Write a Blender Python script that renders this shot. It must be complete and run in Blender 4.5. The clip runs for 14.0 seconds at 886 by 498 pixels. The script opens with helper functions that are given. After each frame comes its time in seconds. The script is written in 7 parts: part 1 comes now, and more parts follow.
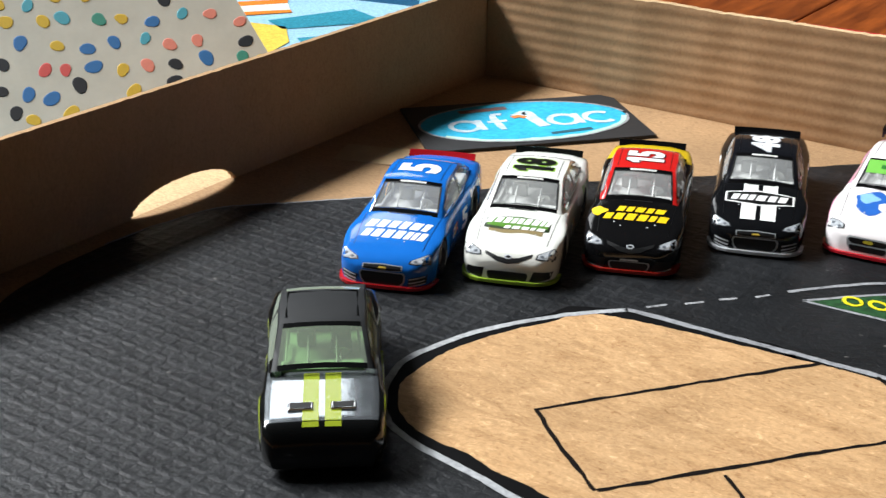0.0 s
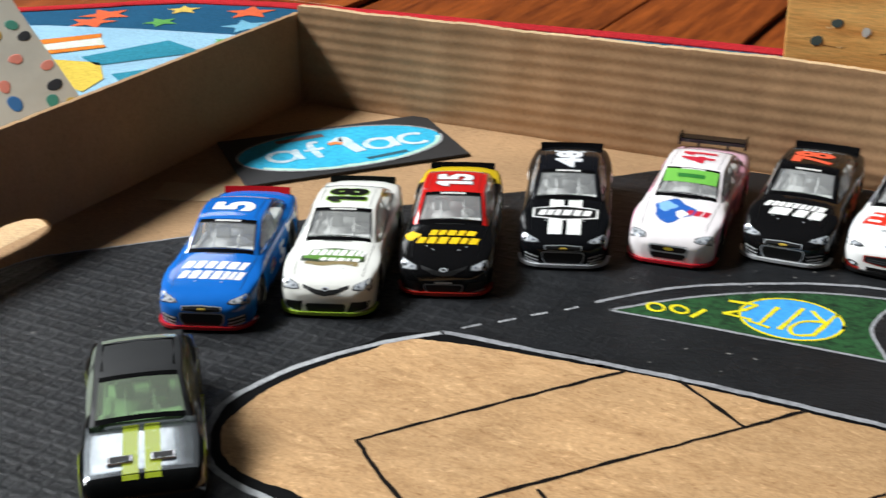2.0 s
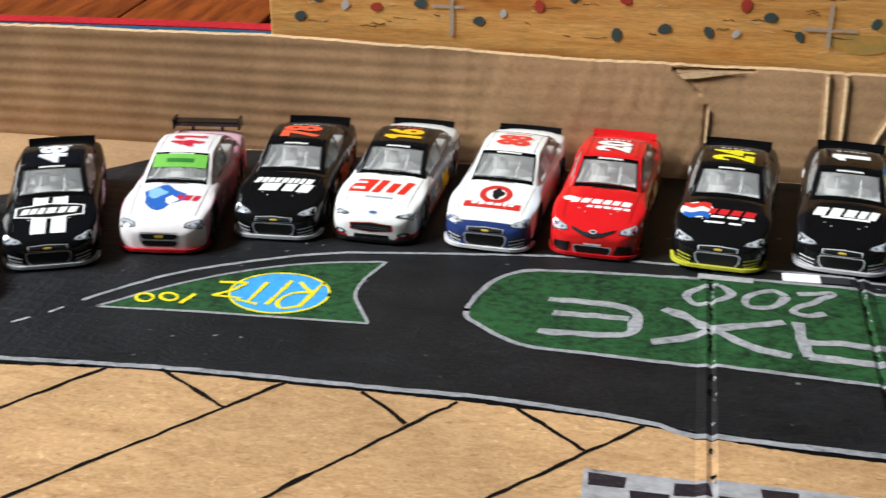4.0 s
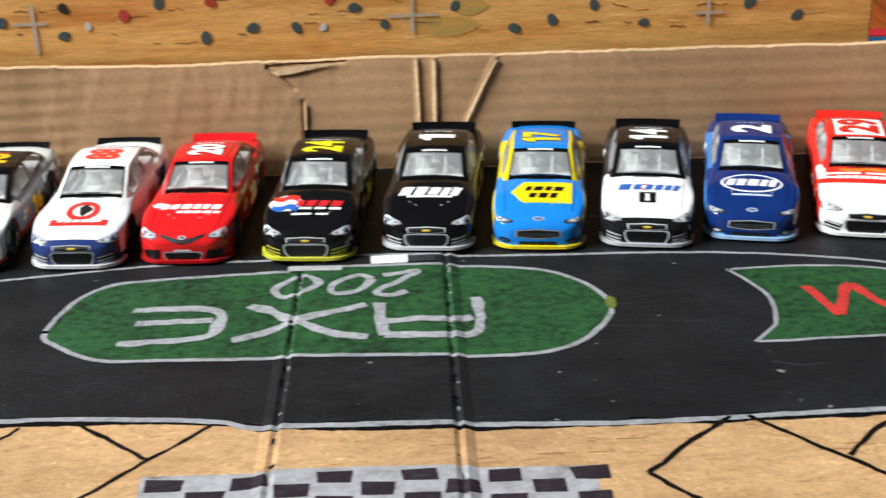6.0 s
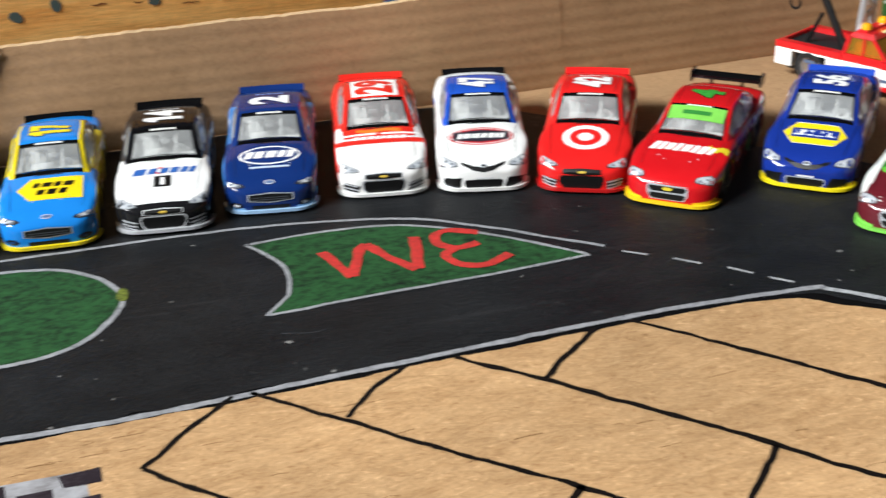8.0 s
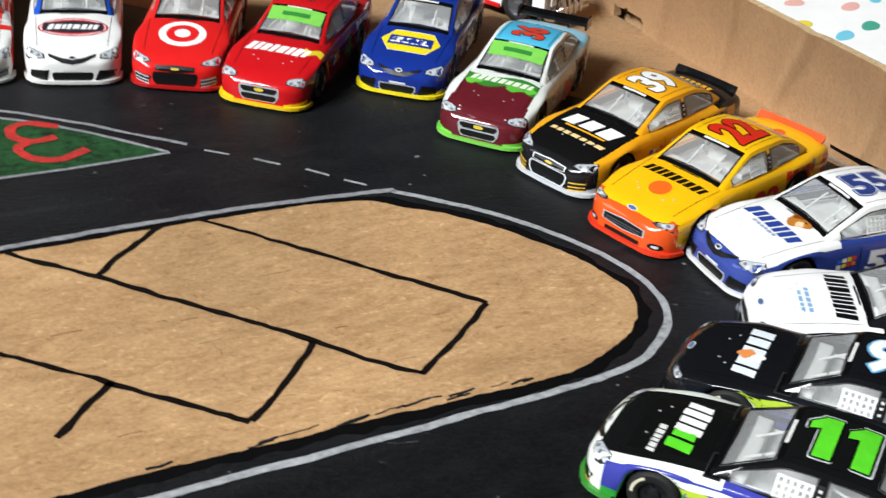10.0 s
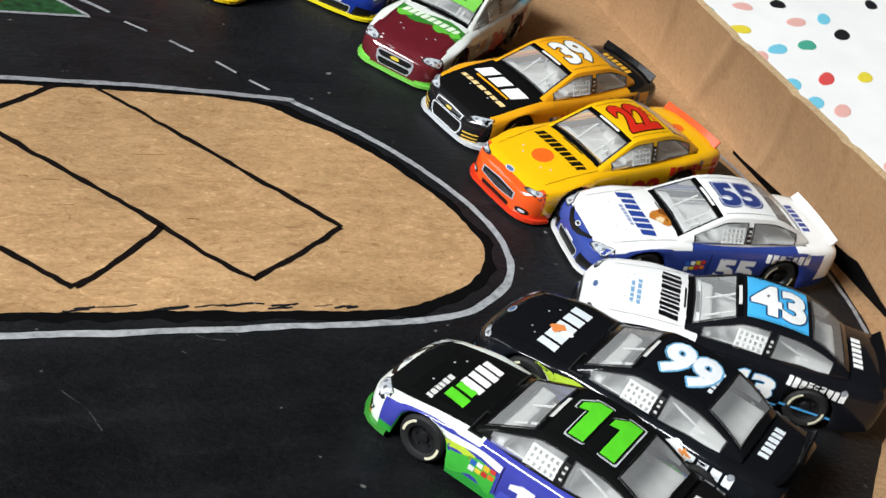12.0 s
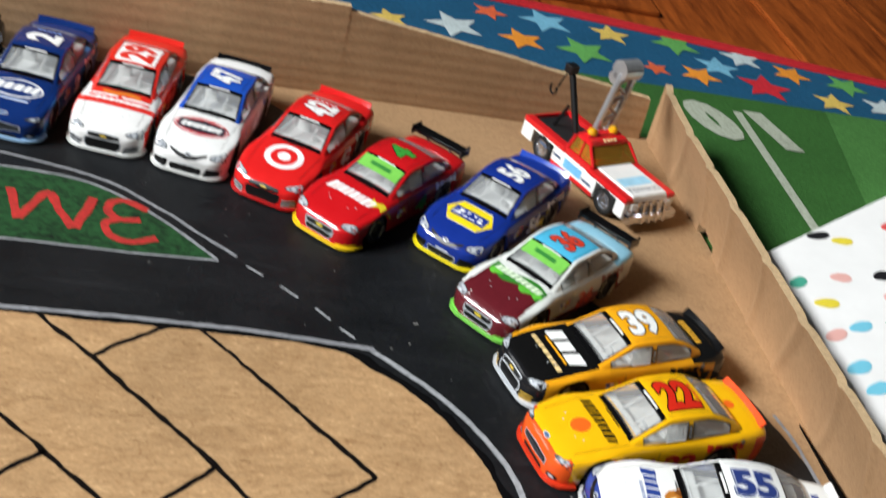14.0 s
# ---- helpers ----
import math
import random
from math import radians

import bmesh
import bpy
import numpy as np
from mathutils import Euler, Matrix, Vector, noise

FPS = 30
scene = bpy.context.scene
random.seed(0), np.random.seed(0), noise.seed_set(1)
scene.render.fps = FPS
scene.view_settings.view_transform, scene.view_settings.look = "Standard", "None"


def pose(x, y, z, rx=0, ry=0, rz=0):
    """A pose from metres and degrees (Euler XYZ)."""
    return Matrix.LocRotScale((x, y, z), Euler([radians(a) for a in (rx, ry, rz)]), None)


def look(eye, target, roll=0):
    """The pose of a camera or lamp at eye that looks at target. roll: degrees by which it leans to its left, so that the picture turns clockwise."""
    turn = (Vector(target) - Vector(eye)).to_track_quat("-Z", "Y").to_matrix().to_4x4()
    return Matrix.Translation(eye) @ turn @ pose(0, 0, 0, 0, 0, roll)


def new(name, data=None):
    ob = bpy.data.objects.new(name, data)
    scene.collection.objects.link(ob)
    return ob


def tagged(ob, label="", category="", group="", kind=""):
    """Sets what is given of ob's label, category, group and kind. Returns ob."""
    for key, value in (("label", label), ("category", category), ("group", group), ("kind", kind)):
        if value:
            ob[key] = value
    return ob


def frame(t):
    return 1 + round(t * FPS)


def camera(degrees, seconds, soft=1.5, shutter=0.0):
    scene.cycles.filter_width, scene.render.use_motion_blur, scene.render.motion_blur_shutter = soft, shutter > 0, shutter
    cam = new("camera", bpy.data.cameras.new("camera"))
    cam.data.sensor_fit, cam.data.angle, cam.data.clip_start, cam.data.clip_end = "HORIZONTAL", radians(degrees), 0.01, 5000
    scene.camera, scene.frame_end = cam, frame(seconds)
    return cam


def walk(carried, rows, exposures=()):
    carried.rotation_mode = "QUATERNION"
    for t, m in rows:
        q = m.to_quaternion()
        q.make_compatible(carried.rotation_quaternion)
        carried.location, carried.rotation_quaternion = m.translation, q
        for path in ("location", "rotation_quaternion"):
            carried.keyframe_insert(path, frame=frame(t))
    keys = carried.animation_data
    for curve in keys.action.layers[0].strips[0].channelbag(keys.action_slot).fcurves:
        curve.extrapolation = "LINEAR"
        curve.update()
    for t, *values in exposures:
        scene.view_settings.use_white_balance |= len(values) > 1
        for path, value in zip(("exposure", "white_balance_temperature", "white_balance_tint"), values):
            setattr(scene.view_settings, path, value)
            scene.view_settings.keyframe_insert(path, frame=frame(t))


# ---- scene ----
LENS = 37.62
cam = camera(LENS, 14.0, 1.4, 0.4)
# seconds, place of the eye, turn (Euler XYZ, degrees)
ROWS = [
    (0, 0.32260, -0.48001, 0.17115, 65.866, -0.143, 35.923),
    (0.5, 0.32638, -0.47873, 0.17653, 65.955, -0.147, 34.817),
    (1, 0.32599, -0.48243, 0.18258, 66.232, 1.293, 32.902),
    (1.5, 0.32889, -0.48207, 0.18250, 66.108, 1.018, 31.474),
    (2, 0.33519, -0.47847, 0.18248, 65.974, 1.008, 28.295),
    (2.5, 0.34461, -0.47286, 0.18222, 65.092, 0.857, 23.641),
    (3, 0.35325, -0.46635, 0.18341, 64.588, 0.189, 18.315),
    (5.5, 0.41134, -0.45917, 0.17579, 65.772, 1.524, 1.630),
    (6, 0.42701, -0.45718, 0.17545, 65.433, 1.797, -1.879),
    (6.5, 0.43921, -0.45690, 0.17393, 64.909, 1.636, -5.778),
    (7, 0.44953, -0.45668, 0.17355, 64.660, 1.944, -9.737),
    (7.5, 0.46020, -0.45514, 0.17170, 64.475, 1.754, -13.764),
    (8, 0.47242, -0.45574, 0.17009, 64.000, 1.990, -18.220),
    (8.5, 0.48659, -0.45621, 0.16906, 63.573, 1.671, -23.745),
    (9, 0.49405, -0.46013, 0.16763, 62.572, 0.561, -27.773),
    (11.5, 0.52642, -0.48872, 0.17843, 56.201, -13.676, -24.797),
    (12, 0.53199, -0.49342, 0.18419, 55.454, -15.922, -22.205),
    (12.5, 0.53911, -0.50071, 0.19404, 54.772, -17.363, -17.871),
    (13, 0.55123, -0.50885, 0.20641, 54.677, -17.896, -15.178),
    (13.5, 0.56683, -0.51831, 0.23014, 55.666, -15.217, -12.112),
    (14, 0.57935, -0.52260, 0.25553, 57.882, -13.220, -8.343),
]
EXPOSURES = [(0.0, 0.16), (1.0, 0.02), (2.5, -0.08), (3.2, -0.05), (5.5, 0.09), (6.5, 0.3), (7.2, 0.3), (8.5, 0.05), (9.2, 0.02), (11.3, -0.1), (12.5, -0.05), (14.0, -0.08)]
walk(cam, [(t, pose(*row)) for t, *row in ROWS], EXPOSURES)

# ---- light ----
world = bpy.data.worlds.new("room_light")
scene.world = world
world.use_nodes = True
world.node_tree.nodes["Background"].inputs[0].default_value = (0.80, 0.88, 1.0, 1)
world.node_tree.nodes["Background"].inputs[1].default_value = 0.03


def area_lamp(name, eye, target, sx, sy, watts, colour):
    data = bpy.data.lights.new(name, "AREA")
    data.shape, data.size, data.size_y, data.energy, data.color = "RECTANGLE", sx, sy, watts, colour
    ob = new(name, data)
    ob.matrix_world = look(eye, target)
    return ob


WINDOW_W, WINDOW_H, WINDOW_Y, WINDOW_Z, WALL_X = 1.7, 0.70, -0.55, 2.18, -2.05
area_lamp("window_daylight", (WALL_X + 0.02, WINDOW_Y, WINDOW_Z), (0.4, -0.3, 0.0), WINDOW_W, WINDOW_H, 268, (0.95, 0.98, 1.0))
SECOND_Y, SECOND_W = 1.62, 1.0
area_lamp("window_daylight", (WALL_X + 0.02, SECOND_Y, WINDOW_Z), (0.4, -0.3, 0.0), SECOND_W, WINDOW_H, 10, (0.95, 0.98, 1.0))

# ---- materials ----
MM = 0.001
MATERIALS = {}


def lin(code):
    """A linear colour from an sRGB hex code."""
    code = code.lstrip("#")
    return tuple((c / 12.92 if c <= 0.04045 else ((c + 0.055) / 1.055) ** 2.4) for c in (int(code[i:i + 2], 16) / 255 for i in (0, 2, 4)))


def start(name):
    m = bpy.data.materials.new(name)
    m.use_nodes = True
    nt = m.node_tree
    return m, nt, nt.nodes["Principled BSDF"]


def link(nt, a, b):
    nt.links.new(a, b)


def noise_node(nt, scale, detail=4.0, rough=0.55, coords=None, stretch=None):
    n = nt.nodes.new("ShaderNodeTexNoise")
    n.inputs["Scale"].default_value, n.inputs["Detail"].default_value, n.inputs["Roughness"].default_value = scale, detail, rough
    if coords is not None:
        if stretch:
            mp = nt.nodes.new("ShaderNodeMapping")
            mp.inputs["Scale"].default_value = stretch
            link(nt, coords, mp.inputs[0])
            link(nt, mp.outputs[0], n.inputs["Vector"])
        else:
            link(nt, coords, n.inputs["Vector"])
    return n


def ramp(nt, fac, stops):
    r = nt.nodes.new("ShaderNodeValToRGB")
    while len(r.color_ramp.elements) < len(stops):
        r.color_ramp.elements.new(0.5)
    for e, (p, c) in zip(r.color_ramp.elements, stops):
        e.position, e.color = p, (*c, 1) if len(c) == 3 else c
    link(nt, fac, r.inputs[0])
    return r


def mixed(nt, fac, a, b, kind="MIX"):
    n = nt.nodes.new("ShaderNodeMix")
    n.data_type, n.blend_type = "RGBA", kind
    for value, sock in ((fac, n.inputs[0]), (a, n.inputs[6]), (b, n.inputs[7])):
        if hasattr(value, "links"):
            link(nt, value, sock)
        elif isinstance(value, (int, float)):
            sock.default_value = value
        else:
            sock.default_value = (*value, 1)
    return n.outputs[2]


def bump(nt, bsdf, height, strength, distance):
    b = nt.nodes.new("ShaderNodeBump")
    b.inputs["Strength"].default_value, b.inputs["Distance"].default_value = strength, distance
    link(nt, height, b.inputs["Height"])
    link(nt, b.outputs[0], bsdf.inputs["Normal"])
    return b


def cardboard(name, colour, fibre=1.0, blotch=0.12, streak=(1, 1, 1), rough=0.85):
    """Kraft board: long fibres and blotches."""
    if name in MATERIALS:
        return MATERIALS[name]
    m, nt, bsdf = start(name)
    co = nt.nodes.new("ShaderNodeTexCoord").outputs["Object"]
    big = noise_node(nt, 14, 5, 0.6, co)
    fine = noise_node(nt, 900, 3, 0.6, co, streak)
    fib = noise_node(nt, 210, 7, 0.72, co, (1, 2.2, 1))
    fib.inputs["Distortion"].default_value = 2.2
    c1 = ramp(nt, big.outputs[0], [(0.3, tuple(v * 0.82 for v in colour)), (0.7, tuple(min(1, v * 1.12) for v in colour))])
    c2 = mixed(nt, 0.75 * fibre, c1.outputs[0], ramp(nt, fib.outputs[0], [(0.32, (0.42, 0.38, 0.34)), (0.52, (0.98, 0.98, 0.98)), (0.75, (1.25, 1.22, 1.15))]).outputs[0], "MULTIPLY")
    c3 = mixed(nt, 0.35 * fibre, c2, ramp(nt, fine.outputs[0], [(0.35, (0.5, 0.47, 0.43)), (0.6, (1.1, 1.1, 1.1))]).outputs[0], "MULTIPLY")
    pale = noise_node(nt, 75, 6, 0.75, co, (0.7, 1.9, 1))
    pale.inputs["Distortion"].default_value = 1.2
    c3 = mixed(nt, blotch, c3, ramp(nt, pale.outputs[0], [(0.34, (0.80, 0.76, 0.72)), (0.52, (1.0, 1.0, 1.0)), (0.66, (1.12, 1.14, 1.18)), (0.74, (1.32, 1.38, 1.48))]).outputs[0], "MULTIPLY")
    # pale flecks and short dark fibres in the pulp
    fleck = noise_node(nt, 190, 3, 0.6, co, (1.0, 1.5, 1))
    fleck.inputs["Distortion"].default_value = 2.6
    c3 = mixed(nt, blotch, c3, ramp(nt, fleck.outputs[0], [(0.28, (0.70, 0.62, 0.55)), (0.40, (0.97, 0.96, 0.95)), (0.60, (1.0, 1.0, 1.0)), (0.70, (1.32, 1.36, 1.42))]).outputs[0], "MULTIPLY")
    link(nt, c3, bsdf.inputs["Base Color"])
    bsdf.inputs["Roughness"].default_value = rough
    bsdf.inputs["Specular IOR Level"].default_value = 0.25
    bump(nt, bsdf, fib.outputs[0], 0.35, 0.0004)
    MATERIALS[name] = m
    return m


def paint(code, gloss=0.08, flake=0.0, fleck=True):
    """Glossy toy-car enamel, clear-coated, with faint orange peel and worn specks."""
    key = ("paint", code, gloss, flake)
    if key in MATERIALS:
        return MATERIALS[key]
    colour = lin(code)
    deep = max(colour) < 0.03
    m, nt, bsdf = start("enamel_paint")
    co = nt.nodes.new("ShaderNodeTexCoord").outputs["Object"]
    n = noise_node(nt, 160, 4, 0.6, co)
    c = mixed(nt, n.outputs[0], tuple(v * 0.88 for v in colour), tuple(min(1, v * 1.06 + (0.0 if deep else 0.004)) for v in colour))
    link(nt, c, bsdf.inputs["Base Color"])
    rn = noise_node(nt, 420, 3, 0.6, co)
    rr = ramp(nt, rn.outputs[0], [(0.3, (gloss, gloss, gloss)), (0.75, (gloss + 0.10,) * 3)])
    link(nt, rr.outputs[0], bsdf.inputs["Roughness"])
    bsdf.inputs["Metallic"].default_value = flake
    bsdf.inputs["Specular IOR Level"].default_value = 0.3 if deep else 0.4
    bsdf.inputs["Coat Weight"].default_value = 0.25 if deep else 0.3
    bsdf.inputs["Coat Roughness"].default_value = 0.05
    bump(nt, bsdf, noise_node(nt, 700, 2, 0.5, co).outputs[0], 0.12, 0.0002)
    MATERIALS[key] = m
    return m


def plain(name, code, rough=0.5, metal=0.0, grain=200.0, depth=0.12, relief=0.0):
    key = ("plain", name, code, rough)
    if key in MATERIALS:
        return MATERIALS[key]
    colour = lin(code)
    m, nt, bsdf = start(name)
    co = nt.nodes.new("ShaderNodeTexCoord").outputs["Object"]
    n = noise_node(nt, grain, 5, 0.65, co)
    link(nt, ramp(nt, n.outputs[0], [(0.3, tuple(v * (1 - depth) for v in colour)), (0.72, tuple(min(1, v * (1 + depth)) for v in colour))]).outputs[0], bsdf.inputs["Base Color"])
    bsdf.inputs["Roughness"].default_value, bsdf.inputs["Metallic"].default_value = rough, metal
    if relief:
        bump(nt, bsdf, n.outputs[0], 0.5, relief)
    MATERIALS[key] = m
    return m


def crayon(name, code, paper, cover=0.5, scale=420.0, rough=0.8):
    """Pencil or crayon on rough board: the ground shows through between the strokes."""
    key = ("crayon", name, code)
    if key in MATERIALS:
        return MATERIALS[key]
    a, b = lin(code), lin(paper)
    m, nt, bsdf = start(name)
    co = nt.nodes.new("ShaderNodeTexCoord").outputs["Object"]
    n = noise_node(nt, scale, 4, 0.7, co, (1, 1.35, 1))
    n2 = noise_node(nt, 60, 4, 0.6, co)
    fac = mixed(nt, 0.3, n.outputs[0], n2.outputs[0])
    r = ramp(nt, fac, [(max(0.0, cover - 0.2), b), (cover - 0.02, tuple((x * 0.6 + y * 0.4) for x, y in zip(a, b))), (min(1, cover + 0.18), a)])
    link(nt, r.outputs[0], bsdf.inputs["Base Color"])
    bsdf.inputs["Roughness"].default_value = rough
    bsdf.inputs["Specular IOR Level"].default_value = 0.2
    bump(nt, bsdf, n.outputs[0], 0.3, 0.0002)
    MATERIALS[key] = m
    return m


def track_black():
    """Black poster paint over fluted board: a soft grid of ridges, rubbed a little on its crests."""
    m, nt, bsdf = start("black_poster_paint")
    co = nt.nodes.new("ShaderNodeTexCoord").outputs["Object"]
    rub = noise_node(nt, 34, 6, 0.7, co, (1.0, 1.6, 1))
    fine = noise_node(nt, 520, 4, 0.7, co, (1, 1.5, 1))

    def ridges(way, scale, bend):
        wave = nt.nodes.new("ShaderNodeTexWave")
        wave.wave_type, wave.bands_direction = "BANDS", way
        wave.inputs["Scale"].default_value, wave.inputs["Distortion"].default_value = scale, bend
        wave.inputs["Detail"].default_value, wave.inputs["Detail Scale"].default_value = 2, 1.6
        link(nt, co, wave.inputs["Vector"])
        return ramp(nt, wave.outputs["Fac"], [(0.55, (0, 0, 0)), (1.0, (1, 1, 1))]).outputs[0]
    grid = mixed(nt, 1.0, ridges("Y", 58, 0.7), ridges("X", 52, 0.8), "LIGHTEN")
    # ridges kept for the left end, where sheen shows them; faded towards the middle
    place = nt.nodes.new("ShaderNodeSeparateXYZ")
    link(nt, co, place.inputs[0])
    grid = mixed(nt, 1.0, grid, ramp(nt, place.outputs[0], [(0.13, (1, 1, 1)), (0.24, (0.08, 0.08, 0.08))]).outputs[0], "MULTIPLY")
    # darker on the front straight, with wide flutes under it
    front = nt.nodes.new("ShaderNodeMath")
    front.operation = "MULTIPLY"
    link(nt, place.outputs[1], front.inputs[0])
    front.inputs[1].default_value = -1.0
    front_tone = mixed(nt, 1.0, ramp(nt, front.outputs[0], [(0.278, (0, 0, 0)), (0.297, (1, 1, 1))]).outputs[0], ramp(nt, place.outputs[0], [(0.30, (0, 0, 0)), (0.44, (1, 1, 1))]).outputs[0], "MULTIPLY")
    flutes = mixed(nt, 1.0, ridges("Y", 29, 0.25), front_tone, "MULTIPLY")
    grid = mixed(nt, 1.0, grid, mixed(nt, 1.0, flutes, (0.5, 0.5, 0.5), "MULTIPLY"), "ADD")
    base = ramp(nt, rub.outputs[0], [(0.3, (0.0078, 0.0086, 0.0098)), (0.62, (0.0135, 0.0147, 0.0164)), (0.85, (0.027, 0.028, 0.030))])
    c = mixed(nt, 0.65, base.outputs[0], ramp(nt, fine.outputs[0], [(0.36, (0.45, 0.45, 0.45)), (0.62, (1.15, 1.15, 1.15)), (0.8, (2.4, 2.4, 2.4))]).outputs[0], "MULTIPLY")
    # paler crests: rubbed paint, with the ridges' sheen put into the colour
    worn = mixed(nt, 1.0, grid, ramp(nt, rub.outputs[0], [(0.42, (0, 0, 0)), (0.62, (1, 1, 1))]).outputs[0], "MULTIPLY")
    c = mixed(nt, worn, c, (0.020, 0.021, 0.023))
    scuff = noise_node(nt, 48, 5, 0.75, co, (0.35, 2.0, 1))
    scuff.inputs["Distortion"].default_value = 0.8
    c = mixed(nt, ramp(nt, scuff.outputs[0], [(0.60, (0, 0, 0)), (0.78, (0.5, 0.5, 0.5))]).outputs[0], c, (0.05, 0.05, 0.053))
    speck = noise_node(nt, 260, 2, 0.4, co)
    c = mixed(nt, ramp(nt, speck.outputs[0], [(0.735, (0, 0, 0)), (0.775, (1, 1, 1))]).outputs[0], c, (0.19, 0.185, 0.175))
    c = mixed(nt, front_tone, c, mixed(nt, 1.0, c, (0.66, 0.66, 0.66), "MULTIPLY"))
    link(nt, c, bsdf.inputs["Base Color"])
    link(nt, ramp(nt, rub.outputs[0], [(0.3, (0.36,) * 3), (0.75, (0.52,) * 3)]).outputs[0], bsdf.inputs["Roughness"])
    bsdf.inputs["Specular IOR Level"].default_value = 0.20
    add = nt.nodes.new("ShaderNodeMath")
    add.operation = "MULTIPLY_ADD"
    link(nt, grid, add.inputs[0])
    add.inputs[1].default_value = 0.45
    link(nt, fine.outputs[0], add.inputs[2])
    bump(nt, bsdf, add.outputs[0], 0.75, 0.0005)
    return m


def pile(name, code, depth=0.3):
    """Short rug pile."""
    key = ("pile", code)
    if key in MATERIALS:
        return MATERIALS[key]
    colour = lin(code)
    m, nt, bsdf = start(name)
    co = nt.nodes.new("ShaderNodeTexCoord").outputs["Object"]
    n = noise_node(nt, 620, 4, 0.75, co)
    b = noise_node(nt, 22, 4, 0.6, co)
    c = ramp(nt, n.outputs[0], [(0.3, tuple(v * (1 - depth) for v in colour)), (0.7, tuple(min(1, v * (1 + depth)) for v in colour))])
    c = mixed(nt, 0.4, c.outputs[0], ramp(nt, b.outputs[0], [(0.3, (0.72,) * 3), (0.7, (1.15,) * 3)]).outputs[0], "MULTIPLY")
    link(nt, c, bsdf.inputs["Base Color"])
    bsdf.inputs["Roughness"].default_value, bsdf.inputs["Specular IOR Level"].default_value = 0.95, 0.1
    bump(nt, bsdf, n.outputs[0], 0.8, 0.001)
    MATERIALS[key] = m
    return m


def wood(name, dark, light, scale=(2.2, 26, 26), gloss=0.4):
    if name in MATERIALS:
        return MATERIALS[name]
    m, nt, bsdf = start(name)
    co = nt.nodes.new("ShaderNodeTexCoord").outputs["Object"]
    info = nt.nodes.new("ShaderNodeObjectInfo")
    grain = noise_node(nt, 3.5, 8, 0.7, co, scale)
    pores = noise_node(nt, 40, 4, 0.7, co, scale)
    c = ramp(nt, grain.outputs[0], [(0.3, lin(dark)), (0.68, lin(light))])
    c = mixed(nt, 0.45, c.outputs[0], ramp(nt, pores.outputs[0], [(0.35, (0.55,) * 3), (0.6, (1.1,) * 3)]).outputs[0], "MULTIPLY")
    c = mixed(nt, 0.5, c, ramp(nt, info.outputs["Random"], [(0.0, (0.7,) * 3), (1.0, (1.25,) * 3)]).outputs[0], "MULTIPLY")
    link(nt, c, bsdf.inputs["Base Color"])
    bsdf.inputs["Roughness"].default_value = gloss
    bump(nt, bsdf, pores.outputs[0], 0.2, 0.0006)
    MATERIALS[name] = m
    return m


def glass(name, tint, alpha=0.25):
    if name in MATERIALS:
        return MATERIALS[name]
    m, nt, bsdf = start(name)
    nt.nodes.remove(bsdf)
    out = nt.nodes["Material Output"]
    clear, shine, mix, fr = (nt.nodes.new(k) for k in ("ShaderNodeBsdfTransparent", "ShaderNodeBsdfGlossy", "ShaderNodeMixShader", "ShaderNodeFresnel"))
    clear.inputs[0].default_value = (*tint, 1)
    shine.inputs["Roughness"].default_value = 0.08
    fr.inputs["IOR"].default_value = 1.5
    link(nt, fr.outputs[0], mix.inputs[0])
    link(nt, clear.outputs[0], mix.inputs[1])
    link(nt, shine.outputs[0], mix.inputs[2])
    # moulded plastic is a little cloudy
    cloud, haze = nt.nodes.new("ShaderNodeBsdfDiffuse"), nt.nodes.new("ShaderNodeMixShader")
    cloud.inputs[0].default_value = (*(v * 0.9 for v in tint), 1)
    haze.inputs[0].default_value = 0.22
    link(nt, mix.outputs[0], haze.inputs[1])
    link(nt, cloud.outputs[0], haze.inputs[2])
    link(nt, haze.outputs[0], out.inputs[0])
    MATERIALS[name] = m
    return m


KRAFT = cardboard("kraft_board", (0.40, 0.245, 0.125), fibre=0.7)
KRAFT_WALL = cardboard("kraft_wall", (0.40, 0.238, 0.122), fibre=0.42)
KRAFT_EDGE = cardboard("torn_board_edge", (0.62, 0.44, 0.25), fibre=0.8)
KRAFT_FIELD = cardboard("kraft_infield", (0.50, 0.304, 0.146), fibre=0.55, blotch=1.0)
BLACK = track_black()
# fresh paint; also the painted shade of the folds and the torn hole
FRESH_AND_SHADE = plain("fresh_paint_and_shade", "#070708", 0.8, grain=400, depth=0.3)
FRESH_AND_SHADE.node_tree.nodes["Principled BSDF"].inputs["Specular IOR Level"].default_value = 0.08
PENCIL = crayon("white_pencil", "#a6a7a9", "#2c2d30", 0.46)
PALE_PENCIL = crayon("pale_pencil", "#d3dde0", "#5aa0b4", 0.47)
PENCIL_GREY = crayon("silver_pencil", "#9c9da0", "#303034", 0.45)
MARKER = plain("black_marker", "#120d0b", 0.85, grain=300, depth=0.4)
MARKER.node_tree.nodes["Principled BSDF"].inputs["Specular IOR Level"].default_value = 0.08
GREEN = crayon("green_crayon", "#2b5c31", "#0a140d", 0.55, 300)
YELLOW = crayon("yellow_pencil", "#e0d21c", "#4a5a16", 0.36)
RED = crayon("red_pencil", "#c93631", "#4a2420", 0.46)
BLUE = crayon("blue_pencil", "#3f9be0", "#2a5a88", 0.35)
CYAN = crayon("cyan_pencil", "#35b4da", "#17738f", 0.44)
TYRE = plain("tyre_rubber", "#131313", 0.75, grain=500)
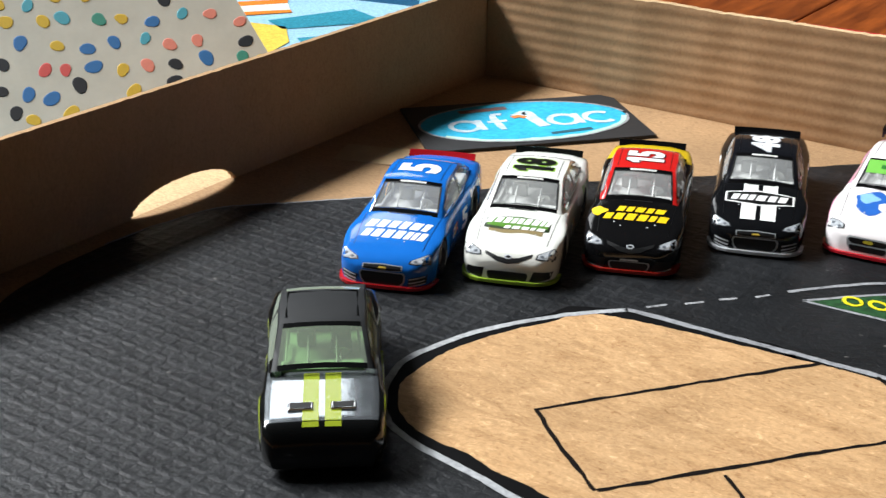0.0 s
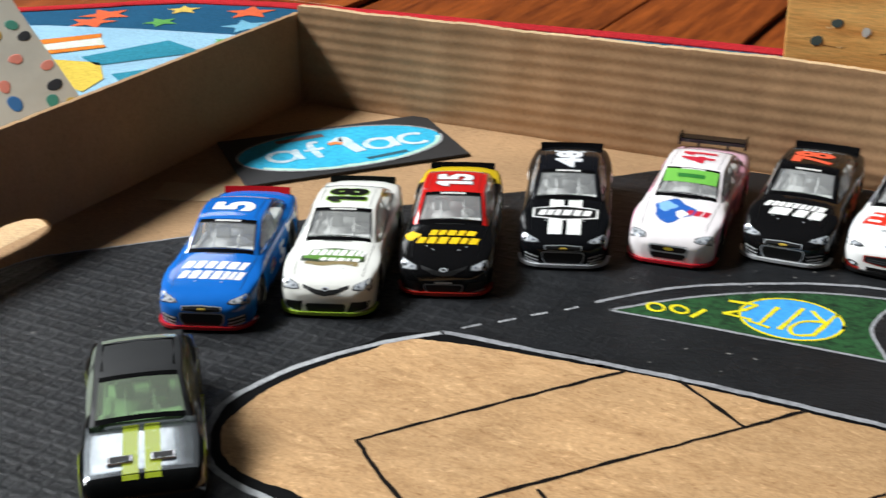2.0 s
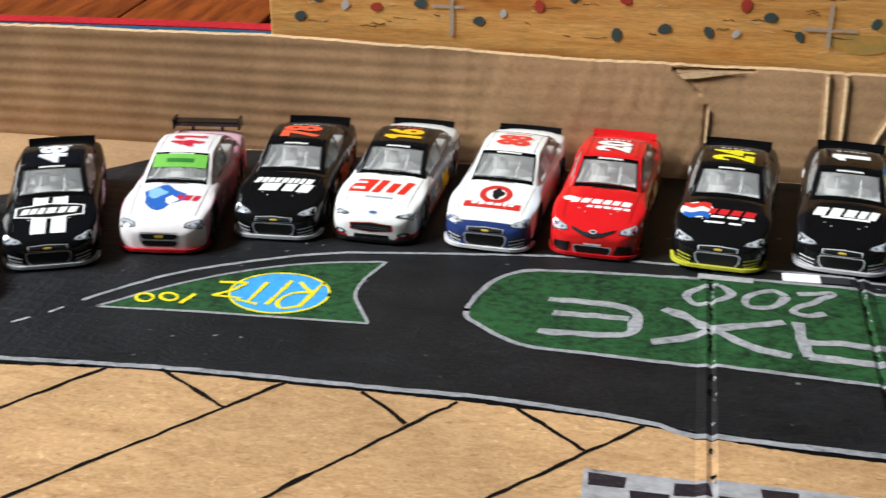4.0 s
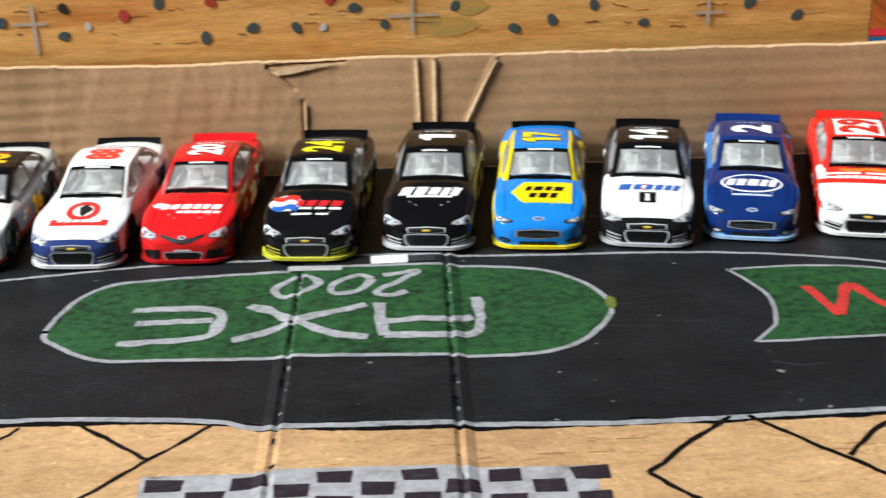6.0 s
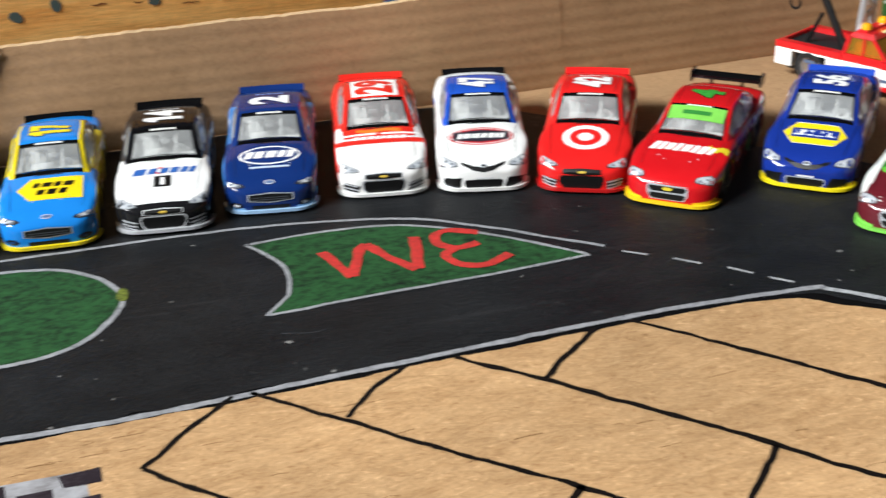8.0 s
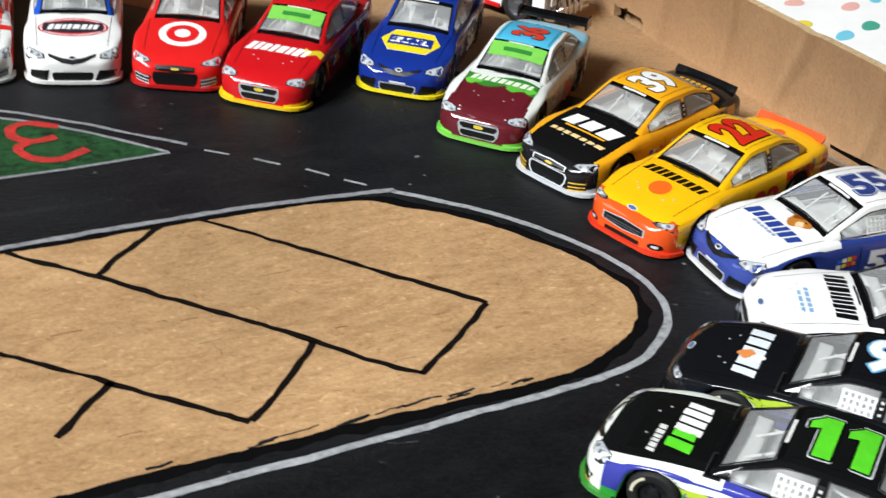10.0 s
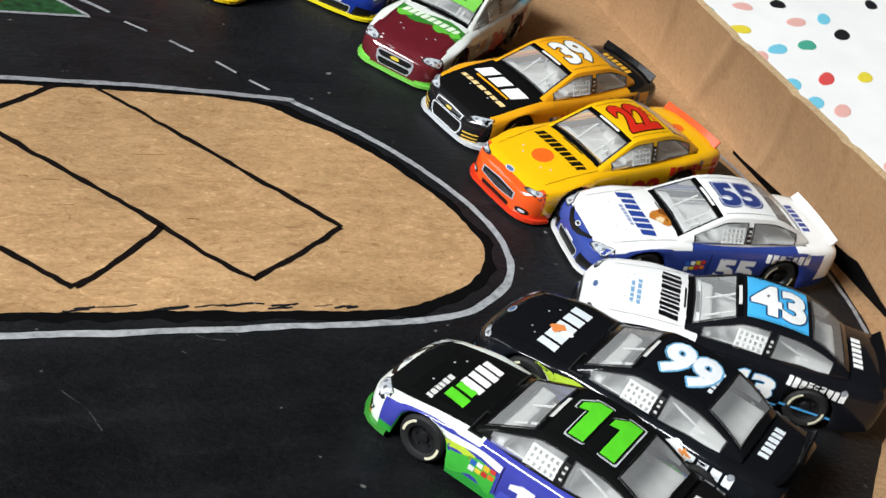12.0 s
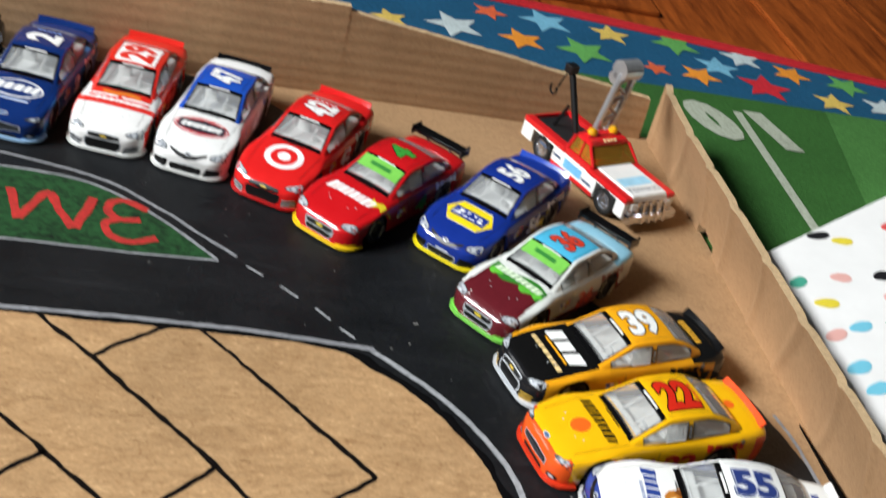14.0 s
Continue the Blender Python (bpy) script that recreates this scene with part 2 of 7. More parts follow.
RIM = plain("dark_rim", "#2b2b2d", 0.35, 0.6)
CHROME = plain("chrome_plating", "#d9d9dc", 0.12, 1.0, depth=0.05)
BLACK_PLASTIC = plain("black_plastic", "#0c0c0d", 0.45)
WHITE_PLASTIC = plain("grey_white_plastic", "#c4c4c0", 0.4)
DECAL_WHITE, DECAL_BLACK = "#f1f1ee", "#0b0b0c"
CLEAR = glass("window_plastic", (0.86, 0.88, 0.88))
CLEAR_GREEN = glass("green_window_plastic", (0.72, 0.84, 0.66))
AMBER = glass("amber_window_plastic", (0.85, 0.45, 0.06))

# ---- building helpers ----


def link_mesh(name, mesh, materials, parent=None, label=""):
    ob = new(name, mesh)
    for m in materials:
        mesh.materials.append(m)
    if parent:
        ob.parent = parent
    if label:
        ob["label"] = label
    return ob


def part(name, bm, material, parent=None, label="", smooth=False):
    """One mesh object out of a bmesh, under a thing or a part."""
    mesh = bpy.data.meshes.new(name)
    bmesh.ops.recalc_face_normals(bm, faces=bm.faces)
    bm.to_mesh(mesh)
    bm.free()
    if smooth:
        mesh.polygons.foreach_set("use_smooth", [True] * len(mesh.polygons))
    return link_mesh(name, mesh, material if isinstance(material, (list, tuple)) else [material], parent, label)


def share(name, source, material, parent, m=None, label=""):
    """Another object on the mesh of source, with a material of its own."""
    ob = new(name, source.data)
    ob.parent = parent
    if m is not None:
        ob.matrix_basis = m
    if material is not None:
        for slot, mat in zip(ob.material_slots, material if isinstance(material, (list, tuple)) else [material]):
            slot.link, slot.material = "OBJECT", mat
    if label:
        ob["label"] = label
    return ob


def thing(name, m, label, category, group=""):
    ob = new(name)
    ob.empty_display_size = 0.01
    ob.matrix_basis = m
    return tagged(ob, label, category, group)


def box(bm, x0, x1, y0, y1, z0, z1, bevel=0.0):
    made = bmesh.ops.create_cube(bm, size=1.0, matrix=Matrix.Translation(((x0 + x1) / 2, (y0 + y1) / 2, (z0 + z1) / 2)) @ Matrix.Diagonal((x1 - x0, y1 - y0, z1 - z0, 1)))
    if bevel:
        edges = list({e for v in made["verts"] for e in v.link_edges})
        bmesh.ops.bevel(bm, geom=edges, offset=bevel, segments=2, affect="EDGES", profile=0.6)
    return bm


def rod(bm, a, b, r, sides=8):
    a, b = Vector(a), Vector(b)
    d = b - a
    m = Matrix.Translation((a + b) / 2) @ d.to_track_quat("Z", "Y").to_matrix().to_4x4()
    bmesh.ops.create_cone(bm, cap_ends=True, segments=sides, radius1=r, radius2=r, depth=d.length, matrix=m)
    return bm


def lathe(bm, profile, sides=24, axis="Y"):
    """profile: rows of radius and place along the axis."""
    rings = []
    for r, h in profile:
        ring = []
        for k in range(sides):
            a = 2 * math.pi * k / sides
            p = (r * math.cos(a), h, r * math.sin(a)) if axis == "Y" else (r * math.cos(a), r * math.sin(a), h)
            ring.append(bm.verts.new(p))
        rings.append(ring)
    for a, b in zip(rings, rings[1:]):
        for k in range(sides):
            bm.faces.new((a[k], a[(k + 1) % sides], b[(k + 1) % sides], b[k]))
    return rings


def spline(points, step=0.002, closed=False, jitter=0.0, seed=1):
    """A smooth line through a few points, with an unsteady hand."""
    rnd = random.Random(seed)
    pts = [Vector((*p, 0)) for p in points]
    n = len(pts)
    out = []
    for i in range(n if closed else n - 1):
        p0, p1, p2, p3 = (pts[(i + k) % n] if closed else pts[min(max(i + k, 0), n - 1)] for k in (-1, 0, 1, 2))
        count = max(1, int((p2 - p1).length / step))
        for k in range(count):
            t = k / count
            out.append(0.5 * (2 * p1 + (p2 - p0) * t + (2 * p0 - 5 * p1 + 4 * p2 - p3) * t * t + (3 * p1 - p0 - 3 * p2 + p3) * t ** 3))
    if not closed:
        out.append(pts[-1])
    if jitter:
        out = [p + Vector((noise.noise(p * 90 + Vector((seed, 0, 0))), noise.noise(p * 90 + Vector((0, seed, 7))), 0)) * jitter + Vector((rnd.uniform(-1, 1), rnd.uniform(-1, 1), 0)) * jitter * 0.35 for p in out]
    return [(p.x, p.y) for p in out]


CREASES = (0.3890, 0.4345)


def ground_z(x):
    """The board's bottom: flat, with two folds and a slightly raised strip between them."""
    a, b = CREASES
    xs = (a - 0.004, a - 0.0014, a, a + 0.0014, a + 0.004, b - 0.004, b - 0.0014, b, b + 0.0014, b + 0.004)
    zs = (0.0, 0.0007, 0.0002, 0.0011, 0.0010, 0.0010, 0.0010, 0.0003, 0.0009, 0.0)
    return float(np.interp(x, xs, zs))


def fold(bm):
    """Cuts a flat layer at the folds and lays it on the bottom."""
    lo, hi = min(v.co.x for v in bm.verts), max(v.co.x for v in bm.verts)
    for c in CREASES:
        for d in (-0.004, -0.0014, 0, 0.0014, 0.004):
            if lo < c + d < hi:
                bmesh.ops.bisect_plane(bm, geom=bm.verts[:] + bm.edges[:] + bm.faces[:], plane_co=(c + d, 0, 0), plane_no=(1, 0, 0), dist=1e-7)
    for v in bm.verts:
        v.co.z += ground_z(v.co.x)
    return bm


def flat(outline, z):
    """A flat layer within an outline."""
    bm = bmesh.new()
    f = bm.faces.new([bm.verts.new((x, y, z)) for x, y in outline])
    if f.normal.z < 0:
        f.normal_flip()
    bmesh.ops.triangulate(bm, faces=[f])
    return bm


def ribbon(points, width, z, bm=None, wobble=0.18, seed=3):
    """A drawn line of uneven width."""
    bm = bm or bmesh.new()
    pts = [Vector((*p, 0)) for p in points]
    rows = []
    for i, p in enumerate(pts):
        d = (pts[min(i + 1, len(pts) - 1)] - pts[max(i - 1, 0)]).normalized()
        side = Vector((-d.y, d.x, 0))
        w1 = width * (0.5 + wobble * noise.noise(p * 170 + Vector((seed, 3, 0))))
        w2 = width * (0.5 + wobble * noise.noise(p * 170 + Vector((9, seed, 0))))
        rows.append([bm.verts.new((q.x, q.y, z)) for q in (p + side * w1, p - side * w2)])
    for a, b in zip(rows, rows[1:]):
        bm.faces.new((a[1], b[1], b[0], a[0]))
    return bm


def words(text, size, bold=0.0):
    """A flat mesh of a piece of writing, centred, as (vertices, faces)."""
    curve = bpy.data.curves.new("writing", "FONT")
    curve.body, curve.size, curve.align_x, curve.align_y, curve.resolution_u = text, size, "CENTER", "CENTER", 3
    curve.offset = bold
    ob = bpy.data.objects.new("writing", curve)
    mesh = ob.to_mesh()
    verts, faces = [tuple(v.co) for v in mesh.vertices], [tuple(p.vertices) for p in mesh.polygons]
    ob.to_mesh_clear()
    bpy.data.objects.remove(ob)
    bpy.data.curves.remove(curve)
    return verts, faces


# ---- the room ----
def room():
    # unseen walls and ceiling, near-black so that little light bounces back
    low_bounce_paint = plain("low_bounce_paint", "#101113", 0.9, grain=6, depth=0.05)
    x0, x1, y0, y1, h = WALL_X, 3.4, -2.8, 2.8, 2.6
    z0 = -0.012
    wy0, wy1, wz0, wz1 = WINDOW_Y - WINDOW_W / 2, WINDOW_Y + WINDOW_W / 2, WINDOW_Z - WINDOW_H / 2, WINDOW_Z + WINDOW_H / 2
    bm = bmesh.new()
    sy0, sy1 = SECOND_Y - SECOND_W / 2, SECOND_Y + SECOND_W / 2
    for a in ((x0 - 0.12, x0, y0, wy0, z0, h), (x0 - 0.12, x0, wy1, sy0, z0, h), (x0 - 0.12, x0, sy1, y1, z0, h), (x0 - 0.12, x0, wy0, wy1, z0, wz0), (x0 - 0.12, x0, wy0, wy1, wz1, h), (x0 - 0.12, x0, sy0, sy1, z0, wz0), (x0 - 0.12, x0, sy0, sy1, wz1, h)):
        box(bm, *a)
    tagged(part("wall_west", bm, low_bounce_paint), "near-black wall out of view with two window openings, kept dark to cut bounced light", "wall", kind="structure")
    for name, a in (("wall_east", (x1, x1 + 0.12, y0, y1, z0, h)), ("wall_north", (x0, x1, y1, y1 + 0.12, z0, h)), ("wall_south", (x0, x1, y0 - 0.12, y0, z0, h))):
        tagged(part(name, box(bmesh.new(), *a), low_bounce_paint), "near-black wall out of view, kept dark to cut bounced light", "wall", kind="structure")
    tagged(part("ceiling", box(bmesh.new(), x0, x1, y0, y1, h, h + 0.1), low_bounce_paint), "near-black ceiling out of view, kept dark to cut bounced light", "ceiling", kind="structure")
    floor_wood = wood("stained_floor_wood", "#54230a", "#a85520", (30, 3, 30), 0.32)
    floor = part("floor", box(bmesh.new(), x0, x1, y0, y1, -0.05, -0.0135), floor_wood)
    tagged(floor, "reddish-brown varnished wooden plank floor", "floor", kind="structure")
    bm = bmesh.new()
    box(bm, -0.0406, 0.0406, -0.6, 0.6, -0.004, 0, 0.0012)
    first = part("plank", bm, floor_wood, floor)
    first.matrix_basis = pose(-0.9717, 0.65, -0.0095)
    rnd = random.Random(5)
    for row in range(34):
        for col in range(2):
            if row == 0 and col == 0:
                continue
            share("plank", first, None, floor, pose(-0.9717 + row * 0.0827, 0.65 + col * 1.202 + 0.15 * (row % 3), -0.0095 + rnd.uniform(-0.0003, 0.0003)))



room()


# ---- rug and sheets round the box ----
def star(cx, cy, r, turn, bm, z):
    vs = [bm.verts.new((cx + (r if k % 2 == 0 else r * 0.45) * math.cos(turn + k * math.pi / 5), cy + (r if k % 2 == 0 else r * 0.45) * math.sin(turn + k * math.pi / 5), z)) for k in range(10)]
    c = bm.verts.new((cx, cy, z + 0.0002))
    for k in range(10):
        bm.faces.new((vs[k], vs[(k + 1) % 10], c))


EDGE_X, EDGE_Y = (-1.05, -0.6, -0.264, -0.215, -0.182, -0.129, 0.0, 0.181, 0.5, 0.802, 1.017, 1.3, 1.65), (-0.47, -0.15, 0.086, 0.125, 0.147, 0.160, 0.171, 0.181, 0.176, 0.153, 0.120, 0.075, 0.01)


def rug_edge(x):
    return float(np.interp(x, EDGE_X, EDGE_Y))


def slab(outline, z0, z1):
    bm = flat(outline, z1)
    for v in bmesh.ops.extrude_face_region(bm, geom=bm.faces[:])["geom"]:
        if isinstance(v, bmesh.types.BMVert):
            v.co.z = z0
    return bm


def rug():
    blue, red = pile("blue_pile", "#1d4f6e"), pile("red_pile", "#b3262c")
    edge = spline(list(zip(EDGE_X, EDGE_Y)), 0.03)
    r = part("play_rug", slab([(-1.05, -1.5), (1.65, -1.5)] + edge[::-1], -0.0095, -0.0035), blue)
    tagged(r, "printed play rug with star border and red binding", "rug")
    bm = bmesh.new()
    rows = [[bm.verts.new((x, y + d, z)) for d, z in ((-0.0005, -0.0095), (-0.0005, -0.0028), (0.0015, -0.0020), (0.0085, -0.0020), (0.0105, -0.0034), (0.0105, -0.0095))] for x, y in edge]
    for a, c in zip(rows, rows[1:]):
        for k in range(5):
            bm.faces.new((a[k], c[k], c[k + 1], a[k + 1]))
    part("binding", bm, red, r, "red bound edge")
    part("football_field", box(bmesh.new(), 0.70, 1.5, -1.2, 0.0735, -0.004, -0.0030), pile("green_pile", "#355f2c"), r, "green printed field")
    part("field_shade", flat(spline([(0.945, 0.073), (0.955, -0.2), (1.5, -0.2), (1.5, 0.073)], 0.1), -0.0028), pile("light_green_pile", "#45743a"), r)
    part("yard_line", flat([(0.8825, 0.054), (0.8875, 0.054), (0.8775, -0.5), (0.8725, -0.5)], -0.0024), pile("white_pile", "#a8ae9c"), r, "white yard line")
    for text, x, y in (("0", 0.866, 0.042), ("1", 0.899, 0.039)):
        verts, faces = words(text, 0.046, 0.004)
        bm = bmesh.new()
        vs = [bm.verts.new((x - u * 0.85 + 0.25 * v, y - v, -0.0024)) for u, v, _ in verts]
        for f in faces:
            bm.faces.new([vs[k] for k in f])
        part("yard_number", bm, pile("white_pile", "#a8ae9c"), r)
    part("printed_street", flat([(-0.5, -0.14), (-0.5, -1.2), (-0.02, -1.2), (-0.02, 0.105), (-0.06, 0.105), (-0.112, 0.095), (-0.169, 0.083), (-0.224, 0.067), (-0.27, 0.045)], -0.0030), pile("light_blue_pile", "#8fb6cc"), r, "pale blue printed picture")
    for shape, tone, z in (([(-0.206, 0.036), (-0.181, 0.065), (-0.175, 0.058), (-0.198, 0.028)], "#cf7426", -0.0026), ([(-0.1975, 0.0275), (-0.1745, 0.0575), (-0.163, 0.047), (-0.187, 0.020)], "#cdd2c4", -0.00255), ([(-0.1865, 0.0195), (-0.1625, 0.0465), (-0.158, 0.043), (-0.181, 0.014)], "#cf7426", -0.0025)):
        part("printed_stripe", flat(shape, z), pile("stripe_pile", tone), r)
    part("printed_patch", flat([(-0.168, 0.012), (-0.140, 0.018), (-0.118, -0.004), (-0.112, -0.026), (-0.142, -0.016)], -0.0026), pile("yellow_pile", "#d0b44c"), r)
    for shape in ([(-0.157, 0.022), (-0.138, 0.013), (-0.104, 0.058), (-0.136, 0.069)], [(-0.120, 0.004), (-0.108, -0.004), (-0.050, 0.066), (-0.070, 0.072)]):
        part("printed_patch", flat(shape, -0.0026), pile("teal_pile", "#2d7f94"), r)
    tones = {"green": "#5c9a50", "orange": "#d8892f", "white": "#b8c4c4", "sky": "#6fa8c0", "yellow": "#d0b25a", "red": "#c02a34", "coral": "#d0603c"}
    rnd = random.Random(11)

    def printed_star(x, y, size, tone):
        bm = bmesh.new()
        star(x, y, size, rnd.uniform(0, 1.2), bm, -0.0031)
        part("star", bm, pile("star_pile", tones[tone]), r)
    for x, y, size, tone in ((0.704, 0.107, 11, "yellow"), (0.740, 0.111, 17, "white"), (0.764, 0.138, 11, "coral"), (0.777, 0.106, 14, "orange"), (0.797, 0.137, 16, "sky"), (0.812, 0.104, 17, "green"), (0.835, 0.134, 13, "yellow"), (0.852, 0.096, 9, "coral"), (0.875, 0.135, 16, "green"), (0.878, 0.096, 13, "orange"), (0.894, 0.112, 14, "sky"), (0.915, 0.130, 14, "white"), (0.917, 0.094, 17, "red"), (0.942, 0.118, 13, "orange"), (0.976, 0.114, 14, "green"), (0.957, 0.087, 13, "yellow"), (0.990, 0.090, 14, "white")):
        printed_star(x, y, size * MM, tone)
    names = list(tones)
    for x0, x1 in ((-0.6, 0.685), (1.02, 1.45)):
        for row in range(3):
            x = x0
            while x < x1:
                y = rug_edge(x) - 0.020 - row * 0.031 + rnd.uniform(-0.005, 0.005)
                if y > 0.080 or -0.1 < x < 0.7 and y > 0.03:
                    printed_star(x + rnd.uniform(-0.006, 0.006), y, rnd.uniform(0.011, 0.0165), rnd.choice(names))
                x += rnd.uniform(0.038, 0.050)


rug()


def dot_mesh(wave):
    """One thick dab of paint, rounded and a little uneven."""
    bm = bmesh.new()
    rim, top = [], []
    for k in range(16):
        a = 2 * math.pi * k / 16
        s = 1 + wave * math.sin(2 * a + 3 * wave * 9) + 0.5 * wave * math.sin(3 * a)
        rim.append(bm.verts.new((s * math.cos(a), 0.82 * s * math.sin(a), 0)))
        top.append(bm.verts.new((0.9 * s * math.cos(a), 0.74 * s * math.sin(a), 0.0001)))
    for k in range(16):
        bm.faces.new((rim[k], rim[(k + 1) % 16], top[(k + 1) % 16], top[k]))
    bm.faces.new(top)
    mesh = bpy.data.meshes.new("dot")
    bm.to_mesh(mesh)
    bm.free()
    mesh.materials.append(plain("dot_paint", "#16161a", 0.6, grain=260, depth=0.25))
    return mesh


DAB = [dot_mesh(w) for w in (0.05, 0.09, 0.13)]


def dotted(sheet, face, outline, tones, pitch, size, seed, gap=0.05, spread=0.28, margin=0.002, slant=None):
    """Dabs of paint on a face: face is the face's own frame, outline runs anticlockwise in it."""
    rnd = random.Random(seed)
    xs, ys = [p[0] for p in outline], [p[1] for p in outline]
    made, j, y = 0, 0, min(ys) + 0.3 * pitch
    while y < max(ys):
        x = min(xs) + pitch * (0.75 if j % 2 else 0.25)
        while x < max(xs):
            px, py = x + rnd.uniform(-spread, spread) * pitch, y + rnd.uniform(-spread, spread) * pitch
            inside = all((b[0] - a[0]) * (py - a[1]) - (b[1] - a[1]) * (px - a[0]) > margin * math.hypot(b[0] - a[0], b[1] - a[1]) for a, b in zip(outline, outline[1:] + outline[:1]))
            r, turn, tone, k = rnd.uniform(0.82, 1.15) * size, rnd.uniform(0, 180), rnd.choice(tones), rnd.randrange(3)
            if inside and rnd.random() > gap and made < 295:
                ob = new("dot", DAB[k])
                ob.parent = sheet
                if slant is None:
                    ob.matrix_basis = face @ pose(px, py, 0.00005, 0, 0, turn) @ Matrix.Diagonal((r, r, 1, 1))
                else:
                    ob.matrix_basis = face @ pose(px, py, 0.00005, 0, 0, slant + 0.2 * (turn - 90)) @ Matrix.Diagonal((1.5 * r, 0.85 * r, 1, 1))
                ob.material_slots[0].link = "OBJECT"
                ob.material_slots[0].material = plain("dot_paint", tone, 0.6, grain=260, depth=0.25)
                made += 1
            x += pitch
        y += pitch * 0.88
        j += 1


def prism(name, face, outline, foot, material):
    """A solid under a face, down to the height of its foot."""
    bm = bmesh.new()
    top = [bm.verts.new(face @ Vector((*p, 0))) for p in outline]
    low = [bm.verts.new((v.co.x, v.co.y, foot)) for v in top]
    bm.faces.new(top)
    bm.faces.new(low[::-1])
    for k in range(len(top)):
        q = (k + 1) % len(top)
        if (top[k].co - low[k].co).length + (top[q].co - low[q].co).length > 1e-5:
            bm.faces.new((low[k], low[q], top[q], top[k]))
    bmesh.ops.remove_doubles(bm, verts=bm.verts, dist=1e-6)
    return part(name, bm, material)


RUG_TOP = -0.0035
# the tilted lid of a box beside the carton
up, along = Vector((-0.722 * 0.643, 0.692 * 0.643, 0.766)), Vector((0.692, 0.722, 0))
TILTED = Matrix.Translation((-0.045, -0.0965, 0.025)) @ Matrix((along, up, along.cross(up))).transposed().to_4x4()
lid = [(-0.34, -0.0368), (0.017, -0.0368), (-0.0235, 0.052), (-0.34, 0.052)]
sheet = prism("dotted_box", TILTED, lid, RUG_TOP, plain("grey_white_paper", "#cbc5b5", 0.8, grain=60, depth=0.08, relief=0.0004))
tagged(sheet, "grey-white slanted box painted with multicoloured dots, on the rug", "box")
dotted(sheet, TILTED, lid, ["#d8564f", "#ec8a74", "#d8b030", "#3f8f78", "#4fa6b4", "#2f6ea8", "#16161a", "#16161a", "#d8b030", "#ec8a74"], 0.0114, 0.0032, 4)
# the flat white box
lid = [(0.8185, -0.42), (1.08, -0.42), (1.08, 0.062), (0.8185, -0.1335)]
sheet = prism("dotted_box", Matrix.Translation((0, 0, 0.025)), lid, RUG_TOP, plain("bright_white_paper", "#f6f5f2", 0.7, grain=40, depth=0.04))
tagged(sheet, "bright white box painted with multicoloured dots, on the rug", "box")
LID_DOTS = {
    "#16161a": ((0.8500, -0.1140), (0.8670, -0.1390), (0.8830, -0.1600), (0.8640, -0.2240)),
    "#f0d640": ((0.8600, -0.1160), (0.9010, -0.1240), (0.8330, -0.1630), (0.8690, -0.1920)),
    "#e0524f": ((0.8910, -0.0980), (0.8490, -0.1950), (0.8560, -0.2350), (0.8830, -0.2040)),
    "#f4b4aa": ((0.8470, -0.1440), (0.8660, -0.1530), (0.8280, -0.1830), (0.8400, -0.2160)),
    "#78cbe2": ((0.8830, -0.1480), (0.8410, -0.1760), (0.8290, -0.2010), (0.8310, -0.2120)),
    "#4aa88e": ((0.8260, -0.1510), (0.8580, -0.1710)),
    "#3f86c8": ((0.8910, -0.1120),),
}
FLAT_TOP = Matrix.Translation((0, 0, 0.025))
rnd = random.Random(9)
for tone, spots in LID_DOTS.items():
    for x, y in spots:
        ob = new("dot", DAB[rnd.randrange(3)])
        ob.parent = sheet
        long, r = rnd.uniform(1.25, 1.75), rnd.uniform(0.0037, 0.0043)
        ob.matrix_basis = FLAT_TOP @ pose(x, y, 0.00005, 0, 0, rnd.uniform(22, 46)) @ Matrix.Diagonal((long * r, 0.85 * r, 1, 1))
        ob.material_slots[0].link = "OBJECT"
        ob.material_slots[0].material = plain("dot_paint", tone, 0.6, grain=260, depth=0.25)
LID_TONES = ["#e0524f", "#f4b4aa", "#f0d640", "#4aa88e", "#78cbe2", "#16161a", "#f4b4aa", "#f0d640"]
dotted(sheet, FLAT_TOP, [(0.8185, -0.42), (1.08, -0.42), (1.08, -0.245), (0.8185, -0.245)], LID_TONES, 0.0205, 0.0044, 9, 0.04, 0.2, slant=38)
dotted(sheet, FLAT_TOP, [(0.915, -0.242), (1.08, -0.242), (1.08, 0.062), (0.915, -0.061)], LID_TONES, 0.0205, 0.0044, 4, 0.04, 0.2, slant=38)
# the upright plywood board
bm = box(bmesh.new(), 0.2155, 0.600, 0.0185, 0.0305, RUG_TOP, 0.074, 0.0008)
sheet = part("dotted_wooden_board", bm, wood("pale_board_wood", "#cf8436", "#ffc876", (5, 40, 46), 0.6))
tagged(sheet, "upright pale plywood board painted with dark and red dots", "wooden board")
UPRIGHT = Matrix.Translation((0.2155, 0.0185, RUG_TOP)) @ Matrix(((1, 0, 0), (0, 0, -1), (0, 1, 0))).to_4x4()
dotted(sheet, UPRIGHT, [(0, 0.0665), (0.3845, 0.0665), (0.3845, 0.0775), (0, 0.0775)], ["#414d48", "#4a5650", "#c0622f", "#b5ab9a"], 0.0205, 0.0022, 21, 0.1)
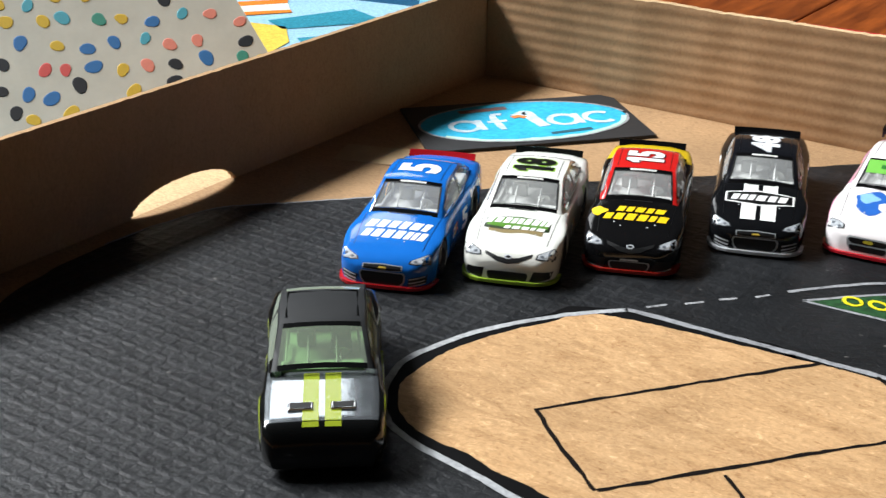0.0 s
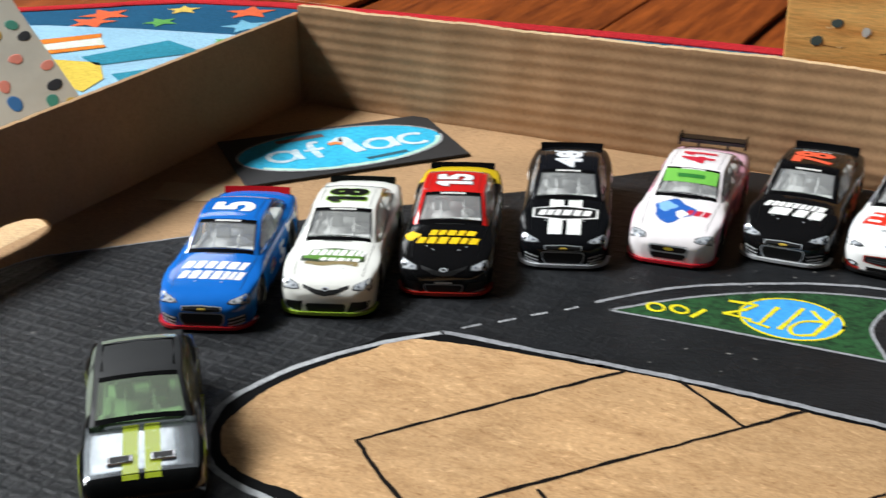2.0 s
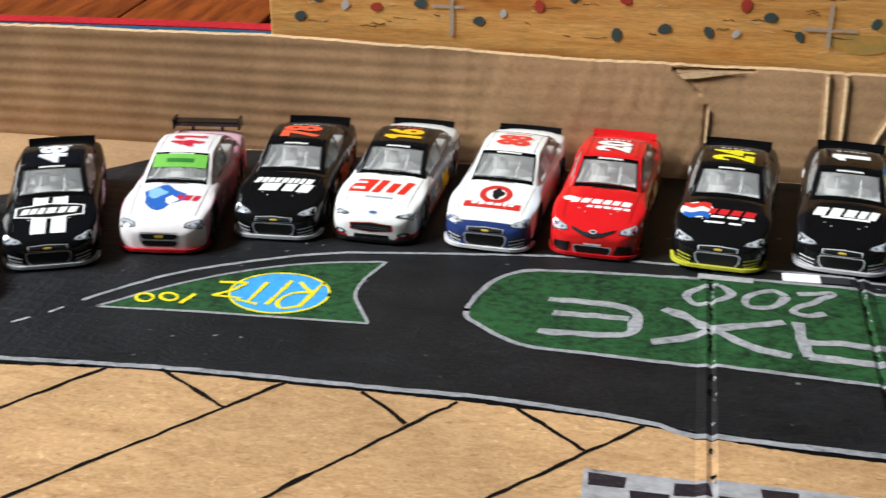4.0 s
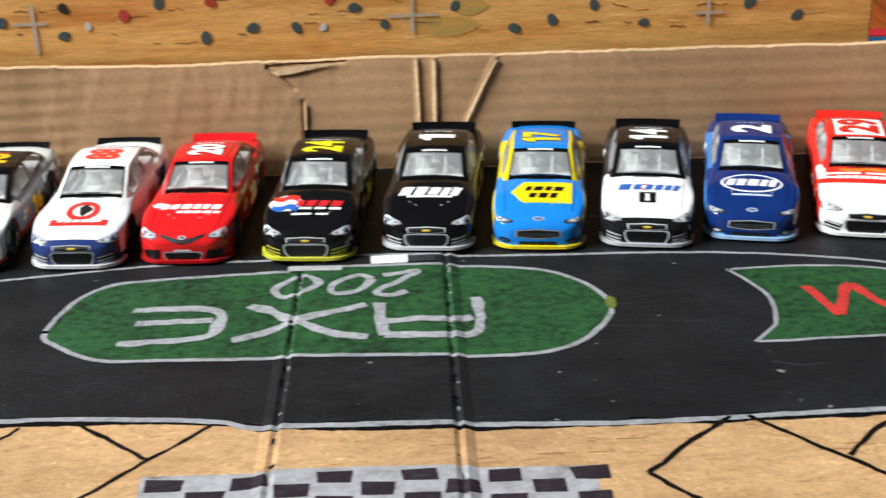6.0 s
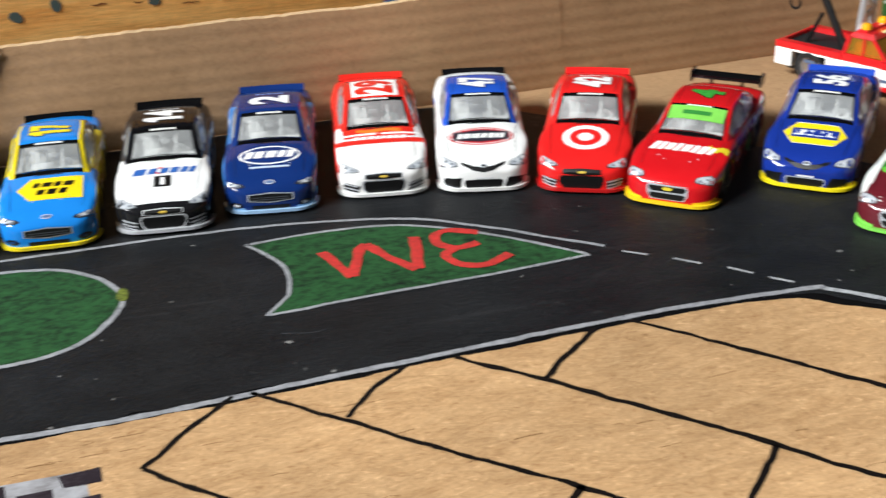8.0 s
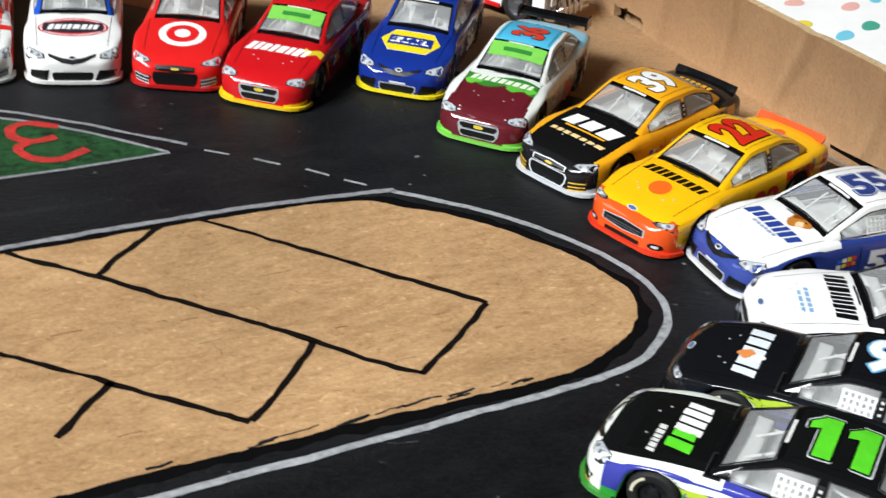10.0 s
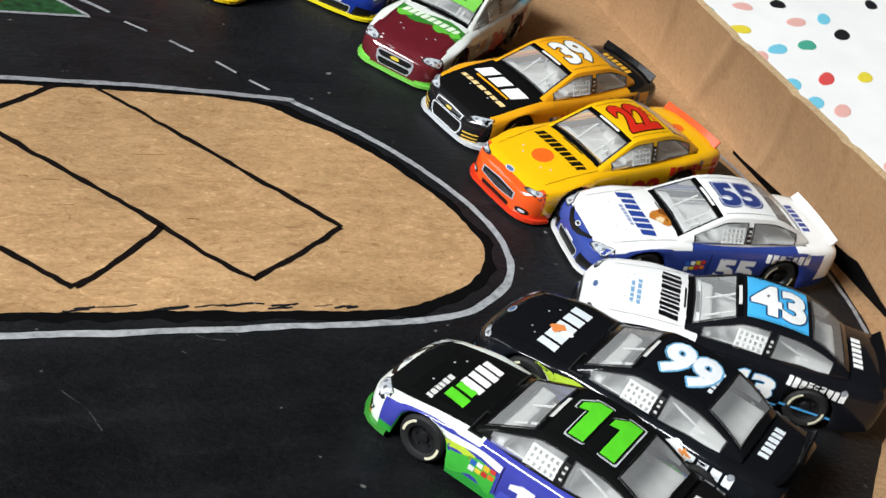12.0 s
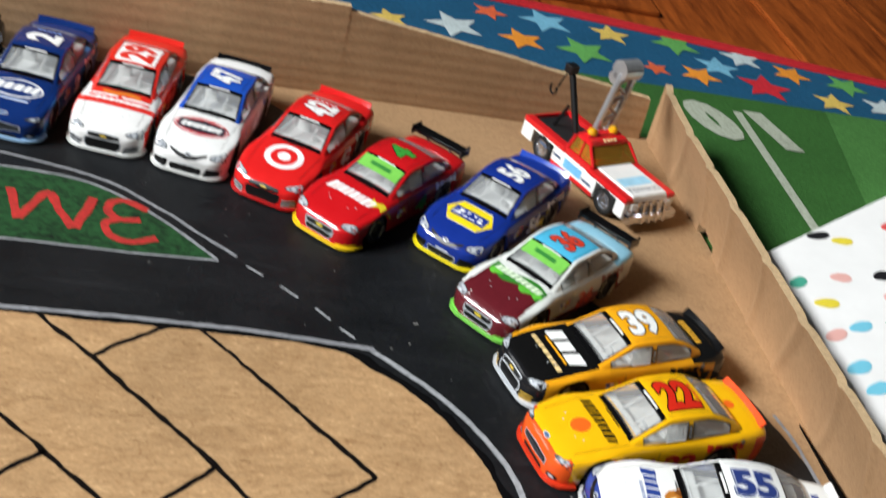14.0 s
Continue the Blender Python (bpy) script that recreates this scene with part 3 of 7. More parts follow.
DABS = {
    "#435250": ((0.0195, 0.0609), (0.0124, 0.0534), (0.0603, 0.0605), (0.1188, 0.0658), (0.0828, 0.0547), (0.1350, 0.0520), (0.1526, 0.0551), (0.1688, 0.0546), (0.1905, 0.0612), (0.2015, 0.0546), (0.2278, 0.0605), (0.2498, 0.0511), (0.2639, 0.0538), (0.2795, 0.0588), (0.2983, 0.0514), (0.3378, 0.0577), (0.3560, 0.0520)),
    "#b8402c": ((0.0428, 0.0583), (0.1057, 0.0614), (0.1378, 0.0652), (0.1815, 0.0652), (0.2618, 0.0636), (0.3480, 0.0640)),
    "#c9c9c4": ((0.0305, 0.0585), (0.1787, 0.0544), (0.0921, 0.0580)),
    "#241c18": ((0.0839, 0.0650), (0.3137, 0.0613)),
}
rnd = random.Random(8)
for tone, spots in DABS.items():
    for x, z in spots:
        r = rnd.uniform(0.0020, 0.0026) * (0.75 if tone == "#c9c9c4" else 1)
        ob = new("dot", DAB[rnd.randrange(3)])
        ob.parent = sheet
        ob.matrix_basis = UPRIGHT @ pose(x, z, 0.0003, 0, 0, rnd.uniform(0, 180)) @ Matrix.Diagonal((r, r, 0.4, 1))
        ob.material_slots[0].link = "OBJECT"
        ob.material_slots[0].material = plain("dot_paint", tone, 0.6, grain=260, depth=0.25)
for k, (x, z, w, hgt) in enumerate(((0.0710, 0.0597, 0.0125, 0.0013), (0.0722, 0.0575, 0.0015, 0.020), (0.2119, 0.0576, 0.0190, 0.0013), (0.2117, 0.0590, 0.0014, 0.018), (0.3222, 0.0543, 0.0110, 0.0012), (0.3222, 0.0545, 0.0014, 0.011))):
    mark = part("pale_stroke", flat([(-w / 2, -hgt / 2), (w / 2, -hgt * 0.4), (w / 2, hgt / 2), (-w / 2, hgt * 0.45)], 0), crayon("chalky_paint", "#c2bcb0", "#c08a4c", 0.47), sheet)
    mark.matrix_basis = UPRIGHT @ pose(x, z, 0.0004 + 0.00008 * k)
# dark strokes carry the cracks' shade in their colour; pale ones are flecks
rnd = random.Random(17)
for k in range(110):
    l, z = rnd.uniform(0.002, 0.011) * rnd.uniform(0.5, 1.3), 0.0485 + 0.029 * rnd.random()
    x = rnd.uniform(0.005, 0.379 - l)
    line = [(x + l * j / 5, z + 0.0011 * noise.noise(Vector((x * 90 + j * 0.5, z * 300, 4)))) for j in range(6)]
    tone = "#7a4a20" if k % 3 else "#efcf98"
    mark = part("wood_crack", ribbon(line, rnd.uniform(0.0002, 0.00048), 0, wobble=0.8, seed=k), plain("crack_shadow", tone, 0.9), sheet)
    mark.matrix_basis = UPRIGHT @ pose(0, 0, 0.00006 + 0.000002 * k)
for x, z, w, hgt in ((0.2245, 0.0530, 0.024, 0.0075), (0.2330, 0.0600, 0.014, 0.006)):
    mark = part("green_smear", flat([(w / 2 * math.cos(a), hgt / 2 * math.sin(a) * (1 + 0.12 * math.sin(3 * a))) for a in np.linspace(0, 2 * math.pi, 24)[:-1]], 0), crayon("faded_green_paint", "#a99a5c", "#dda253", 0.55, 200), sheet)
    mark.matrix_basis = UPRIGHT @ pose(x, z, 0.00015)


# ---- the cardboard box ----
BOX_W, BOX_D, WALL_H, THICK = 0.813, 0.485, 0.040, 0.0035


def wall_sheet(length, height, lean, ridges, bulge=None, hole=None, nu=160, nv=26, thick=THICK):
    """A fluted board wall in its own plane: u along it, v up it, w towards the inside. lean(u): how far the top leans out."""
    bm = bmesh.new()
    grid = []
    for i in range(nu + 1):
        u = length * i / nu
        col = []
        for j in range(nv + 1):
            v = j / nv
            h = height(u) * v
            w = ridges(u, h) - lean(u) * v ** 1.4
            col.append((u, w, h))
        grid.append(col)
    inner = [[bm.verts.new(p) for p in col] for col in grid]
    outer = [[bm.verts.new((p[0], p[1] - thick, p[2])) for p in col] for col in grid]
    cut = set()
    if hole:
        for i in range(nu):
            for j in range(nv):
                if hole(length * (i + 0.5) / nu, height(length * (i + 0.5) / nu) * (j + 0.5) / nv):
                    cut.add((i, j))
    for i in range(nu):
        for j in range(nv):
            if (i, j) in cut:
                continue
            a = [(i, j), (i + 1, j), (i + 1, j + 1), (i, j + 1)]
            bm.faces.new([inner[p][q] for p, q in a]).material_index = 0
            bm.faces.new([outer[p][q] for p, q in reversed(a)]).material_index = 0
            for (p, q), (r, s), nb in ((a[0], a[1], (i, j - 1)), (a[1], a[2], (i + 1, j)), (a[2], a[3], (i, j + 1)), (a[3], a[0], (i - 1, j))):
                if nb in cut or not (0 <= nb[0] < nu and 0 <= nb[1] < nv):
                    bm.faces.new((inner[r][s], inner[p][q], outer[p][q], outer[r][s])).material_index = 1
    return bm


def cardboard_box():
    b = thing("cardboard_box", pose(0, 0, 0), "shallow brown corrugated cardboard box with a hand-painted race track inside", "box")
    # bottom
    xs = sorted({-0.0015, BOX_W + 0.0055} | {c + d for c in CREASES for d in (-0.004, -0.0014, 0, 0.0014, 0.003, -0.003, 0.004)} | {BOX_W * k / 40 for k in range(41)})
    bm = bmesh.new()
    top = [[bm.verts.new((x, y, ground_z(x))) for x in xs] for y in (-BOX_D, 0.003)]
    low = [[bm.verts.new((x, y, -0.003)) for x in xs] for y in (-BOX_D, 0.003)]
    for k in range(len(xs) - 1):
        bm.faces.new((top[0][k], top[0][k + 1], top[1][k + 1], top[1][k]))
        bm.faces.new((low[0][k], low[1][k], low[1][k + 1], low[0][k + 1]))
    part("bottom", bm, KRAFT, b)
    # back wall, with flutes along its length, folds and a tear in the middle
    def back_lean(u):
        return 0.0005 + 0.0105 * math.exp(-((u - 0.38) / 0.165) ** 2) + 0.003 * math.exp(-((u - 0.66) / 0.2) ** 2)

    def back_ridges(u, h):
        r = 0.00013 * math.sin(2 * math.pi * (h + 0.0012 * noise.noise(Vector((u * 9, h * 30, 0)))) / 0.0052) * (1.0 if u < 0.3 else 0.45)
        for c, d in ((0.4285, 0.0007), (0.4347, 0.0008), (0.446 + (h - 0.017) * 0.52, 0.0006)):
            if h > 0.008:
                r += d * math.exp(-((u - c) / 0.0011) ** 2)
        # slanting tear, with the board below it pressed in
        if 0.372 < u < 0.384:
            r -= 0.0013 * math.exp(-(((u - 0.3742) * 0.62 + (h - 0.0372) * 0.78) / 0.00045) ** 2) * (h > 0.0305)
        if 0.373 < u < 0.402:
            r -= 0.0014 * math.exp(-((h - 0.0386 - (u - 0.374) * 0.03) / 0.00045) ** 2)
        if 0.29 < u < 0.385:
            r += 0.00035 * max(0.0, noise.noise(Vector((u * 160 - h * 60, h * 35, 7))))
        if h < 0.027:
            r -= 0.0010 * math.exp(-((u - 0.3855) / 0.0005) ** 2)
        # soft upright dents where the board has been bent and straightened
        r += (0.00045 if u < 0.33 else 0.0002) * noise.noise(Vector((u * 75, h * 14, 11)))
        return r + 0.0006 * noise.noise(Vector((u * 14, h * 40, 3)))

    def back_height(u):
        h = WALL_H + 0.0006 * noise.noise(Vector((u * 40, 0, 0))) + 0.0003 * noise.noise(Vector((u * 300, 0, 0)))
        return h + 0.0048 * min(1, max(0, (0.34 - u) / 0.12)) - (0.0012 + 0.126 * (u - 0.667) if u > 0.667 else -0.0012 * min(1, max(0, (u - 0.6) / 0.05)))
    bm = wall_sheet(BOX_W, back_height, back_lean, back_ridges, nu=1220, nv=60)
    for v in bm.verts:
        v.co = Vector((v.co.x, -v.co.y, v.co.z))
    part("back_wall", bm, [KRAFT_WALL, KRAFT_EDGE], b, "fluted back wall with folds and a torn patch", smooth=True).data.set_sharp_from_angle(angle=radians(50))
    # loose torn lip on the back wall
    bm = bmesh.new()
    lip = [(0.3742, 0.0372), (0.3765, 0.0358), (0.3815, 0.0362), (0.390, 0.0377), (0.402, 0.0393), (0.390, 0.0388), (0.380, 0.0381)]
    for depth in (0.0, -0.0007):
        bm.faces.new([bm.verts.new((x, back_lean(x) * (z / WALL_H) ** 1.4 - 0.0006 + depth, z)) for x, z in (lip if depth else lip[::-1])])
    part("torn_flap", bm, KRAFT_EDGE, b, "torn paper lip")
    # pale worn ridges of the folds
    for foot, head, wide in (((0.4287, 0.013), (0.4283, 0.039), 0.0016), ((0.4345, 0.013), (0.4350, 0.039), 0.0020), ((0.4445, 0.014), (0.4535, 0.031), 0.0015), ((0.3862, 0.012), (0.3866, 0.0255), 0.0011), ((0.4535, 0.031), (0.4580, 0.0385), 0.0008)):
        bm = bmesh.new()
        rows = []
        for k in range(13):
            t = k / 12
            x, z = foot[0] + (head[0] - foot[0]) * t, foot[1] + (head[1] - foot[1]) * t
            y, half = back_lean(x) * (z / WALL_H) ** 1.4, wide * (0.5 + 0.18 * noise.noise(Vector((x * 50, z * 260, 2))))
            rows.append([bm.verts.new((x + d * half, y - q, z)) for d, q in ((-1, 0.0003), (-0.4, 0.0011), (0.4, 0.0011), (1, 0.0003))])
        for p, q in zip(rows, rows[1:]):
            for k in range(3):
                bm.faces.new((p[k], p[k + 1], q[k + 1], q[k]))
        part("worn_fold", bm, KRAFT_EDGE, b, smooth=True)
    # left wall with a hand hole at its foot
    def hole(u, h):
        return 0.1679 < u < 0.2167 and h < 0.0080 * math.sqrt(max(0.0, 1 - ((u - 0.1923) / (0.0245)) ** 2))

    def soft(u, h):
        return 0.0004 * noise.noise(Vector((u * 12, h * 30, 9)))
    bm = wall_sheet(BOX_D, lambda u: WALL_H + 0.0012 + 0.0003 * noise.noise(Vector((u * 260, 1, 0))), lambda u: 0.001, soft, hole=hole, nu=440, nv=120, thick=0.0024)
    for v in bm.verts:
        v.co = Vector((v.co.y, 0.0038 - v.co.x, v.co.z))
    part("left_wall", bm, [KRAFT_WALL, KRAFT], b, "side wall with a half-round hand hole", smooth=True).data.set_sharp_from_angle(angle=radians(50))

    # right wall, with creases down it and a small slot at its foot
    def slot(u, h):
        return 0.080 < u < 0.099 and h < 0.0060 - 0.10 * abs(u - 0.088)

    def right_ridges(u, h):
        return 0.0011 * max(0.0, math.sin(2 * math.pi * (u - 0.35 * h) / 0.0340 + 2.2 * noise.noise(Vector((u * 20, h * 10, 0))))) ** 10 + 0.0004 * noise.noise(Vector((u * 30, h * 40, 5)))
    bm = wall_sheet(BOX_D, lambda u: 0.0365 - 0.0065 * math.exp(-u / 0.03), lambda u: -0.0120 * (1 - math.exp(-u / 0.03)), right_ridges, hole=slot, nu=480, nv=40)
    for v in bm.verts:
        v.co = Vector((BOX_W + 0.004 - v.co.y, -v.co.x, v.co.z))
    part("right_wall", bm, [KRAFT_WALL, KRAFT_EDGE], b, "creased side wall with a small slot at its foot", smooth=True).data.set_sharp_from_angle(angle=radians(50))
    # black paint run up the wall's foot; its hump paints in a torn hole's darkness
    rnd = random.Random(6)
    tops = [(-0.205 - 0.0045 * k, 0.0006 + 0.0012 * rnd.random() + (0.006 * math.exp(-((k - 15) / 2.6) ** 2))) for k in range(21)]
    bm = bmesh.new()
    bm.faces.new([bm.verts.new((0.8145 - 0.25 * z, y, z)) for y, z in tops + [(-0.295, 0.0002), (-0.205, 0.0002)]])
    bmesh.ops.triangulate(bm, faces=bm.faces[:])
    part("paint_run_and_hole_dark", bm, FRESH_AND_SHADE, b, "ragged black paint at the wall's foot, with a torn hole's dark painted in")
    bm = wall_sheet(BOX_W, lambda u: 0.036, lambda u: 0.001, soft, nu=60, nv=6)
    for v in bm.verts:
        v.co = Vector((v.co.x, v.co.y - BOX_D, v.co.z))
    part("front_wall", bm, [KRAFT_WALL, KRAFT_EDGE], b)
    return b


CARTON = cardboard_box()

MID = 0.4065
Z_BLACK, Z_FIELD, Z_FILL, Z_LINE, Z_TOP = 0.00010, 0.00016, 0.00018, 0.00026, 0.00034
QUARTER = [(0.0010, -0.2380), (0.0121, -0.1940), (0.0235, -0.1767), (0.0513, -0.1511), (0.0981, -0.0991), (0.1371, -0.0609), (0.1691, -0.0243), (0.1891, -0.0081), (0.2135, -0.0008)]

SCRATCHES = (((0.582, -0.301), (0.584, -0.304), (0.586, -0.307), (0.587, -0.310), (0.588, -0.313)), ((0.613, -0.286), (0.6155, -0.2872), (0.619, -0.288)), ((0.4505, -0.110), (0.4560, -0.1175), (0.4585, -0.126), (0.4580, -0.134)), ((0.4282, -0.104), (0.4305, -0.115), (0.4290, -0.126)), ((0.520, -0.155), (0.528, -0.1575), (0.533, -0.157)))


def race_track(b):
    arc = spline(QUARTER, 0.003, False, 0.0008, 2)
    west = spline([(0.0092, -0.2330), (0.0096, -0.2180), (0.0115, -0.2040), (0.0160, -0.1890), (0.0240, -0.1785), (0.0513, -0.1511)] + QUARTER[4:], 0.003, False, 0.0008, 2)
    outline = west + [(2 * MID - x, y) for x, y in arc[::-1]]
    outline += [(x, (-0.466 if x < MID else -0.50) - y) for x, y in outline[::-1][1:-1]]
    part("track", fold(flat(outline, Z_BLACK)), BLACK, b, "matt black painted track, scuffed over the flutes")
    back = [(0.215, -0.1735), (0.250, -0.1715), (0.320, -0.1715), (0.372, -0.1750), (0.390, -0.1800), (0.4333, -0.1825), (0.5100, -0.1840), (0.5746, -0.1838), (0.6458, -0.1860)]
    right = [(0.6644, -0.1956), (0.6770, -0.2066), (0.6896, -0.2255), (0.6962, -0.2414), (0.6979, -0.2564), (0.6895, -0.2684), (0.6762, -0.2754), (0.6581, -0.2793)]
    front = [(0.6061, -0.2777), (0.5087, -0.2758), (0.4146, -0.2775), (0.3192, -0.2772), (0.2401, -0.2747)]
    left = [(0.1935, -0.2670), (0.1835, -0.2655), (0.1745, -0.2643), (0.1645, -0.2636), (0.1555, -0.2615), (0.1465, -0.2553), (0.1408, -0.2470), (0.1392, -0.2370), (0.1405, -0.2255), (0.1445, -0.2110), (0.1530, -0.1955), (0.1640, -0.1810)]
    part("infield", fold(flat(spline(back + right + front + left, 0.0016, True, 0.0007, 8), Z_FIELD)), KRAFT_FIELD, b, "bare kraft infield with ragged painted edges")
    shape = spline(back + right + front + left, 0.003, True, 0.0006, 12)
    part("fresh_band", fold(ribbon(shape + shape[:2], 0.0060, Z_BLACK + 0.00003, wobble=0.35)), FRESH_AND_SHADE, b, "deeper black band of paint round the bare board")
    end = spline(front[-1:] + left + back[:1], 0.003, False, 0.0006, 12)
    part("fresh_band", fold(ribbon(end, 0.0095, Z_BLACK + 0.00004, wobble=0.2)), FRESH_AND_SHADE, b, "deeper black band of paint round the bare board")
    # dry ends of the brush along the front edge of the bare board
    rnd = random.Random(31)
    for k in range(26):
        x0 = rnd.uniform(0.585, 0.652) if k < 15 else rnd.uniform(0.25, 0.58)
        y0 = float(np.interp(x0, [0.2401, 0.3192, 0.4146, 0.5087, 0.6061, 0.6581], [-0.2747, -0.2772, -0.2775, -0.2758, -0.2777, -0.2793])) + rnd.uniform(0.0002, 0.0018)
        long = rnd.uniform(0.003, 0.011)
        streak = [(x0 + long * j / 4, y0 + rnd.uniform(-0.0002, 0.0002) + 0.0006 * j / 4) for j in range(5)]
        part("brush_streak", fold(ribbon(streak, rnd.uniform(0.0003, 0.0008), Z_FILL + 0.00002 + 0.000002 * k, wobble=0.6, seed=k)), BLACK, b)
    ring = [(0.1680, -0.1743), (0.1555, -0.1870), (0.1420, -0.2075), (0.1360, -0.2240), (0.1340, -0.2360), (0.1365, -0.2465), (0.1408, -0.2545), (0.1480, -0.2625), (0.1580, -0.2670), (0.1715, -0.2692), (0.1830, -0.2705), (0.1980, -0.2730), (0.2703, -0.2811), (0.4146, -0.2835), (0.5703, -0.2844), (0.6441, -0.2842), (0.6710, -0.2834), (0.6861, -0.2795), (0.6996, -0.2685), (0.7045, -0.2545), (0.7024, -0.2385), (0.6947, -0.2206), (0.6821, -0.2026), (0.6651, -0.1857)]
    part("infield_line", fold(ribbon(spline(ring, 0.002, False, 0.0003, 5), 0.0021, Z_LINE)), crayon("bright_pencil", "#b2b4b6", "#38393c", 0.45), b, "white pencil line")
    home = [(0.167, -0.174), (0.198, -0.172), (0.250, -0.169), (0.304, -0.169), (0.334, -0.169), (0.371, -0.173), (0.388, -0.178), (0.435, -0.180), (0.481, -0.182), (0.554, -0.181), (0.618, -0.181), (0.666, -0.185)]
    part("inner_line", fold(ribbon(spline(home, 0.002, False, 0.0003, 6), 0.0021, Z_LINE)), PENCIL_GREY, b, "grey pencil line")
    pit = [(0.201, -0.135), (0.220, -0.114), (0.244, -0.099), (0.270, -0.088), (0.306, -0.082), (0.350, -0.077), (0.409, -0.078), (0.459, -0.081), (0.512, -0.084), (0.547, -0.090), (0.574, -0.099), (0.595, -0.115), (0.608, -0.127), (0.621, -0.139)]
    part("outer_line", fold(ribbon(spline(pit, 0.002, False, 0.0003, 7), 0.0015, Z_LINE)), PENCIL_GREY, b, "thin grey pencil line")
    part("edge_line", ribbon([p for p in west if p[0] < 0.062], 0.0009, Z_LINE), PENCIL_GREY, b, "thin grey pencil line")
    edge = [(0.8065, -0.200), (0.8092, -0.215), (0.8098, -0.245), (0.8080, -0.2687), (0.8035, -0.2916), (0.797, -0.310)]
    part("edge_line", ribbon(spline(edge, 0.002, False, 0.0003, 4), 0.0014, Z_LINE), PENCIL_GREY, b, "thin grey pencil line")
    for a, c in (((0.1716, -0.1693), (0.1756, -0.1643)), ((0.1796, -0.1608), (0.1836, -0.1562)), ((0.1866, -0.1523), (0.1906, -0.1483)), ((0.1946, -0.1443), (0.1975, -0.1403)), ((0.6243, -0.1442), (0.6301, -0.1492)), ((0.6359, -0.1541), (0.6416, -0.1600)), ((0.6474, -0.1650), (0.6522, -0.1709)), ((0.6550, -0.1748), (0.6598, -0.1798))):
        part("dash", ribbon([a, c], 0.0011, Z_LINE), PENCIL, b)
    marks = [((0.176, -0.237), (0.202, -0.202), (0.225, -0.172)), ((0.176, -0.237), (0.191, -0.249), (0.206, -0.259)), ((0.206, -0.259), (0.241, -0.214), (0.276, -0.171)), ((0.240, -0.170), (0.252, -0.178), (0.263, -0.186)), ((0.227, -0.236), (0.233, -0.241), (0.240, -0.248)), ((0.250, -0.266), (0.282, -0.227), (0.323, -0.172)), ((0.297, -0.172), (0.305, -0.178), (0.312, -0.185)), ((0.337, -0.171), (0.348, -0.180), (0.358, -0.189)), ((0.306, -0.249), (0.343, -0.207), (0.372, -0.175))]
    marks += [((0.478, -0.2045), (0.489, -0.1930), (0.5025, -0.1815)), ((0.478, -0.2045), (0.485, -0.2125), (0.4935, -0.2215), (0.5195, -0.2480)), ((0.507, -0.1815), (0.525, -0.2010), (0.541, -0.2185), (0.5655, -0.2438), (0.579, -0.258), (0.5895, -0.2692)), ((0.526, -0.2005), (0.536, -0.1905), (0.546, -0.1830)), ((0.559, -0.1838), (0.5765, -0.2025), (0.5955, -0.2245), (0.614, -0.2462), (0.622, -0.2572), (0.6315, -0.2672)), ((0.5768, -0.2015), (0.5865, -0.1925), (0.5985, -0.1833)), ((0.6085, -0.1825), (0.629, -0.2075), (0.644, -0.2260), (0.6605, -0.2465)), ((0.6600, -0.2468), (0.644, -0.2588), (0.6308, -0.2672)), ((0.614, -0.2467), (0.603, -0.2578), (0.590, -0.2690)), ((0.5674, -0.2452), (0.5596, -0.2521), (0.5518, -0.2591))]
    for k, pts in enumerate(marks):
        part("marker_line", fold(ribbon(spline(pts, 0.002, False, 0.0004, k), 0.0012 if pts[0][0] < 0.4 else 0.0014 if pts[0][0] < 0.53 else 0.0017, Z_LINE, wobble=0.5, seed=k)), MARKER, b)
    # cracks as flat brown slivers, their shadow put into the colour
    bm = bmesh.new()
    rnd = random.Random(14)
    for _ in range(44):
        cx, cy = (rnd.uniform(0.42, 0.50), rnd.uniform(-0.197, -0.185)) if rnd.random() < 0.35 else (rnd.uniform(0.44, 0.66), rnd.uniform(-0.265, -0.195))
        l = rnd.uniform(0.001, 0.0038)
        ribbon([(cx - l, cy), (cx, cy + rnd.uniform(-0.0003, 0.0003)), (cx + l, cy + rnd.uniform(-0.0004, 0.0004))], rnd.uniform(0.0002, 0.00045), Z_FILL, bm)
    part("fine_cracks", fold(bm), plain("crack_shadow", "#7a5630", 0.9), b)["kind"] = "stuff"
    # along the two folds: dark slivers painted as the rolled edge's shadow, pale torn fibres
    rnd = random.Random(77)
    for c in CREASES:
        for tone, count, wide, low, high in ((FRESH_AND_SHADE, 34, 0.0011, -0.282, -0.082), (PENCIL_GREY, 26, 0.0004, -0.278, -0.084)):
            bm = bmesh.new()
            for _ in range(count):
                y, l = rnd.uniform(low, high), rnd.uniform(0.0006, 0.0042 if tone is FRESH_AND_SHADE else 0.0016)
                if tone is FRESH_AND_SHADE and -0.262 < y < -0.172 and rnd.random() < 0.6:
                    continue
                x = c + (rnd.uniform(-0.0006, 0.0001) if tone is FRESH_AND_SHADE else rnd.uniform(0.0003, 0.0010))
                ribbon([(x + rnd.uniform(-0.0003, 0.0003), y + l * k / 3) for k in range(4)], wide * rnd.uniform(0.5, 1.1), Z_TOP + 0.00008, bm, wobble=0.6)
            part("fold_shade_and_wear", fold(bm), tone, b)["kind"] = "stuff"
    # chequered start strip
    x0, y0, s = 0.3575, -0.1965, 0.0100
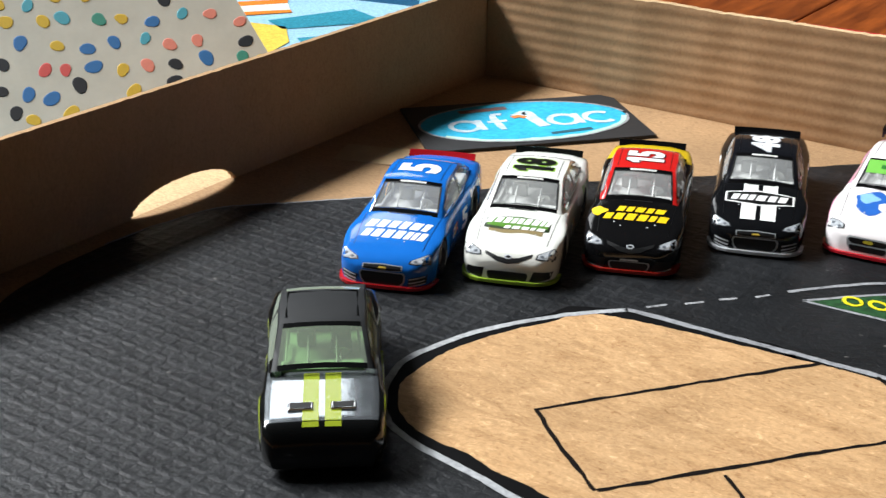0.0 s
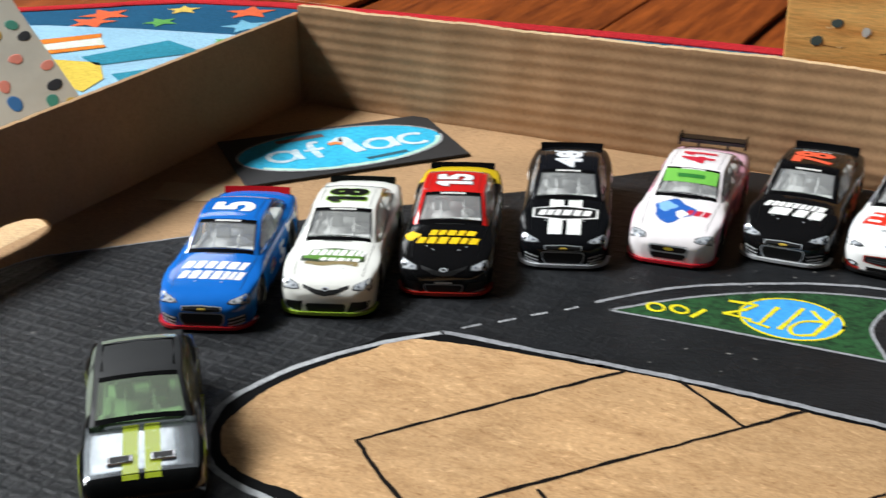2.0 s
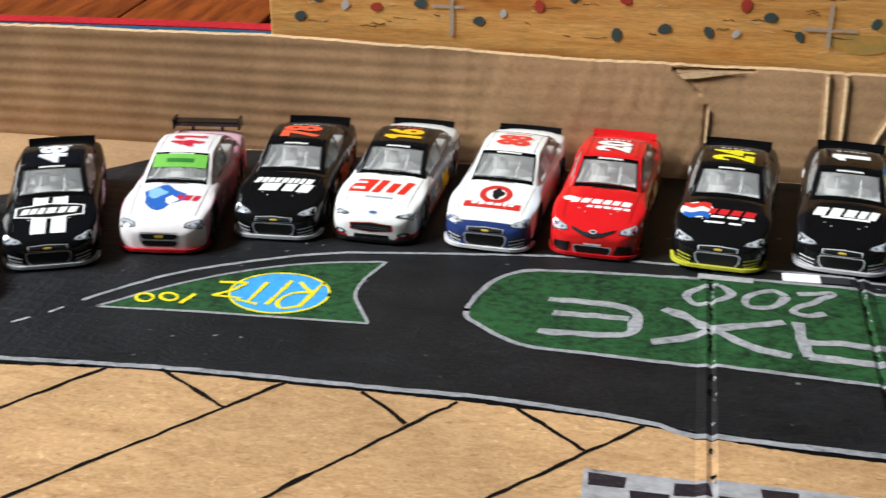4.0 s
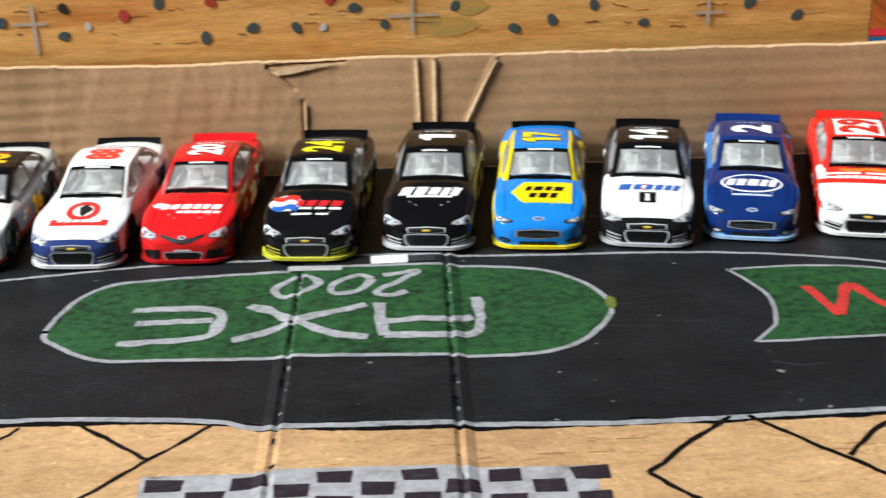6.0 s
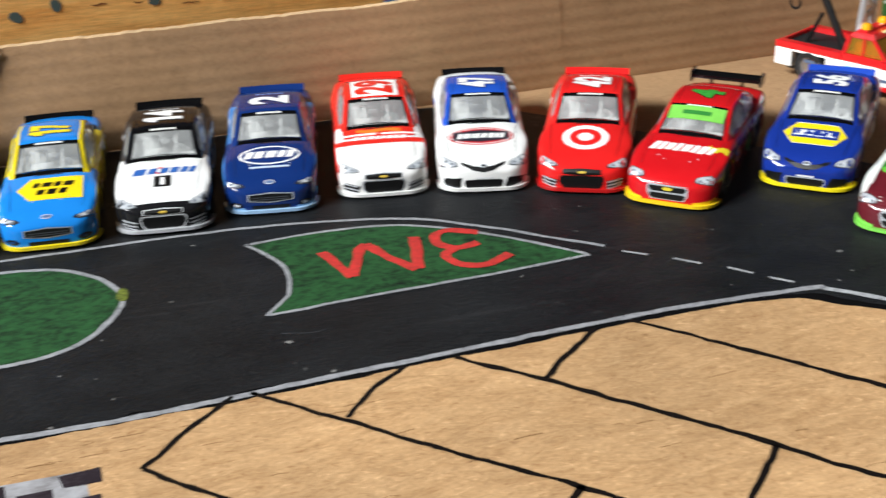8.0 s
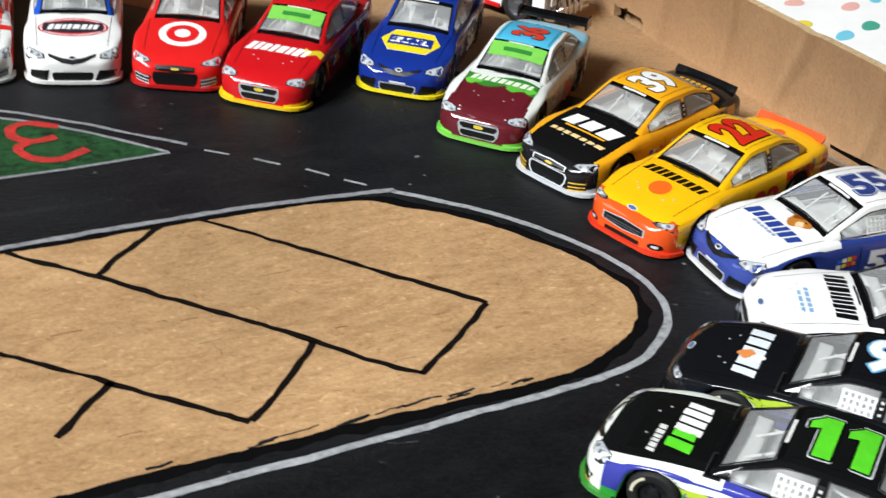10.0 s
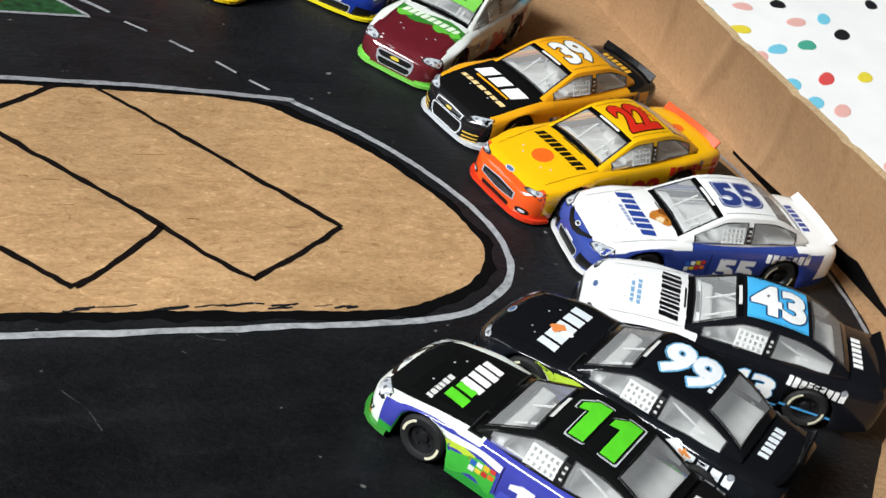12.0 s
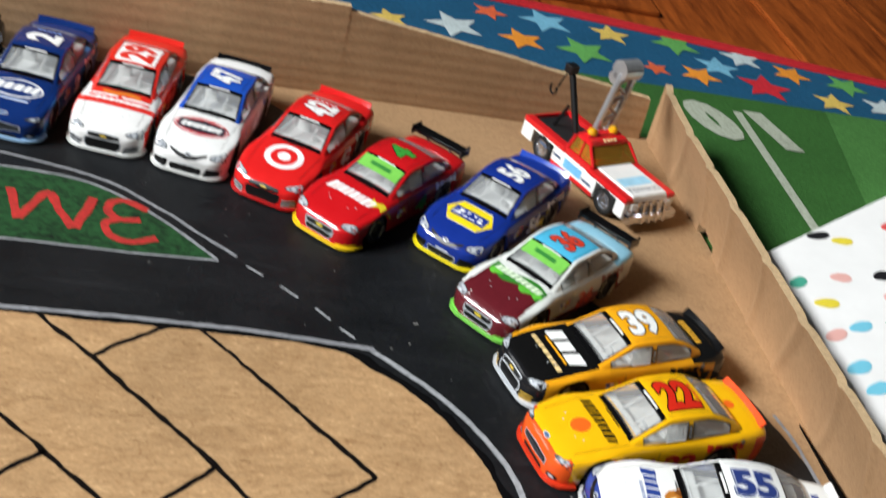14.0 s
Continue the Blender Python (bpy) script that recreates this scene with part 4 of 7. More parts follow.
    strip = [(x0 + 0.001, y0), (0.412, y0 - 0.0012), (0.4655, y0 - 0.0035), (0.4670, y0 - 0.0415), (x0 + 0.0015, y0 - 0.0400)]
    part("start_strip", fold(flat(strip, Z_FILL)), crayon("silver_crayon", "#a9a9ac", "#4c4440", 0.48, 150), b, "grey pencilled strip")
    rnd = random.Random(3)
    for i in range(11):
        for j in range(8):
            if (i + j) % 2 == 0:
                cx, cy = x0 + 0.002 + s * (i + 0.5), y0 - 0.0018 - s * 0.5 * (j + 0.5) - 0.0002 * i
                q = [(cx + a * s * 0.42 + rnd.uniform(-0.0007, 0.0007), cy + d * s * 0.25 + rnd.uniform(-0.0005, 0.0005)) for a, d in ((-1, -1), (1, -1), (1, 1), (-1, 1))]
                part("dark_square", fold(flat(q, Z_LINE)), crayon("dark_crayon", "#231a20", "#4a444a", 0.35), b)

    def field(name, shape, line, label):
        part(name, fold(flat(shape, Z_FILL)), GREEN, b, label)
        part("border", fold(ribbon(shape + shape[:2], line, Z_LINE)), PENCIL_GREY, b)
    # hair-thin scratches in the black
    for k, pts in enumerate(SCRATCHES):
        part("scratch", fold(ribbon(spline(pts, 0.001, False, 0.0002, k), 0.00028, Z_BLACK + 0.00006, wobble=0.7, seed=k)), crayon("scratched_paint", "#55565a", "#17181a", 0.55, 700), b)
    # three green fields between the lanes
    shape = spline([(0.207, -0.138), (0.226, -0.119), (0.246, -0.105), (0.264, -0.097), (0.286, -0.092)], 0.002, False, 0.0002, 4) + spline([(0.282, -0.105), (0.282, -0.117), (0.290, -0.134)], 0.002, False, 0.0002, 5) + spline([(0.264, -0.135), (0.237, -0.136), (0.2105, -0.138)], 0.002, False, 0.0002, 6)
    field("green_field", shape, 0.0012, "dark green crayon field with a blue disc")
    shape = spline([(0.317, -0.121), (0.321, -0.102), (0.330, -0.091), (0.347, -0.088), (0.389, -0.086), (0.435, -0.087), (0.463, -0.092), (0.477, -0.104), (0.482, -0.119), (0.476, -0.133), (0.462, -0.144), (0.434, -0.145), (0.389, -0.142), (0.355, -0.140), (0.335, -0.138), (0.321, -0.128)], 0.002, True, 0.0003, 9)
    field("green_field", shape, 0.0017, "long dark green crayon field")
    shape = spline([(0.5209, -0.0978), (0.5424, -0.0970), (0.5638, -0.1001), (0.5793, -0.1079), (0.5975, -0.1236), (0.6146, -0.1427)], 0.002, False, 0.0002, 10) + spline([(0.5843, -0.1438), (0.5503, -0.1434), (0.5183, -0.1441)], 0.002, False, 0.0002, 11) + spline([(0.5262, -0.1345), (0.5288, -0.1239), (0.5284, -0.1142), (0.5228, -0.1007)], 0.002, False, 0.0002, 12)
    field("green_field", shape, 0.0013, "dark green crayon field with red strokes")
    # coloured disc and yellow strokes
    disc = [(0.2585 + 0.0155 * math.cos(a), -0.1195 + 0.0135 * math.sin(a)) for a in np.linspace(0, 2 * math.pi, 40)[:-1]]
    part("blue_disc", flat(disc, Z_LINE), BLUE, b)
    part("disc_border", ribbon(disc + disc[:2], 0.0009, Z_TOP), YELLOW, b)
    for k, pts in enumerate((((0.2705, -0.1105), (0.2690, -0.1170), (0.2670, -0.1280)), ((0.2630, -0.1115), (0.2675, -0.1170)), ((0.2690, -0.1170), (0.2625, -0.1195), (0.2598, -0.1255), (0.2618, -0.1295), (0.2665, -0.1275)), ((0.2602, -0.1110), (0.2570, -0.1280)), ((0.2530, -0.1135), (0.2508, -0.1270)), ((0.2470, -0.1265), (0.2542, -0.1282)), ((0.2380, -0.1160), (0.2470, -0.1150)), ((0.2470, -0.1150), (0.2438, -0.1205), (0.2390, -0.1250)), ((0.2390, -0.1250), (0.2480, -0.1255)))):
        part("yellow_stroke", ribbon(spline(pts, 0.001, False, 0.0002, 3), 0.0014, Z_TOP + k * 0.00001, wobble=0.3), YELLOW, b)
    for cx, cy in ((0.2190, -0.1300), (0.2262, -0.1283)):
        part("number", ribbon([(cx + 0.0027 * math.cos(t) - 0.0006 * math.sin(t), cy + 0.0025 * math.sin(t)) for t in np.linspace(0, 6.4, 18)], 0.0012, Z_TOP, wobble=0.3), YELLOW, b)
    part("number", ribbon([(0.2334, -0.1250), (0.2310, -0.1318)], 0.0015, Z_TOP), YELLOW, b)
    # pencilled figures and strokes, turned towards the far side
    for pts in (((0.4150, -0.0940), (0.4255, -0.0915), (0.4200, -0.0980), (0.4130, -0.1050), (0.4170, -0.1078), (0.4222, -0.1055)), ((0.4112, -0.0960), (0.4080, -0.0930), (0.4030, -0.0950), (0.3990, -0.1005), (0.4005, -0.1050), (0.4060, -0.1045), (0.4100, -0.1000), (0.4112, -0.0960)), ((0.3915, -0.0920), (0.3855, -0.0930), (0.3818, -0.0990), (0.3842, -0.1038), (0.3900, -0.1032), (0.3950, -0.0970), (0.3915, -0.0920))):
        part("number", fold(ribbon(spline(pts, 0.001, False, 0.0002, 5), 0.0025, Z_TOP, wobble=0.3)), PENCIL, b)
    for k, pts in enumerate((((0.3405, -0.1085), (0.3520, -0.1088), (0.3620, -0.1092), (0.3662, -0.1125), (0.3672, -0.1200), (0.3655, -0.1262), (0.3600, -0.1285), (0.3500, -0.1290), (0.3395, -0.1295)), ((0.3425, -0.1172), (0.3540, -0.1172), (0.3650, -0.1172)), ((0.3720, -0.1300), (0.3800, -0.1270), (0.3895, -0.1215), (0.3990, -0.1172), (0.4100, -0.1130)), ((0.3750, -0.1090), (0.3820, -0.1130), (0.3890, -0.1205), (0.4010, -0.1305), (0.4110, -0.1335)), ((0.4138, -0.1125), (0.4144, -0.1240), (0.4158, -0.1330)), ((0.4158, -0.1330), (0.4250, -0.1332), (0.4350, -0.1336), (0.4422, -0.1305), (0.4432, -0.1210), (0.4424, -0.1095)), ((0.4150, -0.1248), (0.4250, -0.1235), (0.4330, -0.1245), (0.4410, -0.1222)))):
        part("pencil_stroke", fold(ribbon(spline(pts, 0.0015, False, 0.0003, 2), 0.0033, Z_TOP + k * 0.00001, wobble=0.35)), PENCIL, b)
    part("yellow_smear", flat([(0.4822 + 0.0017 * math.cos(a) * (1 + 0.2 * math.sin(2 * a)), -0.1165 + 0.0042 * math.sin(a)) for a in np.linspace(0, 2 * math.pi, 24)[:-1]], Z_LINE + 0.00004), crayon("yellow_green_smear", "#7f8a34", "#23281a", 0.56, 700), b)
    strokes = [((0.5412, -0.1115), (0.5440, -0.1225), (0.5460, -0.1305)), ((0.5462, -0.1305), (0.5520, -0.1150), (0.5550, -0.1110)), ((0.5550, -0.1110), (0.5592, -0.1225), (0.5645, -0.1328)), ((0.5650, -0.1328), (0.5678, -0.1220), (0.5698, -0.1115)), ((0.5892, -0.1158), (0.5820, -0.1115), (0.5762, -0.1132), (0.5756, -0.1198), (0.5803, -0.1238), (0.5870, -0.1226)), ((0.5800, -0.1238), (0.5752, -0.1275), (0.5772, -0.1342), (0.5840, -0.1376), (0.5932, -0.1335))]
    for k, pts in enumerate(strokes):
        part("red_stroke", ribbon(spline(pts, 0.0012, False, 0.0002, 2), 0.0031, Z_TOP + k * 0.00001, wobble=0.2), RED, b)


race_track(CARTON)


def black_plate():
    p = thing("sign_card", pose(0.0525, -0.0495, 0.0003, 0, 0, 49.0), "black card sign with a pencilled blue oval, on the box bottom", "sign")
    part("card", box(bmesh.new(), -0.0465, 0.0465, -0.0278, 0.0278, 0, 0.0011, 0.0002), plain("black_card", "#1a1a1c", 0.6, grain=300, depth=0.25), p)
    oval = [(0.0438 * math.cos(a), 0.0245 * math.sin(a)) for a in np.linspace(0, 2 * math.pi, 60)[:-1]]
    part("blue_oval", flat(oval, 0.00125), CYAN, p)
    part("border", ribbon(oval + oval[:2], 0.0012, 0.00135), PENCIL, p)
    part("pale_green_rim", ribbon([(0.0425 * math.cos(a), 0.0228 * math.sin(a)) for a in np.linspace(3.7, 6.2, 30)], 0.0028, 0.0013, wobble=0.5), plain("pale_green_pencil", "#a8cdbb", 0.75, grain=400, depth=0.3), p)
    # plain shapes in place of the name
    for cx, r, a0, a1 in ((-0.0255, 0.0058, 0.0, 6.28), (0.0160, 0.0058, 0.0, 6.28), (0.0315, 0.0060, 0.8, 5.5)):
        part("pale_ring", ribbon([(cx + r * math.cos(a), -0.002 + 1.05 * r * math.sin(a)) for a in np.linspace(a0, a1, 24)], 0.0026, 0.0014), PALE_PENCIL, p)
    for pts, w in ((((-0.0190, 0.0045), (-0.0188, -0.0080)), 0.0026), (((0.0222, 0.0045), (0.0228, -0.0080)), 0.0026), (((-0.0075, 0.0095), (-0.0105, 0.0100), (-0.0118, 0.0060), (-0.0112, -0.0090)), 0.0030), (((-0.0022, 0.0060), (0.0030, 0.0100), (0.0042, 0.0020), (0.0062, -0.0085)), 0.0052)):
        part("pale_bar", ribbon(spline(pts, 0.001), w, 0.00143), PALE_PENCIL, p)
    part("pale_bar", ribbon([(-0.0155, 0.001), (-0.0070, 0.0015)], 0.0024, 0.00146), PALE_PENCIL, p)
    part("orange_mark", ribbon([(-0.004, 0.0045), (-0.001, 0.006), (0.0015, 0.0035)], 0.003, 0.00148), plain("orange_ink", "#d9793a", 0.7), p)
    part("brown_bar", ribbon([(-0.024, 0.0155), (-0.003, 0.0175)], 0.0042, 0.0014), crayon("brown_ink", "#8a5236", "#2a6a80", 0.5), p)
    part("dark_bar", ribbon([(0.006, -0.0175), (0.024, -0.0150)], 0.0024, 0.0014), plain("teal_ink", "#12505e", 0.7), p)


black_plate()


def small_bits():
    t = part("sticky_tape", box(bmesh.new(), -0.019, 0.019, -0.009, 0.009, 0, 0.0001), plain("clear_tape", "#b89d7a", 0.16, grain=90, depth=0.12))
    t.matrix_basis = pose(0.031, -0.113, 0.0002, 0, 0, 20)
    tagged(t, "strip of clear sticky tape on the box bottom", "tape")
    t = thing("paper_label", pose(0.4175, -0.0825, 0.0014, 0, 0, 1), "small white paper label on the track edge", "label")
    part("paper", box(bmesh.new(), -0.0065, 0.0050, -0.0030, 0.0026, 0, 0.0003), plain("white_paper", "#eeeeea", 0.7), t)
    part("dark_end", box(bmesh.new(), 0.0052, 0.0140, -0.0028, 0.0018, 0, 0.0003), plain("dark_ink", "#26262a", 0.6), t)

    t = part("grey_tape", box(bmesh.new(), -0.0085, 0.0085, -0.0017, 0.0017, 0, 0.0002), crayon("scuffed_tape", "#a9a9a8", "#6a6a68", 0.42))
    t.matrix_basis = pose(0.3935, -0.0868, 0.0013, 0, 0, -3)
    tagged(t, "short strip of scuffed grey tape on the track", "tape")


small_bits()

# ---- toy stock cars ----
from mathutils.bvhtree import BVHTree

LEN_X = [-38.5, -37.6, -36, -33, -30, -28.2, -27.2, -25.5, -23.4, -21.2, -19, -16.9, -15.2, -14.2, -10, -5, 0, 5, 10, 14, 15.4, 16.6, 18.2, 20.3, 22.5, 24.7, 26.8, 28.4, 29.6, 31.5, 33.2, 34.8, 36.2, 37.4, 38.1, 38.5]
AXLES, ARCH = (22.5, -21.2), 6.5


def half_width(x):
    return float(np.interp(x, [-38.5, -37.6, -35, -30, -20, 10, 24, 29, 32, 34.5, 36.5, 37.8, 38.5], [12.4, 13.6, 14.4, 15.0, 15.3, 15.1, 15.2, 15.1, 14.8, 14.1, 12.6, 10.6, 8.4]))


def top_height(x):
    return float(np.interp(x, [-38.5, -36.5, -30, -24, 8, 14, 22, 29, 32.5, 35, 36.8, 37.8, 38.5], [15.4, 16.6, 16.4, 16.0, 15.3, 15.0, 13.6, 12.0, 11.2, 10.4, 9.5, 8.6, 7.5]))


def edge_height(x):
    return float(np.interp(x, [-38.5, -36, -26, 0, 12, 22, 28, 32, 35, 37, 38.5], [14.2, 15.1, 15.0, 14.0, 13.8, 12.8, 11.6, 10.7, 9.6, 8.3, 6.8]))


def low_edge(x):
    z = float(np.interp(x, [-38.5, -34, -28, 30, 34, 38.5], [4.6, 3.2, 2.2, 2.0, 1.6, 1.5]))
    for a in AXLES:
        if abs(x - a) < ARCH:
            z = max(z, 5.6 + math.sqrt(ARCH ** 2 - (x - a) ** 2) * 0.98)
    return z


HOOD, FENDER, SIDE, SILL, NOSE, LIP, DECK, TAIL, PILLAR, ROOF, RAIL, BANNER = range(12)


def body_mesh():
    """The cast body: a loft from tail to nose with cut-out wheel arches, and the cabin frame over it."""
    bm = bmesh.new()
    rows = []
    for x in LEN_X:
        w, t, s, b = half_width(x), top_height(x), edge_height(x), low_edge(x)
        half = [(w * 0.965, b), (w * 0.992, b + (s - b) * 0.22), (w, b + (s - b) * 0.48), (w * 0.992, b + (s - b) * 0.74), (w * 0.965, b + (s - b) * 0.92), (w * 0.915, s + 0.15), (w * 0.82, s + (t - s) * 0.42), (w * 0.56, s + (t - s) * 0.82), (w * 0.28, s + (t - s) * 0.96)]
        ring = [(y, z) for y, z in half] + [(0, t)] + [(-y, z) for y, z in half[::-1]]
        rows.append([bm.verts.new((x * MM, y * MM, z * MM)) for y, z in ring])
    n = len(rows[0])
    for i in range(len(rows) - 1):
        xm = (LEN_X[i] + LEN_X[i + 1]) / 2
        for k in range(n - 1):
            j = min(k, n - 2 - k)
            if j >= 6 and -26.5 < xm < 12:
                continue
            f = bm.faces.new((rows[i][k], rows[i + 1][k], rows[i + 1][k + 1], rows[i][k + 1]))
            if xm > (35.6 if j >= 6 else 33.6):
                f.material_index = LIP if j == 0 else NOSE
            elif j >= 6:
                f.material_index = HOOD if xm > 8 else DECK
            elif j >= 4:
                f.material_index = FENDER if xm > 8 else (DECK if xm < -24 else SIDE)
            elif j == 0:
                f.material_index = SILL
            else:
                f.material_index = SIDE if xm > -33 else TAIL
    bm.faces.new(rows[0]).material_index = TAIL
    bm.faces.new(rows[-1][::-1]).material_index = NOSE
    return bm


CABIN_X = [13.4, 12.0, 9.5, 7.0, 4.4, 2.6, 1.2, 0.0, -3.0, -6.2, -7.8, -11.0, -13.8, -15.0, -16.2, -19.5, -23.0, -26.0, -27.6]


def cabin_rows():
    rows = []
    for x in CABIN_X:
        base = float(np.interp(x, [-28, -20, 0, 13.4], [15.8, 15.0, 14.1, 13.9]))
        top = float(np.interp(x, [-27.6, -21, -15.4, -12, -7, -2, 0.6, 2.0, 13.4], [16.6, 20.0, 21.7, 22.0, 22.0, 21.75, 21.3, 20.6, 14.3]))
        wb = float(np.interp(x, [-27.6, -20, -8, 4, 13.4], [11.6, 12.9, 13.6, 13.5, 12.7]))
        wt = float(np.interp(x, [-27.6, -15.4, -8, 0.6, 13.4], [10.9, 10.2, 10.6, 10.3, 12.0]))
        crown = 0.55 if -16 < x < 2 else 0.75
        mix = lambda a, b, k: a + (b - a) * k
        half = [(wb, base - 0.6), (mix(wb, wt, 0.10), mix(base, top, 0.10)), (mix(wb, wt, 0.48) + 0.25, mix(base, top, 0.5)), (mix(wb, wt, 0.84), mix(base, top, 0.86)), (wt, top), (wt * 0.90, top + crown * 0.3), (wt * 0.5, top + crown * 0.8)]
        rows.append([(x, y, z) for y, z in half] + [(x, 0, top + crown)] + [(x, -y, z) for y, z in half[::-1]])
    return rows


def cabin_meshes():
    """The cabin's painted frame and, by name, its panes."""
    rows = cabin_rows()
    n = len(rows[0])
    out = {k: bmesh.new() for k in ("frame", "windshield", "rear_window", "side_window", "side_window_right", "quarter_window", "quarter_window_right", "inner")}
    verts = {}

    def vert(key, i, k):
        if (key, i, k) not in verts:
            x, y, z = rows[i][k]
            s = 0.94 if key == "inner" else 1.0
            verts[key, i, k] = out[key].verts.new((x * MM, y * s * MM, (z - (0.5 if key == "inner" else 0)) * MM))
        return verts[key, i, k]
    for i in range(len(rows) - 1):
        xm = (CABIN_X[i] + CABIN_X[i + 1]) / 2
        for k in range(n - 1):
            j = min(k, n - 2 - k)
            key, idx = "frame", PILLAR
            if j in (1, 2):
                if -6.2 < xm < 8.3:
                    key = "side_window" if k < n // 2 else "side_window_right"
                elif -22.9 < xm < -7.8:
                    key = "quarter_window" if k < n // 2 else "quarter_window_right"
            elif j in (3, 4):
                idx = RAIL
            elif j >= 5:
                if 2.6 < xm < 12.0:
                    key = "windshield"
                elif 1.2 < xm < 2.6:
                    idx = BANNER
                elif -26.0 < xm < -16.2:
                    key = "rear_window"
                elif -16.2 < xm < 1.2:
                    idx = ROOF
                else:
                    idx = DECK if xm < 0 else BANNER
            f = out[key].faces.new((vert(key, i, k), vert(key, i, k + 1), vert(key, i + 1, k + 1), vert(key, i + 1, k)))
            if key == "frame":
                f.material_index = idx
    return out


def trim_mesh(pane, width, lift):
    """A thin dark gasket round the edge of a pane."""
    bm = bmesh.new()
    pane.normal_update()
    edges = [e for e in pane.edges if e.is_boundary]
    mid = sum((v.co for v in pane.verts), Vector()) / len(pane.verts)
    made = {}
    for e in edges:
        for v in e.verts:
            if v not in made:
                n = v.normal.copy()
                if n.dot(mid - Vector((-0.006, 0, 0.012))) < 0:
                    n.negate()
                far = (mid - v.co)
                step = far.normalized() * min(width, far.length * 0.4)
                made[v] = (bm.verts.new(v.co + n * lift), bm.verts.new(v.co + step + n * lift))
    for e in edges:
        (a, b), (c, d) = made[e.verts[0]], made[e.verts[1]]
        bm.faces.new((a, c, d, b))
    return bm


def interior_mesh():
    """Floor, dashboard, seat, steering wheel and roll cage, moulded in one."""
    bm = bmesh.new()
    u = MM
    box(bm, -25 * u, 12.5 * u, -12.2 * u, 12.2 * u, 9.5 * u, 11.4 * u)
    box(bm, 6.6 * u, 11.4 * u, -11.3 * u, 11.3 * u, 11.0 * u, 14.6 * u, 0.7 * u)
    box(bm, -25.4 * u, -15.0 * u, -11.2 * u, 11.2 * u, 11.0 * u, 15.2 * u, 0.8 * u)
    box(bm, -8.6 * u, -6.4 * u, -7.6 * u, -2.2 * u, 11.0 * u, 15.6 * u, 0.8 * u)
    box(bm, -7.5 * u, -2.0 * u, 2.0 * u, 8.0 * u, 11.0 * u, 13.0 * u, 0.6 * u)
    box(bm, -8.6 * u, -6.4 * u, 2.2 * u, 7.8 * u, 11.0 * u, 18.3 * u, 0.8 * u)
    for y in (10.2, -10.2):
        rod(bm, (-8 * u, y * u, 11 * u), (-8 * u, y * 0.9 * u, 19 * u), 0.32 * u, 6)
        rod(bm, (-8 * u, y * 0.9 * u, 18.6 * u), (-22 * u, y * 0.8 * u, 13.5 * u), 0.32 * u, 6)
        rod(bm, (-7 * u, y * u, 13.6 * u), (8 * u, y * u, 12.8 * u), 0.32 * u, 6)
    rod(bm, (-8 * u, -9.2 * u, 18.8 * u), (-8 * u, 9.2 * u, 18.8 * u), 0.32 * u, 6)
    for y in (3.9, -3.9):
        rod(bm, (11.4 * u, y * u, 12.6 * u), (2.0 * u, y * u, 18.7 * u), 0.3 * u, 6)
    m = pose(4.6 * u, 5 * u, 15.4 * u, 0, -62, 0)
    bmesh.ops.create_circle(bm, cap_ends=True, segments=14, radius=2.2 * u, matrix=m)
    rod(bm, (4.6 * u, 5 * u, 15.4 * u), (8 * u, 5 * u, 13.6 * u), 0.4 * u, 6)
    return bm


def net_mesh():
    """The square-holed net in the driver's window."""
    bm = bmesh.new()
    u = MM

    def place(a, b):
        x = -5.6 + 6.6 * a
        base, top = 14.4, 19.6
        z = base + (top - base) * (0.12 + 0.72 * b)
        return Vector((x * u, (13.2 - (z - base) * 0.53 + 0.25) * u, z * u))
    for k in range(6):
        bmesh.ops.create_cube(bm, size=1, matrix=Matrix.Translation(place(k / 5, 0.5)) @ (place(k / 5, 1) - place(k / 5, 0)).to_track_quat("Z", "Y").to_matrix().to_4x4() @ Matrix.Diagonal((0.62 * u, 0.2 * u, 4.5 * u, 1)))
    for k in range(4):
        bmesh.ops.create_cube(bm, size=1, matrix=Matrix.Translation(place(0.5, k / 3)) @ Matrix.Diagonal((7.2 * u, 0.25 * u, 0.62 * u, 1)))
    return bm


def tyre_mesh():
    bm = bmesh.new()
    r, w = 5.6, 2.3
    lathe(bm, [(a * MM, b * MM) for a, b in ((3.3, w - 0.3), (3.7, w), (4.9, w), (5.4, w - 0.5), (r, w - 1.1), (r, -w + 1.1), (5.4, -w + 0.5), (4.9, -w), (3.4, -w))], 26)
    return bm


def rim_mesh():
    bm = bmesh.new()
    rings = lathe(bm, [(a * MM, b * MM) for a, b in ((3.45, 2.0), (3.2, 2.05), (2.9, 1.2), (1.5, 1.0), (1.2, 1.6), (0.5, 1.7))], 20)
    bm.faces.new(rings[-1])
    for k in range(5):
        a = 2 * math.pi * k / 5
        bmesh.ops.create_cone(bm, cap_ends=True, segments=6, radius1=0.28 * MM, radius2=0.28 * MM, depth=0.5 * MM, matrix=Matrix.Translation((2.0 * math.cos(a) * MM, 1.2 * MM, 2.0 * math.sin(a) * MM)) @ pose(0, 0, 0, 90))
    return bm


def print_mesh():
    """Two arcs of pale print on a tyre's wall."""
    bm = bmesh.new()
    for mid in (0.5, 3.6):
        rows = [[bm.verts.new((r * math.cos(a) * MM, 2.36 * MM, r * math.sin(a) * MM)) for r in (4.05, 4.65)] for a in np.linspace(mid - 0.55, mid + 0.55, 8)]
        for p, q in zip(rows, rows[1:]):
            bm.faces.new((p[0], q[0], q[1], p[1]))
    return bm


